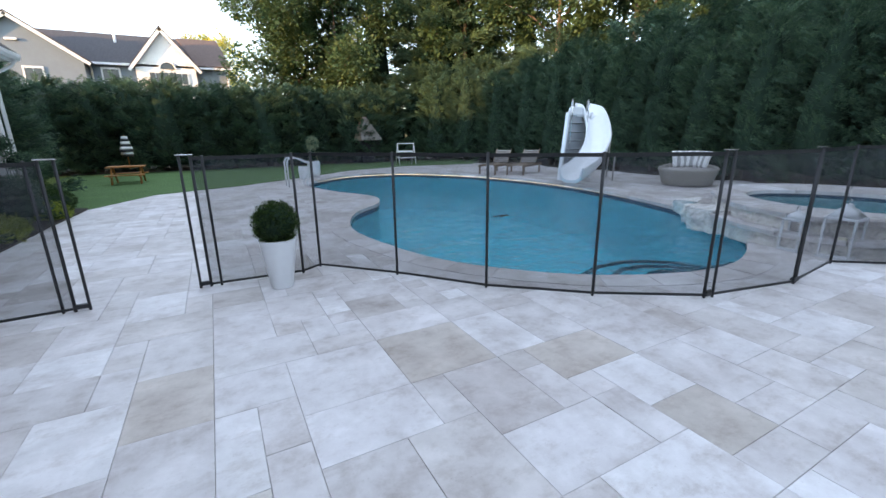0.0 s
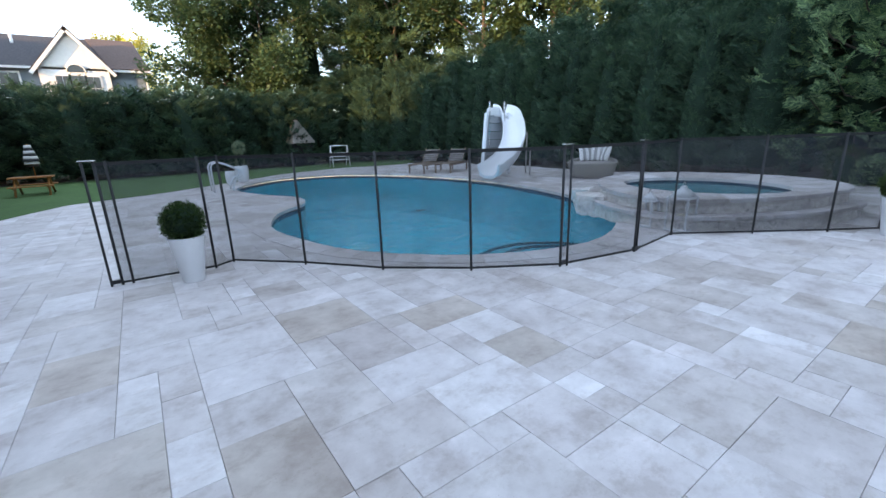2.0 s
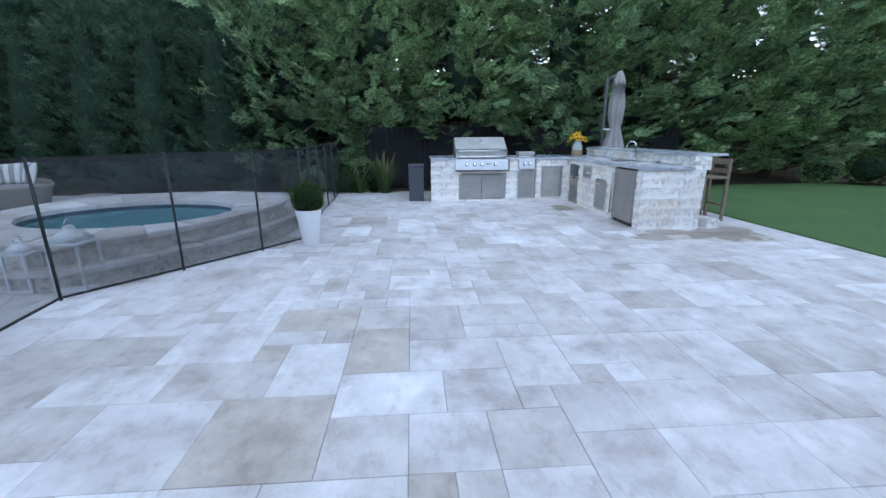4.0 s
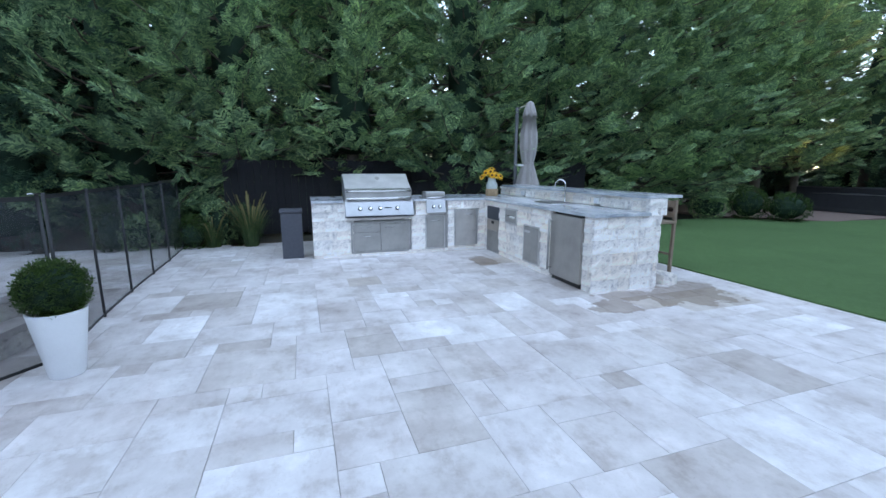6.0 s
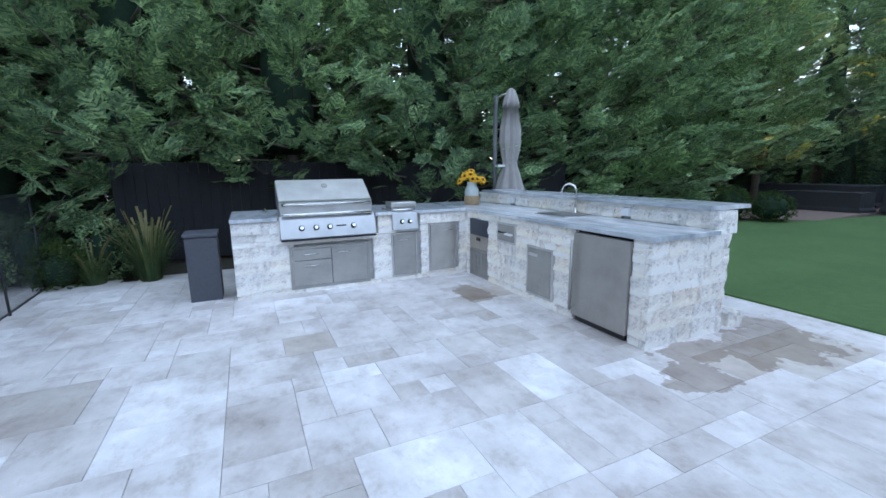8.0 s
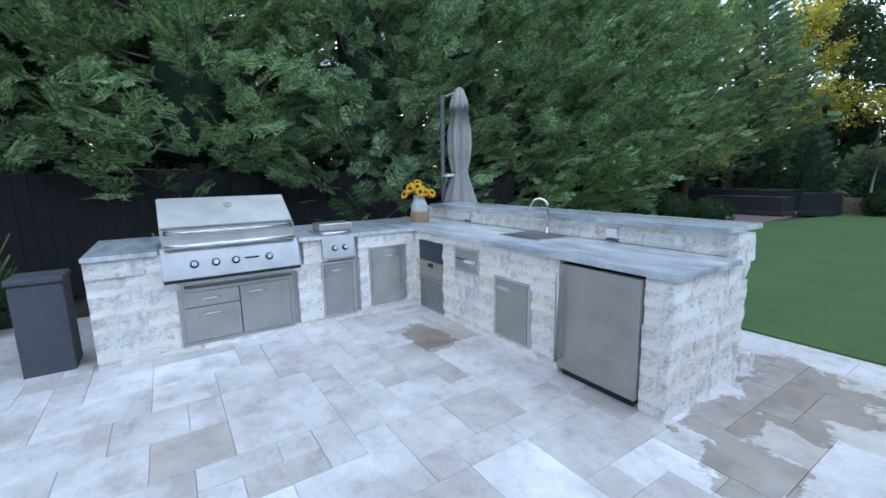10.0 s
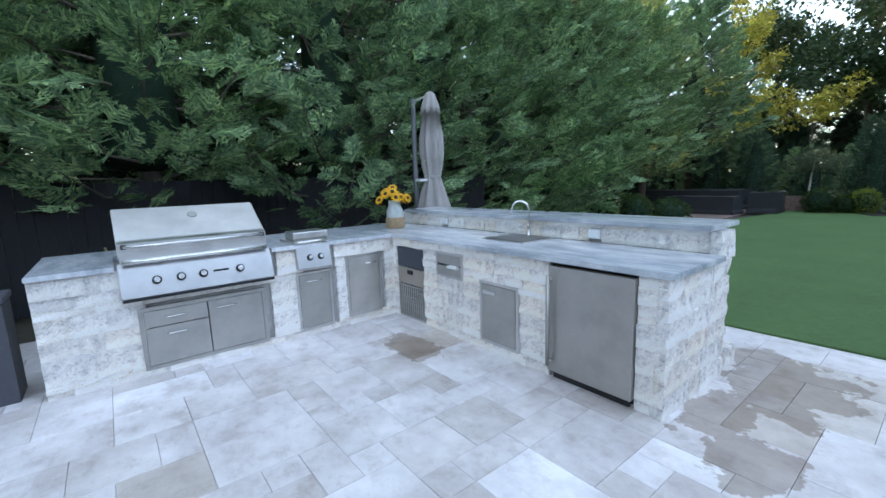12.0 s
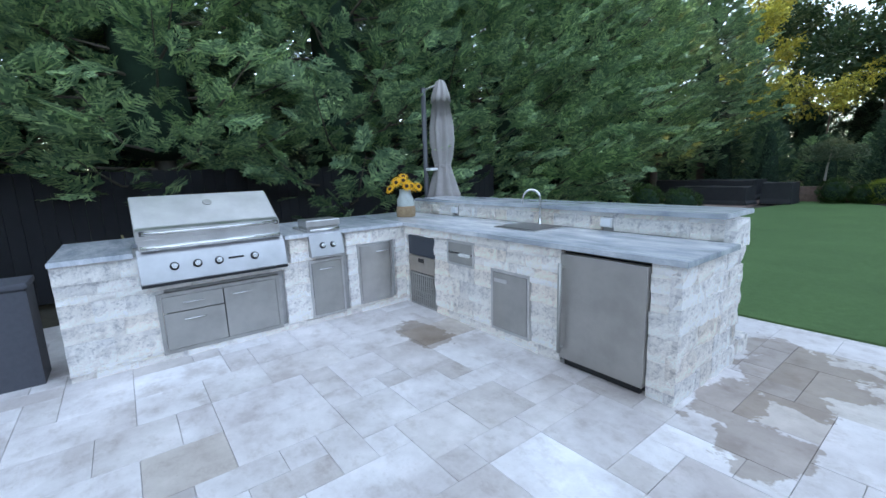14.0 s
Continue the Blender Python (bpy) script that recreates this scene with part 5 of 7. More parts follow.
def wall_x(x0, x1, ya, yb, za, zb, holes):
    """A wall across x with openings (y0, y1, z0, z1)."""
    bm = bmesh.new()
    ys = sorted({ya, yb} | {v for h_ in holes for v in h_[:2]})
    for a, b in zip(ys, ys[1:]):
        zs = [za]
        for h_ in holes:
            if h_[0] < (a + b) / 2 < h_[1]:
                zs += [h_[2], h_[3]]
        zs.append(zb)
        for c, d in zip(zs[::2], zs[1::2]):
            if d - c > 1e-4:
                box(bm, x0, x1, a, b, c, d)
    return bm


# The unseen stretch south to y -26 is added to block the low sun.
part("wall", wall_x(WX - 0.20, WX - 0.03, -26.0, 10.89, -0.05, 2.95, [DOOR, WIN]), SIDING, house)
part("wall", bx(WX - 0.20, WX - 0.03, -26.0, 6.6, 2.95, 6.2), SIDING, house)
part("wall", bx(-13.0, WX - 0.20, 10.74, 10.89, -0.05, 2.9), SIDING, house)
part("wall", bx(-15.0, WX - 0.2, 6.45, 6.6, 2.9, 6.2), SIDING, house)
part("wall", bx(-15.0, -14.8, -26.0, 6.6, -0.05, 6.2), SIDING, house)
part("wall", bx(-15.0, WX - 0.2, -26.0, -25.8, -0.05, 6.2), SIDING, house)
sid = Vector((WX, 0, 0))
# clapboards: each course is a leaning board
z_ = 0.02
EXPO = 0.178
while z_ < 6.1:
    runs = [(1.0, 10.82)] if z_ < 2.85 else [(1.0, 6.62)]
    for a, b in runs:
        segs = [(a, b)]
        for y0, y1, h0, h1 in (DOOR, WIN):
            if z_ + EXPO > h0 and z_ < h1:
                segs = [q for s, e in segs for q in ((s, min(e, y0 - 0.06)), (max(s, y1 + 0.06), e)) if q[1] - q[0] > 0.03]
        for s, e in segs:
            bm = bmesh.new()
            vs = [bm.verts.new(p) for p in ((WX - 0.03, s, z_), (WX + 0.006, s, z_), (WX - 0.018, s, z_ + EXPO + 0.01), (WX - 0.03, s, z_ + EXPO + 0.01),
                                            (WX - 0.03, e, z_), (WX + 0.006, e, z_), (WX - 0.018, e, z_ + EXPO + 0.01), (WX - 0.03, e, z_ + EXPO + 0.01))]
            for f in ((0, 1, 2, 3), (7, 6, 5, 4), (1, 0, 4, 5), (2, 1, 5, 6)):
                bm.faces.new([vs[i] for i in f][::-1])
            part("clapboard", bm, SIDING, house)
    z_ += EXPO
# trims
part("corner_board", bx(WX - 0.01, WX + 0.028, 10.78, 10.91, 0.0, 2.78, bev=0.003), TRIM, house, "white corner board")
part("frieze_board", bx(WX - 0.01, WX + 0.022, 6.75, 10.91, 2.70, 2.88), TRIM, house, "white frieze board")
part("soffit", bx(WX - 0.01, WX + 0.30, 6.66, 11.25, 2.882, 2.91), TRIM, house, "white soffit")
part("fascia", bx(WX + 0.30, WX + 0.325, 6.64, 11.27, 2.87, 3.03), TRIM, house, "white fascia board")
bm = prism(bmesh.new(), [(0, 0), (0.03, -0.01), (0.10, 0.0), (0.125, 0.06), (0.13, 0.12), (0.118, 0.12), (0.11, 0.07), (0.09, 0.02), (0.0, 0.02)], 0, 4.65)
bm.transform(pose(WX + 0.327, 6.63, 2.905, 0, 0, 90) @ Matrix.Diagonal((1, -1, 1, 1)))
bmesh.ops.recalc_face_normals(bm, faces=bm.faces[:])
part("gutter", bm, TRIM, house, "white rain gutter")
part("eave_return", bx(WX, WX + 0.33, 6.55, 6.68, 2.90, 3.62, bev=0.004), TRIM, house, "white boxed eave end")
part("downpipe", tube(bmesh.new(), [(WX + 0.38, 11.18, 2.92), (WX + 0.33, 11.10, 2.80), (WX + 0.08, 10.96, 2.60), (WX + 0.07, 10.96, 0.05)], 0.035, 8), TRIM, house, "white downpipe")


def roof_plane(name, a, b, c, d, th, mat, parent, label=""):
    """A thick roof plane through four corners."""
    bm = bmesh.new()
    n = (Vector(b) - Vector(a)).cross(Vector(d) - Vector(a)).normalized() * th
    lo = [bm.verts.new(p) for p in (a, b, c, d)]
    hi = [bm.verts.new(Vector(p) + n) for p in (a, b, c, d)]
    bm.faces.new(hi)
    bm.faces.new(lo[::-1])
    for i in range(4):
        bm.faces.new((lo[i], lo[(i + 1) % 4], hi[(i + 1) % 4], hi[i]))
    return part(name, bm, mat, parent, label)


roof_plane("roof", (WX + 0.36, 6.62, 3.02), (WX + 0.36, 11.3, 3.02), (-8.2, 11.3, 7.0), (-8.2, 6.62, 7.0), 0.06, SHINGLE, house, "dark asphalt shingle roof")
roof_plane("roof", (-8.2, 6.62, 7.0), (-8.2, 11.3, 7.0), (-13.0, 11.3, 3.0), (-13.0, 6.62, 3.0), 0.06, SHINGLE, house, "dark asphalt shingle roof")
# Main roof, out of view: ridge height chosen to shade patio and pool.
roof_plane("roof", (WX + 0.4, -26.3, 6.15), (WX + 0.4, 6.9, 6.15), (-9.3, 6.9, 9.0), (-9.3, -26.3, 9.0), 0.08, SHINGLE, house, "dark asphalt shingle roof")
roof_plane("roof", (-9.3, -26.3, 9.0), (-9.3, 6.9, 9.0), (-15.4, 6.9, 6.1), (-15.4, -26.3, 6.1), 0.08, SHINGLE, house, "dark asphalt shingle roof")
bm = bmesh.new()
for s_ in (0,):
    vs = [bm.verts.new(p) for p in ((WX, 6.6, 6.2), (-15.0, 6.6, 6.2), (-9.3, 6.6, 8.95))]
    bm.faces.new(vs)
part("gable", bm, SIDING, house)
bm = bmesh.new()
bm.faces.new([bm.verts.new(p) for p in ((WX, 10.89, 2.9), (-12.8, 10.89, 2.9), (-8.2, 10.89, 6.9))])
part("gable", bm, SIDING, house)

# window with casing, two sashes and a head cap
y0, y1, z0, z1 = WIN


def frame_x(x0, x1, ya, yb, za, zb, t):
    bm = bmesh.new()
    for a in ((ya, yb, zb - t, zb), (ya, yb, za, za + t), (ya, ya + t, za + t, zb - t), (yb - t, yb, za + t, zb - t)):
        box(bm, x0, x1, a[0], a[1], a[2], a[3])
    return bm


win = part("window", frame_x(WX - 0.03, WX + 0.035, y0 - 0.10, y1 + 0.10, z0 - 0.10, z1 + 0.10, 0.11), TRIM, house, "white double-hung window")
part("head_cap", bx(WX - 0.02, WX + 0.075, y0 - 0.15, y1 + 0.15, z1 + 0.10, z1 + 0.17, bev=0.008), TRIM, win, "white moulded head cap")
part("sill", bx(WX - 0.02, WX + 0.06, y0 - 0.13, y1 + 0.13, z0 - 0.135, z0 - 0.095, bev=0.006), TRIM, win, "white window sill")
zm = (z0 + z1) / 2
for a, b, x_ in ((z0, zm + 0.02, -0.03), (zm - 0.02, z1, -0.06)):
    part("sash", frame_x(WX + x_ - 0.03, WX + x_, y0 + 0.01, y1 - 0.01, a + 0.005, b - 0.005, 0.045), TRIM, win)
    part("pane", bx(WX + x_ - 0.018, WX + x_ - 0.012, y0 + 0.05, y1 - 0.05, a + 0.045, b - 0.045), GLASS_DARK, win, "dark reflecting pane")
part("room_backing", bx(WX - 0.9, WX - 0.85, y0 - 0.5, y1 + 0.5, z0 - 0.5, z1 + 0.4), m_plain("dark_room_wall", (0.08, 0.075, 0.07), 0.9), house)

# glazed door with deep casing
y0, y1, z0, z1 = DOOR
dor = part("door_casing", frame_x(WX - 0.03, WX + 0.03, y0 - 0.16, y1 + 0.16, z0 - 0.16, z1 + 0.16, 0.17), TRIM, house, "wide white door casing")
part("pilaster", bx(WX + 0.03, WX + 0.06, y1 + 0.01, y1 + 0.16, z0 - 0.01, z1 + 0.02, bev=0.006), TRIM, dor)
part("pilaster_base", bx(WX + 0.03, WX + 0.075, y1 - 0.005, y1 + 0.175, z0 - 0.01, z0 + 0.22, bev=0.008), TRIM, dor)
part("pilaster_cap", bx(WX + 0.03, WX + 0.08, y1 - 0.005, y1 + 0.175, z1 - 0.10, z1 - 0.02, bev=0.01), TRIM, dor)
part("entablature", bx(WX + 0.03, WX + 0.10, y0 - 0.2, y1 + 0.2, z1 + 0.02, z1 + 0.24, bev=0.006), TRIM, dor)
part("cornice", bx(WX + 0.03, WX + 0.17, y0 - 0.27, y1 + 0.27, z1 + 0.24, z1 + 0.31, bev=0.015), TRIM, dor, "white moulded cornice")
part("cornice_lower", bx(WX + 0.03, WX + 0.13, y0 - 0.23, y1 + 0.23, z1 + 0.20, z1 + 0.243, bev=0.01), TRIM, dor)
dl = part("door", frame_x(WX - 0.13, WX - 0.08, y0 + 0.02, y1 - 0.02, z0 + 0.02, z1 - 0.02, 0.13), TRIM, house, "white glazed door")
part("pane", bx(WX - 0.112, WX - 0.10, y0 + 0.14, y1 - 0.14, z0 + 0.14, z1 - 0.14), GLASS_DARK, dl, "dark door glass")
part("reveal", frame_x(WX - 0.16, WX - 0.03, y0, y1, z0, z1, 0.018), TRIM, dor)
part("threshold", bx(WX - 0.15, WX + 0.06, y0, y1, z0 - 0.01, z0 + 0.02), m_plain("grey_threshold", (0.25, 0.25, 0.25), 0.5), house, "grey threshold")

# porch slab
porch = thing("porch_step", (0, 0, 0), "pale travertine porch step before the glazed door", "step")
part("riser_wall", bx(WX - 0.02, -2.83, 3.76, 6.28, -0.04, 0.13), STONE, porch, "pale stone riser")
yy = 3.73
while yy < 6.30:
    for xa, xb_ in ((WX + 0.002, -3.30), (-3.296, -2.79)):
        part("tread_slab", bx(xa, xb_, yy + 0.002, min(yy + 0.60, 6.31) - 0.002, 0.132, 0.165, bev=0.006), TRAV, porch)
    yy += 0.60

# brick chimney
chim = thing("brick_chimney", (0, 0, 0), "limewashed brick chimney base with sloping shoulder and black vent", "chimney")
CX, CY0, CY1 = -2.86, 0.2, 3.70


def chim_top(y):
    """The height of the shoulder."""
    d = min(CY1 - y, y - CY0)
    return 2.12 + max(0.0, d) * 1.6


bm = bmesh.new()
prof = [(CY0 + 0.02, -0.05), (CY1 - 0.02, -0.05), (CY1 - 0.02, 2.08), (CY1 - 1.1, 3.84), (CY1 - 1.1, 7.6), (CY0 + 1.1, 7.6), (CY0 + 1.1, 3.84), (CY0 + 0.02, 2.08)]
a = [bm.verts.new((CX - 0.02, y, z)) for y, z in prof]
b = [bm.verts.new((WX - 0.02, y, z)) for y, z in prof]
bm.faces.new(a)
bm.faces.new(b[::-1])
for i in range(8):
    bm.faces.new((a[(i + 1) % 8], a[i], b[i], b[(i + 1) % 8]))
part("mortar_core", bm, MORTAR, chim, "grey mortar")
BW, BH, BJ = 0.203, 0.057, 0.010
bkm = []
for v_ in range(6):
    bm = box(bmesh.new(), 0, 0.03, 0, BW, 0, BH)
    for q in bm.verts:
        if q.co.x > 0.01:
            q.co += Vector((random.uniform(-.004, .003), random.uniform(-.002, .002), random.uniform(-.002, .002)))
    me = bpy.data.meshes.new("brick")
    bm.to_mesh(me)
    bm.free()
    me.materials.append(BRICK)
    bkm.append(me)
VENT = (2.62, 2.92, 0.14, 0.44)
row, z_ = 0, -0.01
brng = random.Random(4)
while z_ < 3.1:
    y = CY0 + (BW / 2 + BJ / 2 if row % 2 else 0)
    n_b = 0
    while y < CY1 - 0.05:
        e = min(y + BW, CY1)
        if y > 1.2 and chim_top(e) > z_ + BH and not (VENT[0] - 0.01 < e and y < VENT[1] + 0.01 and VENT[2] < z_ + BH and z_ < VENT[3]):
            ob = bpy.data.objects.new("brick", bkm[brng.randrange(6)])
            scene.collection.objects.link(ob)
            ob.parent = chim
            ob.location = (CX - 0.022, y, z_)
            ob.scale = (1, (e - y) / BW, 1)
        y += BW + BJ
    for k_ in range(4):
        if z_ < 2.06:
            ob = bpy.data.objects.new("brick", bkm[brng.randrange(6)])
            scene.collection.objects.link(ob)
            ob.parent = chim
            ob.matrix_basis = pose(CX - 0.02 - k_ * (BW + BJ) - (0.1 if row % 2 else 0), CY1 - 0.022, z_, 0, 0, 90)
    z_ += BH + BJ
    row += 1
vt = part("vent", bx(CX - 0.03, CX + 0.018, VENT[0], VENT[1], VENT[2], VENT[3], bev=0.004), BLACK, chim, "square black vent cover")
for i in range(5):
    part("louvre", bx(CX + 0.016, CX + 0.026, VENT[0] + 0.03, VENT[1] - 0.03, VENT[2] + 0.04 + i * 0.05, VENT[2] + 0.058 + i * 0.05), BLACK, vt)
for s_ in range(6):
    y_ = CY1 - 0.02 - s_ * 0.18
    bm = box(bmesh.new(), WX, CX + 0.02, -0.10, 0.10, 0, 0.05)
    bm.transform(pose(0, y_ - 0.06, 2.18 + s_ * 0.288, -58, 0, 0))
    part("shoulder_brick", bm, BRICK, chim, "slanting shoulder brick")


# ---------------------------------------------------------------- neighbouring house beyond the hedge
NYB = 38.0
nb = thing("neighbour_house", (0, 0, 0), "grey-blue two-storey neighbouring house with white gables behind the hedge", "house")
part("wall", bx(-17.0, 1.7, NYB, NYB + 9, -0.05, 6.35), SIDING_FAR, nb, "grey-blue clapboard wall")


def gable(xc, half, zb, zt, y, mat, label, depth=1.5):
    bm = bmesh.new()
    a = [bm.verts.new((xc + s, y, z)) for s, z in ((-half, zb), (half, zb), (0, zt))]
    b = [bm.verts.new((xc + s, y + depth, z)) for s, z in ((-half, zb), (half, zb), (0, zt))]
    bm.faces.new(a)
    bm.faces.new(b[::-1])
    for i in range(3):
        bm.faces.new((a[(i + 1) % 3], a[i], b[i], b[(i + 1) % 3]))
    part("gable_wall", bm, mat, nb, label)
    for sg in (-1, 1):
        d = Vector((sg * half, 0, zb - zt)).normalized()
        ln = math.hypot(half, zt - zb) + 0.5
        n = Vector((-d.z * sg, 0, d.x * sg))
        bm = bmesh.new()
        p = Vector((xc, y - 0.35, zt + 0.12))
        vs = [p, p + d * ln, p + d * ln + n * -0.20, p - n * 0.20]
        lo = [bm.verts.new(v) for v in vs]
        hi = [bm.verts.new(v + Vector((0, 0.12, 0))) for v in vs]
        bm.faces.new(lo)
        bm.faces.new(hi[::-1])
        for i in range(4):
            bm.faces.new((lo[(i + 1) % 4], lo[i], hi[i], hi[(i + 1) % 4]))
        bmesh.ops.recalc_face_normals(bm, faces=bm.faces[:])
        part("rake_board", bm, TRIM, nb, "white rake board")
        bm = bmesh.new()
        vs = [p, p + d * ln, p + d * ln + Vector((0, depth + 3.0, 0)), p + Vector((0, depth + 3.0, 0))]
        lo = [bm.verts.new(v + Vector((0, 0, 0.02))) for v in vs]
        hi = [bm.verts.new(v + Vector((0, 0, 0.10))) for v in vs]
        bm.faces.new(lo)
        bm.faces.new(hi[::-1])
        for i in range(4):
            bm.faces.new((lo[(i + 1) % 4], lo[i], hi[i], hi[(i + 1) % 4]))
        bmesh.ops.recalc_face_normals(bm, faces=bm.faces[:])
        part("roof", bm, SHINGLE, nb, "dark shingle gable roof")


roof_plane("roof", (-17.2, NYB - 0.4, 6.42), (1.9, NYB - 0.4, 6.42), (1.3, NYB + 4.5, 9.1), (-17.2, NYB + 4.5, 9.1), 0.08, SHINGLE, nb, "dark shingle main roof")
roof_plane("roof", (-17.2, NYB + 4.5, 9.1), (1.3, NYB + 4.5, 9.1), (1.9, NYB + 9.4, 6.4), (-17.2, NYB + 9.4, 6.4), 0.08, SHINGLE, nb, "dark shingle main roof")
# Brownish plane laid over the right end of the main roof.
roof_plane("roof", (-0.4, NYB - 0.42, 6.50), (1.9, NYB - 0.42, 6.50), (1.3, NYB + 4.5, 9.20), (-1.6, NYB + 4.5, 9.20), 0.06, ROOF_PATCH, nb, "brownish patch over the right end of the roof")
part("eaves_gutter", bx(-6.9, 1.95, NYB - 0.5, NYB - 0.38, 6.33, 6.47), TRIM, nb, "white eaves gutter")
part("projecting_wall", bx(-13.5, -6.9, NYB - 1.2, NYB + 0.02, -0.05, 6.4), SIDING_FAR, nb, "grey-blue clapboard wall")
gable(-10.15, 3.3, 6.4, 8.8, NYB - 1.2, SIDING_FAR, "grey-blue gable", 1.25)
gable(-2.35, 1.95, 6.35, 8.8, NYB - 0.5, TRIM, "white gable over the arched window", 0.55)
part("bay_wall", bx(-4.2, -0.5, NYB - 0.5, NYB + 0.02, -0.05, 6.36), TRIM, nb, "white bay wall")
for x_, y_, w_, zt in ((-9.5, NYB - 1.22, 0.85, 5.82), (-5.7, NYB - 0.02, 0.9, 6.1), (-3.05, NYB - 0.52, 0.7, 5.95), (-2.25, NYB - 0.52, 0.75, 6.0), (-1.45, NYB - 0.52, 0.7, 5.95)):
    wn_ = part("window", bx(x_ - w_ / 2 - 0.1, x_ + w_ / 2 + 0.1, y_ - 0.05, y_ + 0.04, zt - 1.6, zt + 0.1), TRIM, nb, "white-framed window")
    for r_ in (0, 1):
        for c_ in (0, 1):
            xa = x_ - w_ / 2 + c_ * (w_ / 2 + 0.015)
            part("pane", bx(xa, xa + w_ / 2 - 0.015, y_ - 0.07, y_ - 0.04, zt - 0.75 - r_ * 0.76, zt - 0.02 - r_ * 0.76), GLASS_DARK, wn_)
bm = bmesh.new()
fan = [bm.verts.new((-2.25 + 0.45 * math.cos(radians(a)), NYB - 0.57, 6.22 + 0.45 * math.sin(radians(a)))) for a in range(0, 181, 20)]
bm.faces.new(fan[::-1])
part("fanlight", bm, GLASS_DARK, nb, "arched fanlight")
bm = bmesh.new()
tube(bm, [(-2.25 + 0.5 * math.cos(radians(a)), NYB - 0.57, 6.2 + 0.5 * math.sin(radians(a))) for a in range(0, 181, 20)], 0.05, 6)
part("fanlight_trim", bm, TRIM, nb)
part("chimney_pipe", tube(bmesh.new(), [(-5.5, NYB + 3.0, 8.0), (-5.5, NYB + 3.0, 9.0)], 0.09, 10), TRIM, nb, "pale vent pipe")
part("flood_lamp", bx(-10.5, -9.9, NYB - 1.35, NYB - 1.2, 7.35, 7.5, bev=0.03), TRIM, nb, "small white flood lamp")
part("downpipe", tube(bmesh.new(), [(1.55, NYB - 0.3, 6.35), (1.6, NYB - 0.05, 6.0), (1.6, NYB - 0.05, 0.1)], 0.06, 8), TRIM, nb)
part("downpipe", tube(bmesh.new(), [(-6.75, NYB - 0.3, 6.35), (-6.75, NYB - 0.05, 6.0), (-6.75, NYB - 0.05, 0.1)], 0.06, 8), TRIM, nb)

# ---------------------------------------------------------------- planters with boxwood balls
def leafy(name, centres, count, size, mat, parent, seed, label=""):
    """Leaves over one or more rounded masses: (x, y, z, rx, rz)."""
    r_ = random.Random(seed)
    pl = []
    tot = sum(c[3] ** 2 for c in centres)
    for c in centres:
        for _ in range(int(count * c[3] ** 2 / tot)):
            d = Vector((r_.gauss(0, 1), r_.gauss(0, 1), r_.gauss(0, 1))).normalized()
            k_ = r_.uniform(0.86, 1.02)
            pl.append(((c[0] + d.x * c[3] * k_, c[1] + d.y * c[3] * k_, c[2] + d.z * c[4] * k_), tuple(d + Vector((0, 0, 0.3))), size * r_.uniform(0.7, 1.3)))
    ob = foliage(name, pl, mat, parent, seed, "broad")
    return tagged(ob, label)


# Dark solids under the leaves, coloured as the shade inside a shrub.
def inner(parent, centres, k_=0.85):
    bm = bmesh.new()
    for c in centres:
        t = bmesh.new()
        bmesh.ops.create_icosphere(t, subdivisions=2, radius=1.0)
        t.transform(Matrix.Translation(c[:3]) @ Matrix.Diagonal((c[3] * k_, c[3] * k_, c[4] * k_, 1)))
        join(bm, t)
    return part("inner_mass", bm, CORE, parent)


pl = thing("topiary_planter", (0.18, 3.53, 0), "tall tapered white planter with a clipped boxwood ball", "planter", "topiary planters on the patio")
part("pot", lathe(bmesh.new(), [(0.098, 0.0), (0.102, 0.006), (0.165, 0.46), (0.168, 0.475), (0.15, 0.475), (0.14, 0.42)], 36), WHITE, pl, "glossy white tapered pot")
part("soil", lathe(bmesh.new(), [(0.14, 0.40), (0.14, 0.43)], 20), MULCH, pl)
inner(pl, [(0, 0, 0.62, 0.19, 0.185)], 0.93)
leafy("boxwood_ball", [(0, 0, 0.62, 0.19, 0.185)], 1500, 0.035, LEAF_BOX, pl, 3, "clipped dark green boxwood ball")
copy_thing(pl, pose(7.27, -0.52, 0, 0, 0, 70))

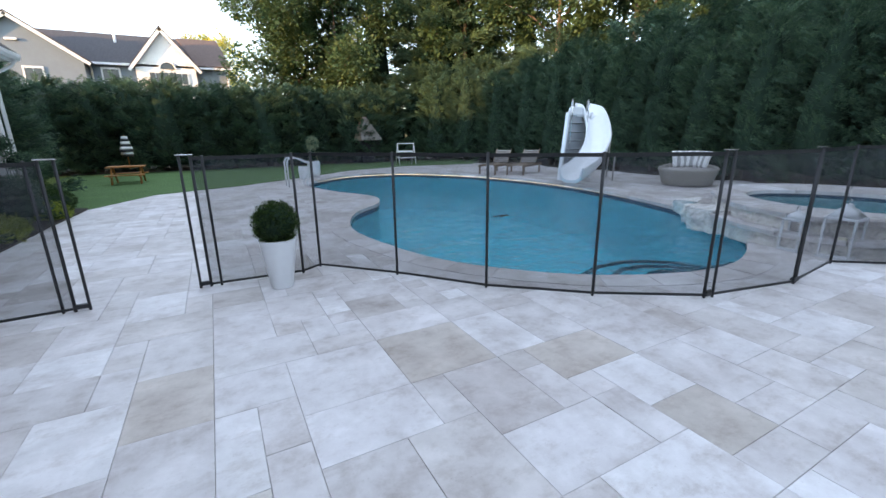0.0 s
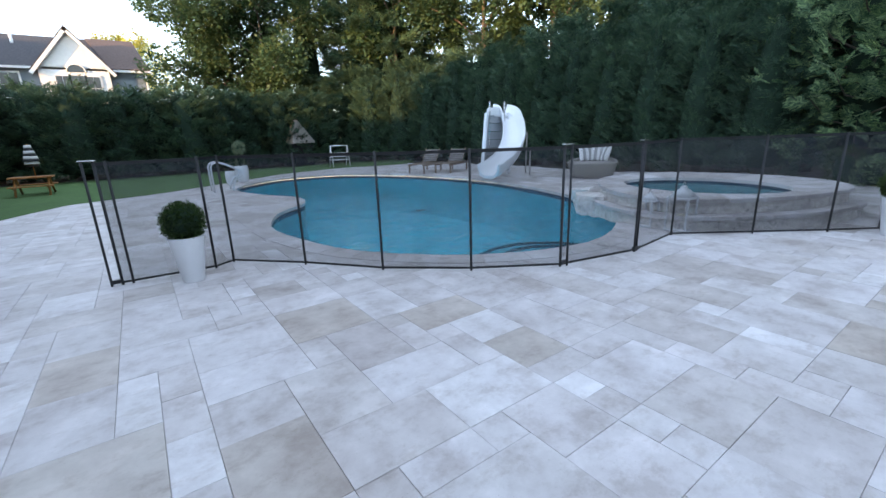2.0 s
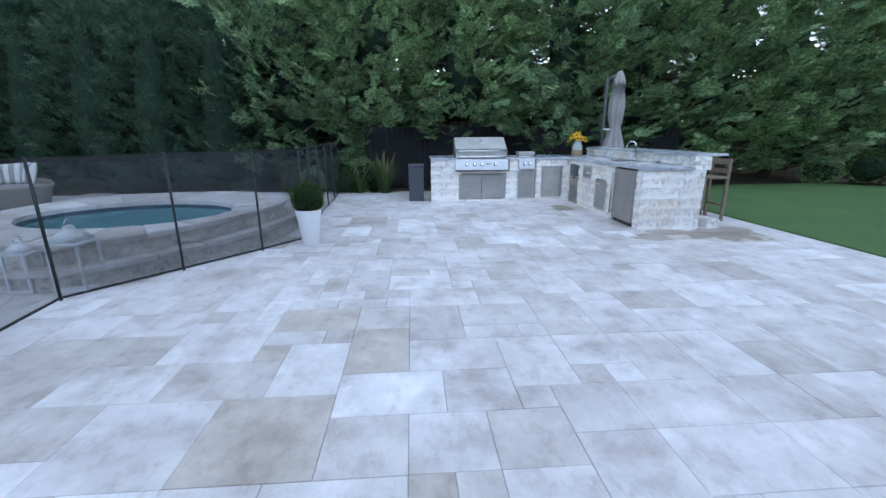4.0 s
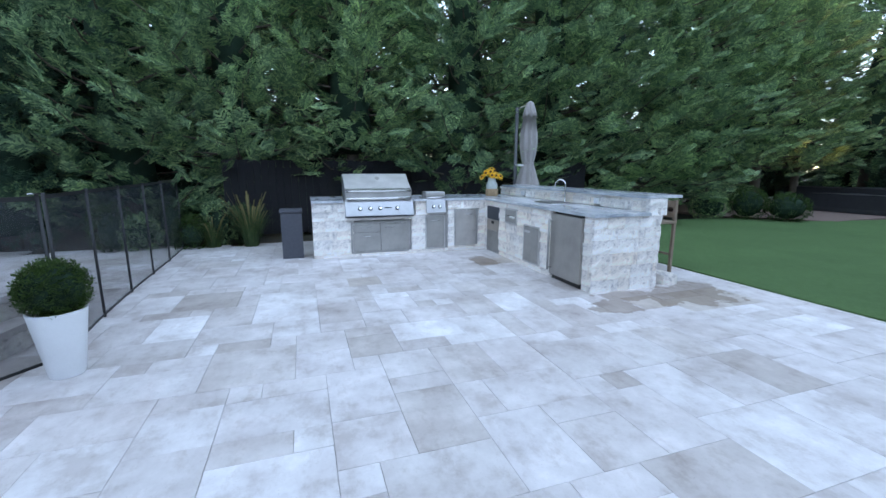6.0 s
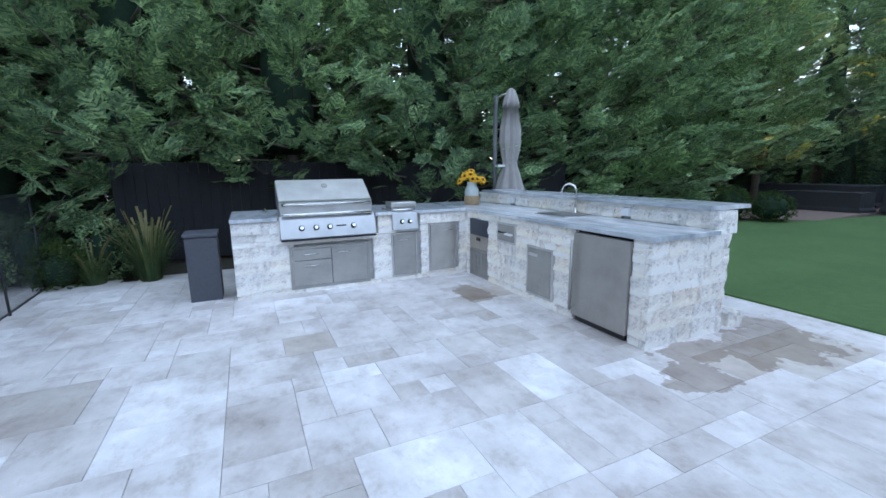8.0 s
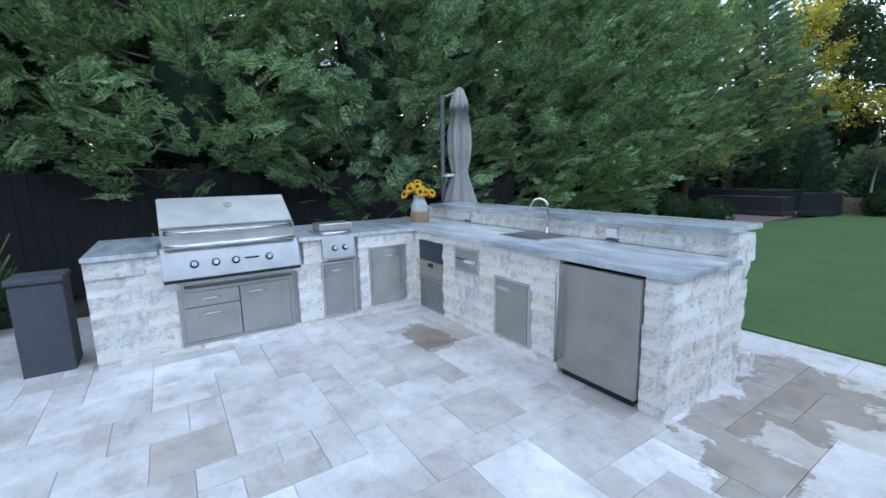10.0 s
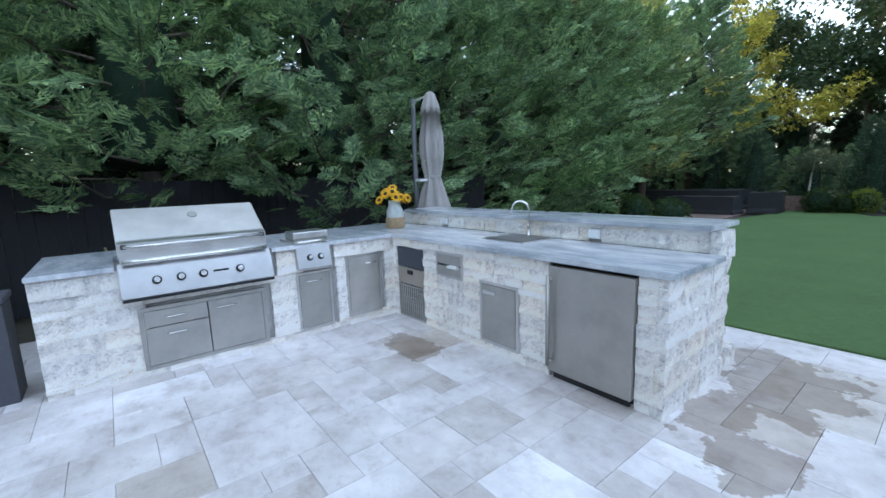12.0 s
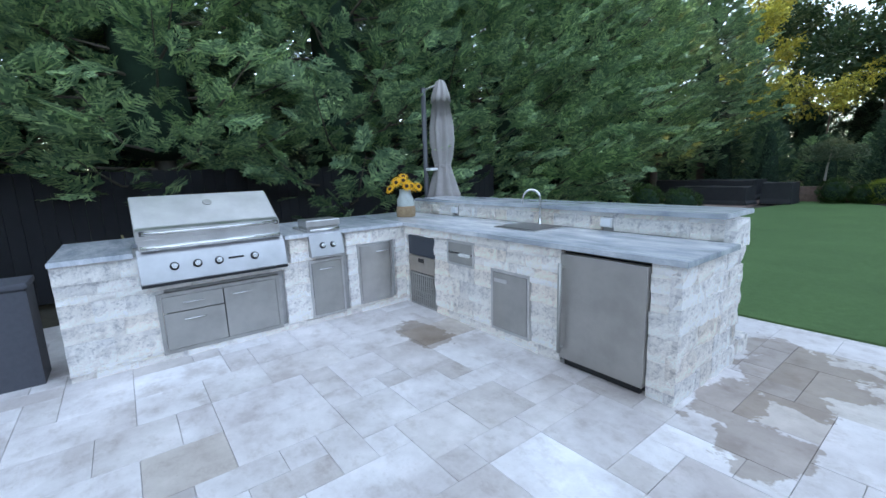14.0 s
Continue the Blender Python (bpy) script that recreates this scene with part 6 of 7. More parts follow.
# lanterns inside the fence
def lantern(name, x, y, w_, h_, label):
    ob = thing(name, (x, y, 0.0), label, "lantern", "white lanterns by the spa")
    part("base", bx(-w_ / 2, w_ / 2, -w_ / 2, w_ / 2, 0.0, 0.035, bev=0.006), WHITE, ob)
    for a in (-1, 1):
        for b in (-1, 1):
            part("corner_post", bx(a * w_ * 0.44 - 0.011, a * w_ * 0.44 + 0.011, b * w_ * 0.44 - 0.011, b * w_ * 0.44 + 0.011, 0.035, h_), WHITE, ob)
    part("top_plate", bx(-w_ / 2, w_ / 2, -w_ / 2, w_ / 2, h_, h_ + 0.025, bev=0.006), WHITE, ob)
    bm = lathe(bmesh.new(), [(w_ * 0.62, 0), (w_ * 0.30, w_ * 0.30), (w_ * 0.16, w_ * 0.36), (w_ * 0.16, w_ * 0.45), (w_ * 0.05, w_ * 0.5)], 4, (0, 0, h_ + 0.025))
    bmesh.ops.rotate(bm, verts=bm.verts, cent=(0, 0, 0), matrix=Matrix.Rotation(radians(45), 3, "Z"))
    part("roof_cap", bm, WHITE, ob)
    bm = bmesh.new()
    tube(bm, [(0.04 * math.cos(radians(a)), 0, h_ + w_ * 0.62 + 0.04 * math.sin(radians(a))) for a in range(0, 361, 30)], 0.005, 6, False)
    part("ring", bm, CHROME, ob)
    part("candle", lathe(bmesh.new(), [(w_ * 0.18, 0.035), (w_ * 0.18, h_ * 0.5), (w_ * 0.15, h_ * 0.52)], 18), m_plain("ivory_wax", (0.72, 0.66, 0.52), 0.5), ob, "ivory pillar candle")
    return ob


lantern("lantern", 5.78, 1.30, 0.30, 0.44, "large white lantern with an ivory candle beside the spa step")
lantern("lantern", 5.72, 1.72, 0.21, 0.36, "smaller white lantern with an ivory candle beside the spa step")

# ---------------------------------------------------------------- pool slide
sl = thing("pool_slide", (9.8, 9.0, 0), "white moulded pool slide with grey ladder treads and steel handrails", "pool slide")
PTH = [Vector(p) - Vector((9.8, 9.0, 0)) for p in ((10.10, 9.45, 1.98), (10.10, 9.1, 1.88), (10.0, 8.80, 1.60), (9.75, 8.43, 1.24), (9.34, 8.05, 0.88), (8.78, 7.78, 0.52), (8.15, 7.58, 0.30), (7.80, 7.46, 0.24))]
fine = []
for i in range(len(PTH) - 1):
    p0, p1, p2, p3 = PTH[max(i - 1, 0)], PTH[i], PTH[i + 1], PTH[min(i + 2, len(PTH) - 1)]
    for s in range(5):
        t = s / 5
        fine.append(0.5 * (2 * p1 + (p2 - p0) * t + (2 * p0 - 5 * p1 + 4 * p2 - p3) * t * t + (3 * p1 - p0 - 3 * p2 + p3) * t ** 3))
fine.append(PTH[-1])
bm = bmesh.new()
PROFILE = [(-0.36, 0.20), (-0.33, 0.23), (-0.30, 0.19), (-0.25, 0.04), (-0.12, -0.02), (0.12, -0.02), (0.25, 0.04), (0.30, 0.19), (0.33, 0.23), (0.36, 0.20), (0.29, 0.0), (0.15, -0.08), (-0.15, -0.08), (-0.29, 0.0)]
rings = []
for i, p in enumerate(fine):
    d = (fine[min(i + 1, len(fine) - 1)] - fine[max(i - 1, 0)])
    d.z *= 0.5
    d.normalize()
    side = d.cross(Vector((0, 0, 1))).normalized()
    up = side.cross(d)
    k_ = 1.3
    rings.append([bm.verts.new(p + side * u * 0.98 + up * v * k_) for u, v in PROFILE])
for a, b in zip(rings, rings[1:]):
    for q in range(len(PROFILE)):
        bm.faces.new((a[q], b[q], b[(q + 1) % len(PROFILE)], a[(q + 1) % len(PROFILE)])).smooth = True
bm.faces.new(rings[0])
bm.faces.new(rings[-1][::-1])
bmesh.ops.recalc_face_normals(bm, faces=bm.faces[:])
part("chute", bm, WHITE, sl, "glossy white curved chute")
bm = bmesh.new()
slab(bm, [(-0.30, 0.05), (0.52, 0.05), (0.52, 0.55), (-0.30, 0.55)], 1.86, 1.92, 0.015)
part("platform", bm, WHITE, sl)
for xa, xt in ((-0.86, -0.64), (0.34, 0.28)):
    bm = bmesh.new()
    prof = [(xa - 0.03, 0), (xa + 0.03, 0), (xt + 0.035, 1.98), (xt - 0.03, 1.98)]
    a = [bm.verts.new((x, 0.0, z)) for x, z in prof]
    b = [bm.verts.new((x, 0.12, z)) for x, z in prof]
    bm.faces.new(a)
    bm.faces.new(b[::-1])
    for q in range(4):
        bm.faces.new((a[(q + 1) % 4], a[q], b[q], b[(q + 1) % 4]))
    part("ladder_rail", bm, WHITE, sl, "white moulded ladder side")
GREY = m_plain("grey_plastic", (0.36, 0.38, 0.40), 0.5, vary=0.08)
for i in range(7):
    z_ = 0.14 + i * 0.255
    f_ = z_ / 1.98
    xa, xb_ = -0.86 + 0.22 * f_ + 0.03, 0.34 - 0.06 * f_ - 0.03
    tr_ = part("tread", bx(xa, xb_, -0.01, 0.15, z_, z_ + 0.035, bev=0.006), GREY, sl, "grey ladder tread")
    part("riser", bx(xa, xb_, 0.10, 0.115, z_ + 0.035, z_ + 0.24), GREY, sl, "grey ladder back")
bm = slab(bmesh.new(), [(-0.64, 0.02), (-0.08, 0.02), (-0.08, 0.12), (-0.64, 0.12)], 1.90, 2.14)
for v in bm.verts:
    if v.co.z > 2 and v.co.x < -0.4:
        v.co.x += 0.06
bmesh.ops.bevel(bm, geom=bm.edges[:], offset=0.03, segments=3, affect="EDGES")
part("side_lobe", bm, WHITE, sl, "rounded white shoulder beside the chute")
for x_ in (-0.62, 0.02):
    part("handrail", tube(bmesh.new(), [(x_ - 0.02, -0.06, 0.9), (x_, -0.08, 2.0), (x_ + 0.02, -0.06, 2.28), (x_ + 0.08, 0.02, 2.34), (x_ + 0.15, 0.12, 2.30), (x_ + 0.17, 0.16, 1.96)], 0.014, 8), CHROME, sl, "steel handrail")
part("support_leg", tube(bmesh.new(), [(0.95, -0.15, 0.0), (0.78, -0.35, 1.35)], 0.022, 8), STEEL_DULL, sl)
part("support_leg", tube(bmesh.new(), [(0.35, -0.9, 0.0), (0.25, -1.0, 0.80)], 0.022, 8), STEEL_DULL, sl)
part("support_leg", tube(bmesh.new(), [(0.52, 0.6, 0.0), (0.50, 0.58, 1.9)], 0.022, 8), STEEL_DULL, sl)

# Unidentified dark blotch on the water, made of small flat blades.
fl = thing("floating_leaf_mat", (4.35, 5.72, -0.115), "dark blotch of small flat blades floating on the pool", "leaves")
bm = bmesh.new()
lr = random.Random(8)
for _ in range(60):
    a, q = lr.uniform(0, 6.28), lr.random() ** 0.5
    c = Vector((0.17 * q * math.cos(a), 0.07 * q * math.sin(a) + 0.02 * math.cos(5 * a), 0.012 + 0.02 * lr.random()))
    e = lr.uniform(0, 3.14)
    u = Vector((math.cos(e), math.sin(e), lr.uniform(-.2, .2))) * 0.03
    w_ = Vector((-u.y, u.x, 0)) * 0.6
    bm.faces.new([bm.verts.new(c + d) for d in (-u, w_, u, -w_)])
part("leaves", bm, BARK, fl)

# The same unidentified blotch of blades, at the same place.
fl = thing("floating_leaf_mat", (4.35, 5.72, -0.115), "dark blotch of small flat blades floating on the pool", "leaves")
bm = bmesh.new()
lr = random.Random(8)
for _ in range(60):
    a, q = lr.uniform(0, 6.28), lr.random() ** 0.5
    c = Vector((0.17 * q * math.cos(a), 0.07 * q * math.sin(a) + 0.02 * math.cos(5 * a), 0.012 + 0.02 * lr.random()))
    e = lr.uniform(0, 3.14)
    u = Vector((math.cos(e), math.sin(e), lr.uniform(-.2, .2))) * 0.03
    w_ = Vector((-u.y, u.x, 0)) * 0.6
    bm.faces.new([bm.verts.new(c + d) for d in (-u, w_, u, -w_)])
part("leaves", bm, BARK, fl)

# ---------------------------------------------------------------- daybed, loungers
db = thing("round_daybed", (10.80, 6.25, 0), "round grey wicker daybed with striped pillows", "daybed")
bm = lathe(bmesh.new(), [(0.54, 0.02), (0.60, 0.06), (0.68, 0.36), (0.72, 0.42), (0.70, 0.45), (0.65, 0.42), (0.60, 0.28)], 48)
for v in bm.verts:
    v.co.z += max(0.0, v.co.z - 0.2) * 0.45 * max(0.0, (v.co.x * 0.86 + v.co.y * 0.5) / 0.7)
part("wicker_base", bm, WICKER, db, "woven grey wicker bowl")
part("cushion", lathe(bmesh.new(), [(0.58, 0.30), (0.63, 0.33), (0.63, 0.40), (0.58, 0.44), (0.3, 0.455), (0.02, 0.455)], 40), CANVAS, db, "taupe round cushion")
PW, PG = m_plain("white_cotton", (0.78, 0.77, 0.75), 0.9, vary=0.05, scale=20), m_plain("grey_cotton", (0.36, 0.36, 0.36), 0.9, vary=0.08, scale=20)
for i, (a, mats) in enumerate(((12, (PW, PG)), (56, (PG, PW)), (98, (PW, PG)))):
    ob = thing("striped_pillow", (10.80 + 0.40 * math.cos(radians(a - 35)), 6.25 + 0.40 * math.sin(radians(a - 35)), 0.66), "plump grey and white striped pillow leaning in the daybed", "pillow", "pillows on the daybed", rz=a - 125)
    n = 5
    w_ = 0.44
    for s in range(n):
        bm = bmesh.new()
        cols = []
        for q in range(5):
            u = (s + q / 4) / n * 2 - 1
            col = []
            for sg, rg in ((-1, range(-5, 6)), (1, range(4, -5, -1))):
                for v in rg:
                    v = v / 5
                    y_ = sg * 0.085 * max(0.0, 1 - abs(u) ** 2.6) ** 0.5 * max(0.0, 1 - abs(v) ** 2.6) ** 0.5
                    col.append(bm.verts.new((u * w_ / 2, y_ + v * 0.07, v * w_ / 2)))
            cols.append(col)
        for a_, b_ in zip(cols, cols[1:]):
            for q in range(len(a_)):
                bm.faces.new((a_[q], b_[q], b_[(q + 1) % len(a_)], a_[(q + 1) % len(a_)])).smooth = True
        part("stripe", bm, mats[s % 2], ob)

m_slat = m_plain("pale_wood_slat", (0.26, 0.23, 0.21), 0.7, vary=0.2, scale=15)
lg = thing("sun_lounger", (9.0, 12.3, 0), "weathered wooden sun lounger with a raised pale slatted back", "sun lounger", "loungers by the pool", rz=30)
for y_ in (-0.3, 0.3):
    part("side_rail", bx(-1.0, 0.75, y_ - 0.02, y_ + 0.02, 0.27, 0.34, bev=0.005), TEAK, lg)
    for x_ in (-0.92, 0.55):
        part("leg", bx(x_ - 0.025, x_ + 0.025, y_ - 0.025, y_ + 0.025, 0.0, 0.29, bev=0.004), TEAK, lg)
for i in range(11):
    part("seat_slat", bx(-0.97 + i * 0.10, -0.90 + i * 0.10, -0.28, 0.28, 0.335, 0.352), TEAK, lg)
for i in range(6):
    bm = bx(-0.009, 0.009, -0.28, 0.28, 0.0, 0.06)
    bm.transform(pose(0.18 + i * 0.055, 0, 0.38 + i * 0.073, 0, 36, 0))
    part("back_slat", bm, m_slat, lg, "pale back slat")
for y_ in (-0.29, 0.29):
    part("back_post", tube(bmesh.new(), [(0.12, y_, 0.33), (0.52, y_, 0.84)], 0.016, 6), TEAK, lg)
copy_thing(lg, pose(9.72, 11.6, 0, 0, 0, 28))

# ---------------------------------------------------------------- far end of the pool
hr = thing("pool_handrail", (1.55, 12.0, 0), "white tubular pool handrail at the far steps", "handrail")
for y_ in (0.0, 0.5):
    part("rail", tube(bmesh.new(), [(0, y_, -0.02), (0, y_, 0.70), (0.05, y_, 0.79), (0.14, y_, 0.82), (0.30, y_, 0.80), (0.72, y_, 0.60), (0.80, y_, 0.50), (0.76, y_, 0.40), (0.60, y_, 0.33), (0.50, y_, 0.15), (0.50, y_, -0.02)], 0.024, 10), WHITE, hr)
for x_, y_, s in ((2.82, 14.35, 1.0), (2.38, 13.95, 0.75)):
    wp = thing("white_pot", (x_, y_ + 0.35, 0), "rounded white garden pot on the far patio edge", "pot", "white pots at the far pool end")
    part("pot", lathe(bmesh.new(), [(0.15 * s, 0), (0.20 * s, 0.1 * s), (0.22 * s, 0.40 * s), (0.20 * s, 0.55 * s), (0.18 * s, 0.56 * s), (0.17 * s, 0.48 * s)], 28), WHITE, wp)
    if s == 1.0:
        inner(wp, [(0, 0, 0.75, 0.10, 0.28)])
        leafy("shrub", [(0, 0, 0.75, 0.12, 0.35), (0.02, 0, 1.15, 0.17, 0.2)], 500, 0.07, m_leaf("pale_olive_leaf", (0.16, 0.20, 0.14), (0.22, 0.26, 0.19)), wp, 5, "pale grey-green shrub")
ws = thing("garden_swing_seat", (8.05, 18.7, 0), "small white-framed garden bench seat on the far lawn", "bench")
for x_ in (-0.43, 0.43):
    part("side_frame", tube(bmesh.new(), [(x_, -0.25, 0.0), (x_, -0.05, 1.0), (x_, 0.25, 0.0)], 0.022, 6), TRIM, ws)
part("top_bar", tube(bmesh.new(), [(-0.45, -0.05, 1.0), (0.45, -0.05, 1.0)], 0.022, 6), TRIM, ws)
for i in range(3):
    part("seat_slat", bx(-0.42, 0.42, -0.3 + i * 0.16, -0.18 + i * 0.16, 0.32, 0.345), TRIM, ws)
for z_ in (0.45, 0.58):
    part("back_slat", bx(-0.42, 0.42, 0.16, 0.18, z_, z_ + 0.08), TRIM, ws)
pt_ = thing("picnic_table", (-2.75, 16.3, 0), "small orange-stained wooden picnic table on the lawn", "table")
part("tabletop", bx(-0.50, 0.50, -0.3, 0.3, 0.52, 0.56, bev=0.006), WOOD, pt_)
for s in (-1, 1):
    part("bench_board", bx(-0.50, 0.50, s * 0.52 - 0.11, s * 0.52 + 0.11, 0.28, 0.31, bev=0.005), WOOD, pt_)
    for x_ in (-0.38, 0.38):
        part("leg", tube(bmesh.new(), [(x_, s * 0.5, 0.0), (x_, s * 0.12, 0.52)], 0.03, 6), WOOD, pt_)
for x_ in (-0.38, 0.38):
    part("crossbar", bx(x_ - 0.02, x_ + 0.02, -0.6, 0.6, 0.24, 0.28), WOOD, pt_)
sp_ = thing("small_striped_parasol", (-2.65, 16.3, 0.56), "small closed black and white striped parasol on the picnic table", "parasol")
part("pole", tube(bmesh.new(), [(0, 0, -0.1), (0, 0, 0.95)], 0.012, 6), WOOD, sp_)
for i in range(8):
    z_ = 0.28 + i * 0.08
    r_ = 0.20 - 0.13 * abs(i - 2) / 6
    part("band", lathe(bmesh.new(), [(r_, z_), (r_ * 0.9, z_ + 0.078)], 12), PW if i % 2 else BLACK, sp_, "")
# small shed roof and iron fence at the far corner
def roof_core():
    """The solid hip under the shingles."""
    bm = bmesh.new()
    lo = [bm.verts.new(q) for q in ((-0.60, -0.44, 1.15), (0.60, -0.44, 1.15), (0.60, 0.75, 1.15), (-0.60, 0.75, 1.15))]
    hi = [bm.verts.new(q) for q in ((-0.12, 0.25, 2.28), (0.12, 0.25, 2.28))]
    for f in ((lo[0], lo[1], hi[1], hi[0]), (lo[2], lo[3], hi[0], hi[1]), (lo[1], lo[2], hi[1]), (lo[3], lo[0], hi[0]), (lo[3], lo[2], lo[1], lo[0])):
        bm.faces.new(f)
    return bm


sh = thing("garden_shed", (7.0, 21.3, 0), "small timber shed with a pale shingled roof in the shrubs", "shed", rz=14)
part("wall", bx(-0.54, 0.54, -0.35, 0.7, -0.05, 1.20), DARKWOOD, sh)
for r_ in range(9):
    half = 0.62 - 0.055 * r_
    n_ = max(2, int(half * 2 / 0.22))
    for c_ in range(n_):
        bm = bx(0.004, 2 * half / n_ - 0.004, 0, 0.17, 0, 0.018)
        bm.transform(pose(-half + c_ * 2 * half / n_, -0.48 + r_ * 0.075, 1.16 + r_ * 0.128, 58))
        part("shingle", bm, m_slat, sh)
part("roof_back", roof_core(), TEAK, sh)

# ---------------------------------------------------------------- bed beside the house
sd_ = thing("standard_shrub", (-3.35, 6.75, 0.02), "small standard tree with a loose round crown", "shrub")
part("trunk", tube(bmesh.new(), [(0, 0, -0.05), (0.01, 0.01, 0.4), (0, 0, 0.85)], 0.018, 7), BARK, sd_)
leafy("crown", [(0, 0, 0.95, 0.24, 0.24), (0.06, 0.14, 0.88, 0.17, 0.17), (-0.06, -0.14, 0.9, 0.17, 0.17)], 1100, 0.055, m_leaf("dull_bronze_leaf", (0.045, 0.05, 0.035), (0.075, 0.075, 0.055), (0.15, 0.11, 0.09)), sd_, 12)
cp = thing("cloud_pruned_conifer", (-3.25, 8.6, 0.02), "dark cloud-pruned conifer with stacked pads", "shrub")
part("trunk", tube(bmesh.new(), [(0, 0, -0.05), (0.08, 0.05, 0.5), (-0.05, 0, 1.0), (0, 0, 1.3)], 0.03, 7), BARK, cp)
PADS = [(0, 0, 1.32, 0.24, 0.15), (0.25, 0.2, 1.05, 0.22, 0.13), (-0.2, -0.2, 0.98, 0.2, 0.12), (0.2, -0.25, 0.66, 0.28, 0.16), (-0.1, 0.3, 0.6, 0.3, 0.18), (0.1, 0.0, 0.3, 0.4, 0.2)]
for i, c in enumerate(PADS):
    inner(cp, [c])
    leafy("pad", [c], 400, 0.05, LEAF_DARK, cp, 13 + i)
for i, (x_, y_, r_) in enumerate(((-3.1, 7.35, 0.3), (-3.15, 7.9, 0.26), (-3.45, 7.5, 0.28), (-2.95, 9.3, 0.24))):
    lp = thing("lime_groundcover", (x_, y_, 0.02), "low lime-green spreading shrub in dark mulch", "shrub", "lime shrubs beside the house")
    inner(lp, [(0, 0, 0.06, r_, 0.10)])
    leafy("leaves", [(0, 0, 0.09, r_, 0.16)], 500, 0.075, LEAF_LIME, lp, 40 + i)
for i, (x_, y_, r_, h_) in enumerate(((-3.4, 9.6, 0.38, 0.55), (-3.1, 10.2, 0.3, 0.4), (-3.45, 8.0, 0.25, 0.3), (-3.5, 10.6, 0.35, 0.6))):
    lp = thing("dark_shrub", (x_, y_, 0.02), "rounded dark green shrub against the house wall", "shrub", "dark shrubs beside the house")
    inner(lp, [(0, 0, h_ * 0.5, r_, h_ * 0.5)])
    leafy("leaves", [(0, 0, h_ * 0.5, r_, h_ * 0.52)], 700, 0.06, LEAF_BOX, lp, 50 + i)
tl = thing("wire_trellis", (-3.70, 10.35, 0.02), "thin black wire trellis against the siding", "trellis")
for i in range(4):
    part("upright", tube(bmesh.new(), [(0, i * 0.14, 0), (0, i * 0.14, 1.45 - 0.12 * abs(i - 1.5))], 0.006, 5), BLACK, tl)
for z_ in (0.5, 0.9, 1.25):
    part("crossbar", tube(bmesh.new(), [(0, -0.03, z_), (0, 0.45, z_)], 0.006, 5), BLACK, tl)

# ---------------------------------------------------------------- grasses and low plants under the hedge
def grass_clump(name, at, h_, r_, n, mats, label, seed):
    rg = random.Random(seed)
    ob = thing(name, at, label, "ornamental grass")
    for nm, mat, hh, cnt in (("blades", mats[0], h_ * 0.75, n), ("plumes", mats[1], h_, n // 14)):
        V, F = [], []
        for _ in range(cnt):
            a, q = rg.uniform(0, 6.283), rg.random() ** 0.5 * 0.12
            d = Vector((math.cos(a), math.sin(a), 0))
            lean = r_ * rg.uniform(0.2, 1.1)
            z = hh * rg.uniform(0.6, 1.08)
            s = Vector((-d.y, d.x, 0)) * (0.006 if nm == "blades" else 0.010)
            b = len(V)
            for t_ in (0, 0.4, 0.75, 1.0):
                p = d * (q + lean * t_ ** 1.8) + Vector((0, 0, z * (t_ - 0.12 * t_ ** 3)))
                wd = s * (1 - 0.85 * t_ if nm == "blades" else (0.25 + 1.3 * t_))
                V += [tuple(p - wd), tuple(p + wd)]
            for k_ in range(3):
                F.append((b + 2 * k_, b + 2 * k_ + 1, b + 2 * k_ + 3, b + 2 * k_ + 2))
        me = bpy.data.meshes.new(nm)
        me.from_pydata(V, [], F)
        me.materials.append(mat)
        o2 = new(nm, me)
        o2.parent = ob
    return ob


G1 = m_leaf("grass_blade_green", (0.06, 0.11, 0.05), (0.10, 0.16, 0.07))
G2 = m_leaf("dry_plume", (0.20, 0.18, 0.09), (0.28, 0.24, 0.13))
grass_clump("fountain_grass", (12.35, -1.2, -0.03), 1.15, 0.42, 420, (G1, G2), "green ornamental grass clump with dry plumes", 1)
grass_clump("fountain_grass", (12.45, -0.55, -0.03), 0.75, 0.35, 300, (G1, G2), "small green ornamental grass clump", 2)
grass_clump("fountain_grass", (12.3, -2.9, -0.03), 1.12, 0.40, 300, (G1, G2), "ornamental grass behind the grill counter", 3)
for i in range(3, 9):
    x_, y_ = 12.6 + 0.25 * math.sin(i * 2.3), -2.3 + i * 0.42
    lp = thing("mixed_shrub", (x_ + 0.1, y_, -0.04), "loose green shrub at the foot of the hedge", "shrub", "shrubs at the hedge foot")
    h_ = 0.5 + 0.4 * abs(math.sin(i * 1.3))
    inner(lp, [(0, 0, h_ * 0.45, 0.24, h_ * 0.45)])
    leafy("leaves", [(0, 0, h_ * 0.5, 0.30, h_ * 0.5)], 420, 0.085, (LEAF_DEC, LEAF_CY, LEAF_BOX)[i % 3], lp, 70 + i)

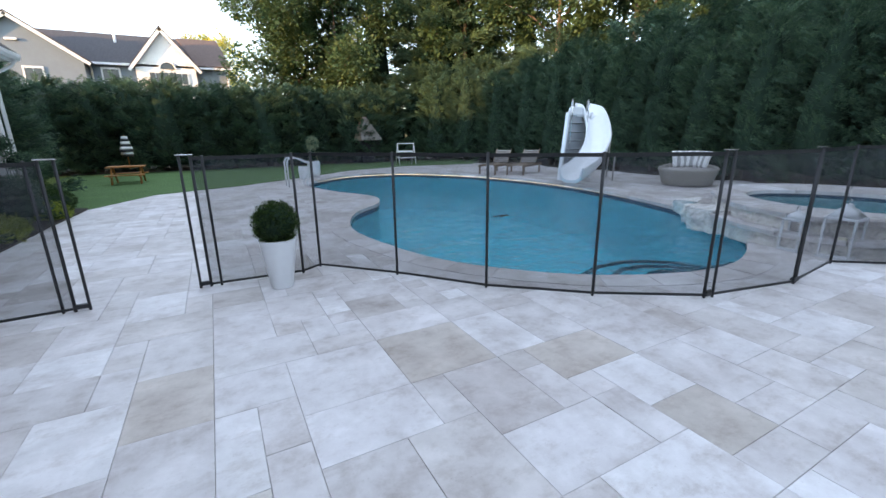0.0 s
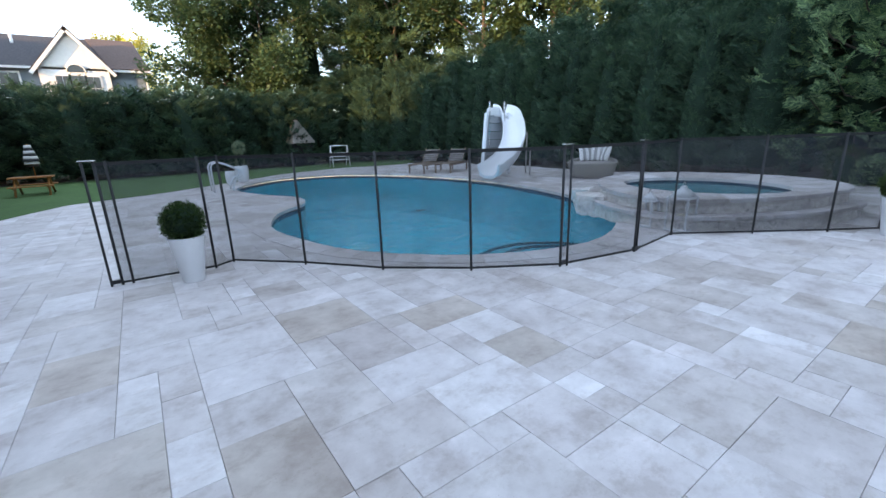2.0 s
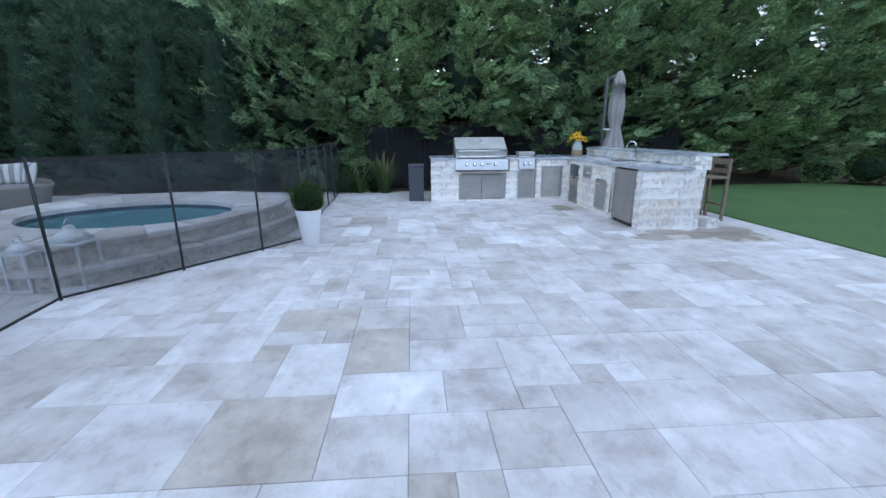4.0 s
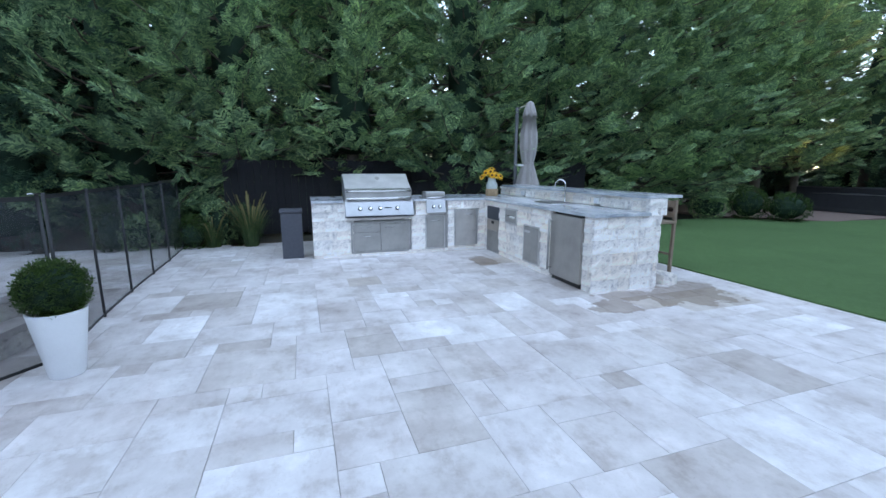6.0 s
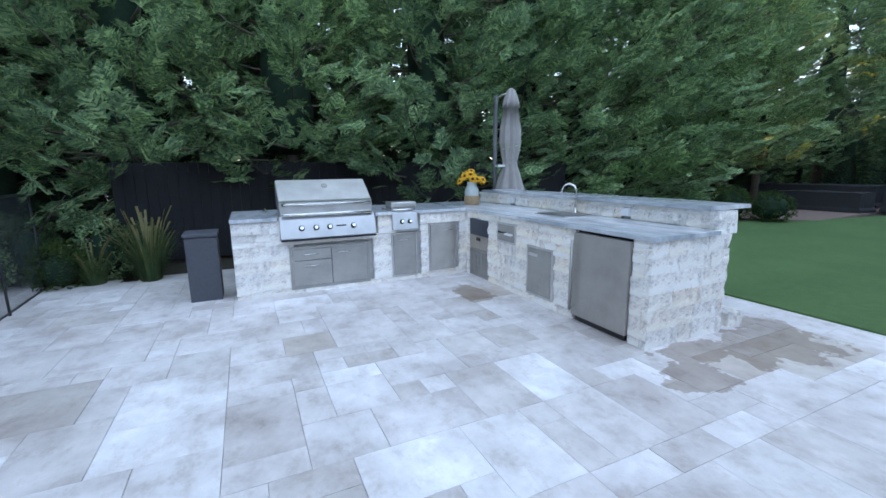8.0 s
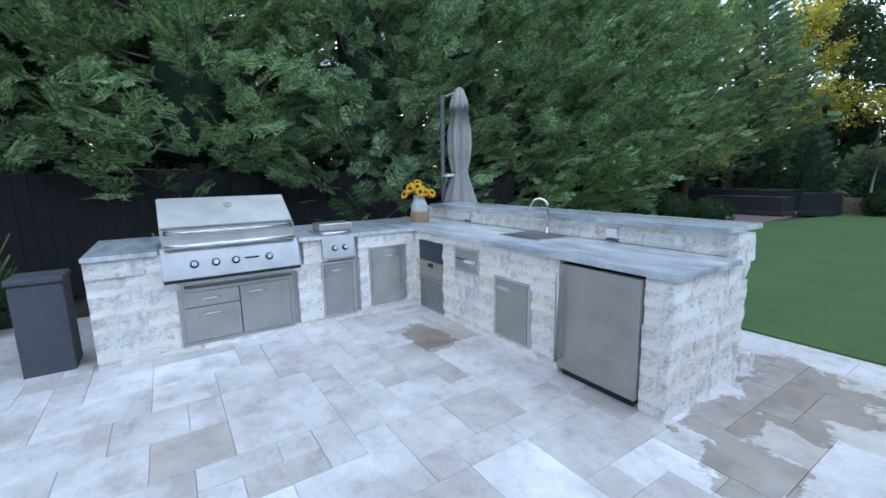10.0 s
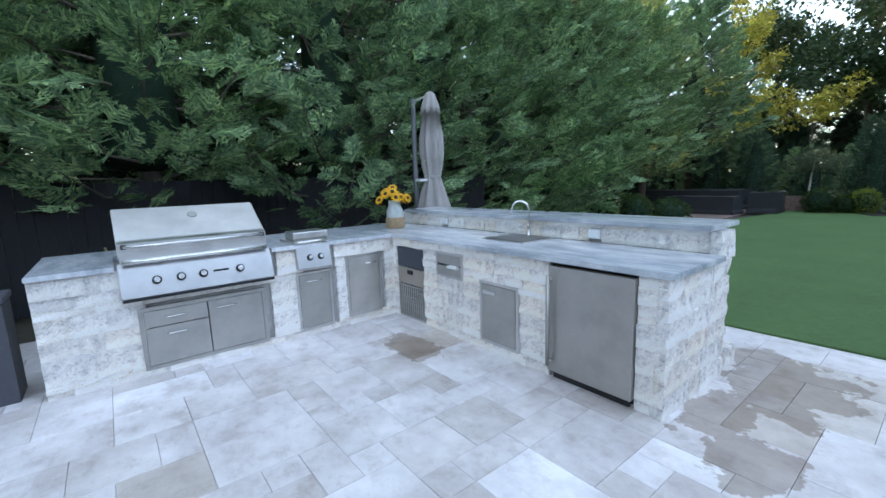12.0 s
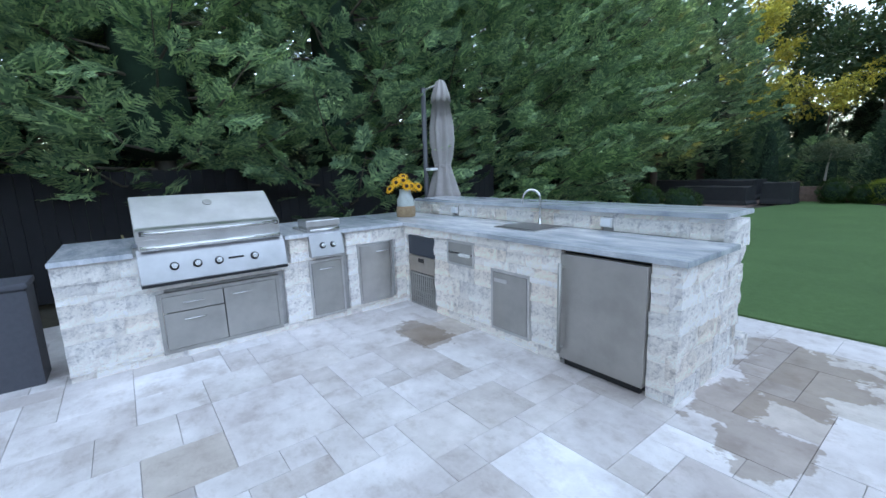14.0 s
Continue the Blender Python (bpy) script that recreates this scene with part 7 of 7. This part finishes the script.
# ---------------------------------------------------------------- far side of the south lawn
def covered(name, x0, x1, ya, yb, h_, label):
    ob = thing(name, ((x0 + x1) / 2, (ya + yb) / 2, 0.02), label, "covered furniture", "covered furniture on the terrace")
    bm = box(bmesh.new(), -(x1 - x0) / 2, (x1 - x0) / 2, -(yb - ya) / 2, (yb - ya) / 2, 0, h_)
    bmesh.ops.subdivide_edges(bm, edges=bm.edges[:], cuts=7, use_grid_fill=True)
    for v in bm.verts:
        n_ = noise.noise(Vector((v.co.x * 1.7 + x0, v.co.y * 1.7, v.co.z * 1.2)))
        k_ = 1 + 0.05 * n_ + (0.04 if v.co.z < 0.1 else 0)
        v.co.x *= k_
        v.co.y *= k_
        v.co.z += 0.05 * n_ if v.co.z > h_ * 0.6 else 0
    part("cover", bm, COVER, ob, smooth=False)


covered("covered_sofa", 11.7, 14.0, -20.3, -19.4, 0.62, "long sofa under a black fabric cover")
covered("covered_armchair", 10.75, 11.6, -21.4, -20.5, 0.72, "armchair under a black fabric cover")
covered("covered_table", 12.2, 16.5, -23.2, -21.6, 0.75, "long table under a dark fabric cover")
lw = thing("low_garden_wall", (10.3, -22.3, 0), "low reddish-brown garden wall beside the terrace", "wall")
DB = m_plain("red_brown_block", (0.20, 0.13, 0.11), 0.9, vary=0.3, scale=9, bump=0.5)
for r_ in range(4):
    for c_ in range(8):
        part("block", bx(-0.9 + c_ * 0.3 + (0.15 if r_ % 2 else 0), -0.61 + c_ * 0.3 + (0.15 if r_ % 2 else 0), -0.12, 0.12, r_ * 0.135, r_ * 0.135 + 0.13, bev=0.008), DB, lw)
lawn("south_bed", [(-12, -25.5), (11.2, -25.5), (11.0, -22.6), (9.4, -22.4), (8.5, -21.0), (-12, -21.0)], "dark mulch bed along the far side of the lawn", 0.03, MULCH)
for i, (x_, y_, r_, h_, mt) in enumerate([(9.9, -21.8, 0.45, 0.8, LEAF_BOX), (9.2, -21.9, 0.35, 0.55, LEAF_BOX), (8.8, -21.9, 0.35, 0.75, LEAF_LIME), (8.0, -21.9, 0.4, 0.5, LEAF_CY), (7.2, -22, 0.5, 0.6, LEAF_BOX), (6.2, -22, 0.45, 0.7, LEAF_CY), (5.2, -22, 0.5, 0.6, LEAF_BOX), (12.0, -15.2, 0.5, 0.75, LEAF_BOX), (12.7, -14.6, 0.45, 0.9, LEAF_BOX), (13.3, -13.8, 0.5, 0.7, LEAF_CY)]):
    lp = thing("rounded_shrub", (x_, y_, 0.0), "rounded garden shrub at the lawn's far edge", "shrub", "shrubs along the lawn")
    inner(lp, [(0, 0, h_ * 0.5, r_, h_ * 0.5)])
    leafy("leaves", [(0, 0, h_ * 0.5, r_, h_ * 0.52)], 600, 0.09, mt, lp, 90 + i)
ot = thing("small_ornamental_tree", (10.25, -22.0, 0), "small pale ornamental tree with a thin straight trunk", "tree")
part("trunk", tube(bmesh.new(), [(0.02, 0, -0.05), (0, 0, 0.6), (-0.03, 0, 1.2), (-0.10, 0, 1.75)], [0.05, 0.04, 0.03, 0.015], 7), m_plain("pale_bark", (0.35, 0.32, 0.28), 0.9, vary=0.2), ot, "pale trunk")
leafy("crown", [(-0.15, 0, 1.80, 0.50, 0.26), (-0.60, 0.1, 1.68, 0.38, 0.20), (0.35, 0, 1.66, 0.40, 0.20)], 900, 0.12, m_leaf("grey_green_leaf", (0.11, 0.15, 0.10), (0.16, 0.21, 0.14)), ot, 15)

# ---------------------------------------------------------------- patio: travertine pavers on a sand bed
NORTH = [(-2.62, 10.4), (-1.7, 12.3), (0.3, 13.2), (2.6, 14.95), (4.6, 16.7), (7.5, 17.6), (10.8, 16.9), (12.2, 16.0)]
PATIO = [(-9.0, -7.42), (12.0, -7.42), (12.4, -0.1), (12.6, 5.5)] + NORTH[::-1] + [(-2.66, 10.4), (-2.84, 6.36), (-2.84, 3.6), (-9.0, 3.6)]
patio = put("patio_bed", plate_with_hole(PATIO, HOLE, -0.009), SAND, label="sand joints under the pale travertine patio", kind="structure")
U = 0.2032
NX, NY = int(22.0 / U), int(25.4 / U)
OX, OY = 7.5 - 81 * U, -5.5 - 9 * U
grid = np.zeros((NX, NY), bool)
trng = random.Random(11)
KINDS = [(3, 2), (2, 3), (3, 3), (2, 2), (3, 2), (2, 2), (2, 1), (1, 2), (2, 3), (1, 1), (3, 2)]
tiles = []
for j in range(NY):
    for i in range(NX):
        if grid[i, j]:
            continue
        ks = KINDS[:]
        trng.shuffle(ks)
        for w_, h_ in ks + [(1, 1)]:
            if i + w_ <= NX and j + h_ <= NY and not grid[i:i + w_, j:j + h_].any():
                grid[i:i + w_, j:j + h_] = True
                tiles.append((OX + i * U, OY + j * U, w_ * U, h_ * U))
                break
RIM_OUT = offset(POOL, 0.12)
RIM_V = [Vector(p) for p in offset(POOL, 0.16)]
keep = []
for x, y, w_, h_ in tiles:
    cs = [(x, y), (x + w_, y), (x + w_, y + h_), (x, y + h_)]
    if not any(inside(a, b, PATIO) for a, b in cs) or all(inside(a, b, RIM_OUT) for a, b in cs):
        continue
    if XF + 0.1 < x + w_ / 2 < XB - 0.1 and YB < y + h_ / 2 < Y0 - 0.1:
        continue
    keep.append((x, y, w_, h_))
AIM = [Vector(p) for p in ((0.2, 1.2), (1.3, 0.2), (2.5, -0.8), (4.2, -2.0), (6.0, -3.0), (7.4, -3.8), (8.6, -4.2), (7.3, -5.6), (7.2, -6.6))]
keep.sort(key=lambda q: min((Vector((q[0] + q[2] / 2, q[1] + q[3] / 2)) - a).length for a in AIM))
TAN = [(-0.43, 1.86), (0.83, 1.54), (1.42, 1.33), (0.15, 3.06), (-0.6, 0.95), (-0.27, 0.91), (-1.18, 1.09), (0.27, 0.35), (1.86, 0.33), (4.98, -1.17), (4.31, -1.0), (3.69, -0.9),
       (3.2, -1.91), (3.96, -4.42), (4.5, -1.83), (3.35, -3.12), (9.15, -2.84), (9.83, -4.74), (7.38, -6.44), (7.49, -5.85), (7.01, -6.38)]
TAN += [(7.25, -5.9), (7.45, -6.5), (7.1, -6.9)]
shared = {}


def paver_mesh(w_, h_, drop, mat):
    key = (round(w_, 3), round(h_, 3), mat.name)
    if key not in shared:
        g = 0.0008
        bm = bmesh.new()
        lo = [bm.verts.new(p) for p in ((g, g, -0.03), (w_ - g, g, -0.03), (w_ - g, h_ - g, -0.03), (g, h_ - g, -0.03))]
        md = [bm.verts.new((v.co.x, v.co.y, -0.004)) for v in lo]
        e = 0.0015
        hi = [bm.verts.new(p) for p in ((g + e, g + e, 0), (w_ - g - e, g + e, 0), (w_ - g - e, h_ - g - e, 0), (g + e, h_ - g - e, 0))]
        bm.faces.new(hi)
        for a, b in ((lo, md), (md, hi)):
            for q in range(4):
                bm.faces.new((a[q], a[(q + 1) % 4], b[(q + 1) % 4], b[q]))
        me = bpy.data.meshes.new("paver")
        bm.to_mesh(me)
        bm.free()
        me.materials.append(mat)
        shared[key] = me
    return shared[key]


def cut_to_pool(bm, cx, cy):
    near = min(range(len(RIM_V)), key=lambda q: (RIM_V[q].x - cx) ** 2 + (RIM_V[q].y - cy) ** 2)
    a, b = RIM_V[near - 1], RIM_V[(near + 1) % len(RIM_V)]
    t = (b - a).normalized()
    no = Vector((-t.y, t.x, 0))
    bmesh.ops.bisect_plane(bm, geom=bm.verts[:] + bm.edges[:] + bm.faces[:], plane_co=(RIM_V[near].x, RIM_V[near].y, 0), plane_no=no, clear_outer=True)


near_count = 0
verts, faces = [], []
for x, y, w_, h_ in keep:
    cs = [(x, y), (x + w_, y), (x + w_, y + h_), (x, y + h_)]
    crosses = any(inside(a, b, RIM_OUT) for a, b in cs)
    dz = trng.uniform(-0.0015, 0.0015)
    if near_count < 298 and not crosses and y + h_ < 3.4 and y > -7.4 and x > -2.8:
        near_count += 1
        mat = TRAV
        if any(x < a < x + w_ and y < b < y + h_ for a, b in TAN):
            mat = TRAV_TAN
        ob = bpy.data.objects.new("paver", paver_mesh(w_, h_, 0, mat))
        scene.collection.objects.link(ob)
        ob.parent = patio
        ob.location = (x, y, dz)
        continue
    if crosses:
        tb = bmesh.new()
        box(tb, x + 0.0022, x + w_ - 0.0022, y + 0.0022, y + h_ - 0.0022, -0.03, dz)
        cut_to_pool(tb, x + w_ / 2, y + h_ / 2)
        base = len(verts)
        tb.verts.ensure_lookup_table()
        verts += [tuple(v.co) for v in tb.verts]
        faces += [tuple(base + v.index for v in f.verts) for f in tb.faces]
        tb.free()
        continue
    g, e, base = 0.0010, 0.002, len(verts)
    xa, xb_, ya, yb = x + g, x + w_ - g, max(y, -7.42) + g, y + h_ - g
    for q, z in ((0, -0.03), (0, dz - 0.004), (e, dz)):
        verts += [(xa + q, ya + q, z), (xb_ - q, ya + q, z), (xb_ - q, yb - q, z), (xa + q, yb - q, z)]
    faces.append((base + 8, base + 9, base + 10, base + 11))
    for s in (0, 4):
        for q in range(4):
            r_ = (q + 1) % 4
            faces.append((base + s + q, base + s + r_, base + s + 4 + r_, base + s + 4 + q))
me = bpy.data.meshes.new("paver_field")
me.from_pydata(verts, [], faces)
me.materials.append(TRAV_J)
pf = new("paver_field", me)
pf.parent = patio
tagged(pf, kind="stuff")
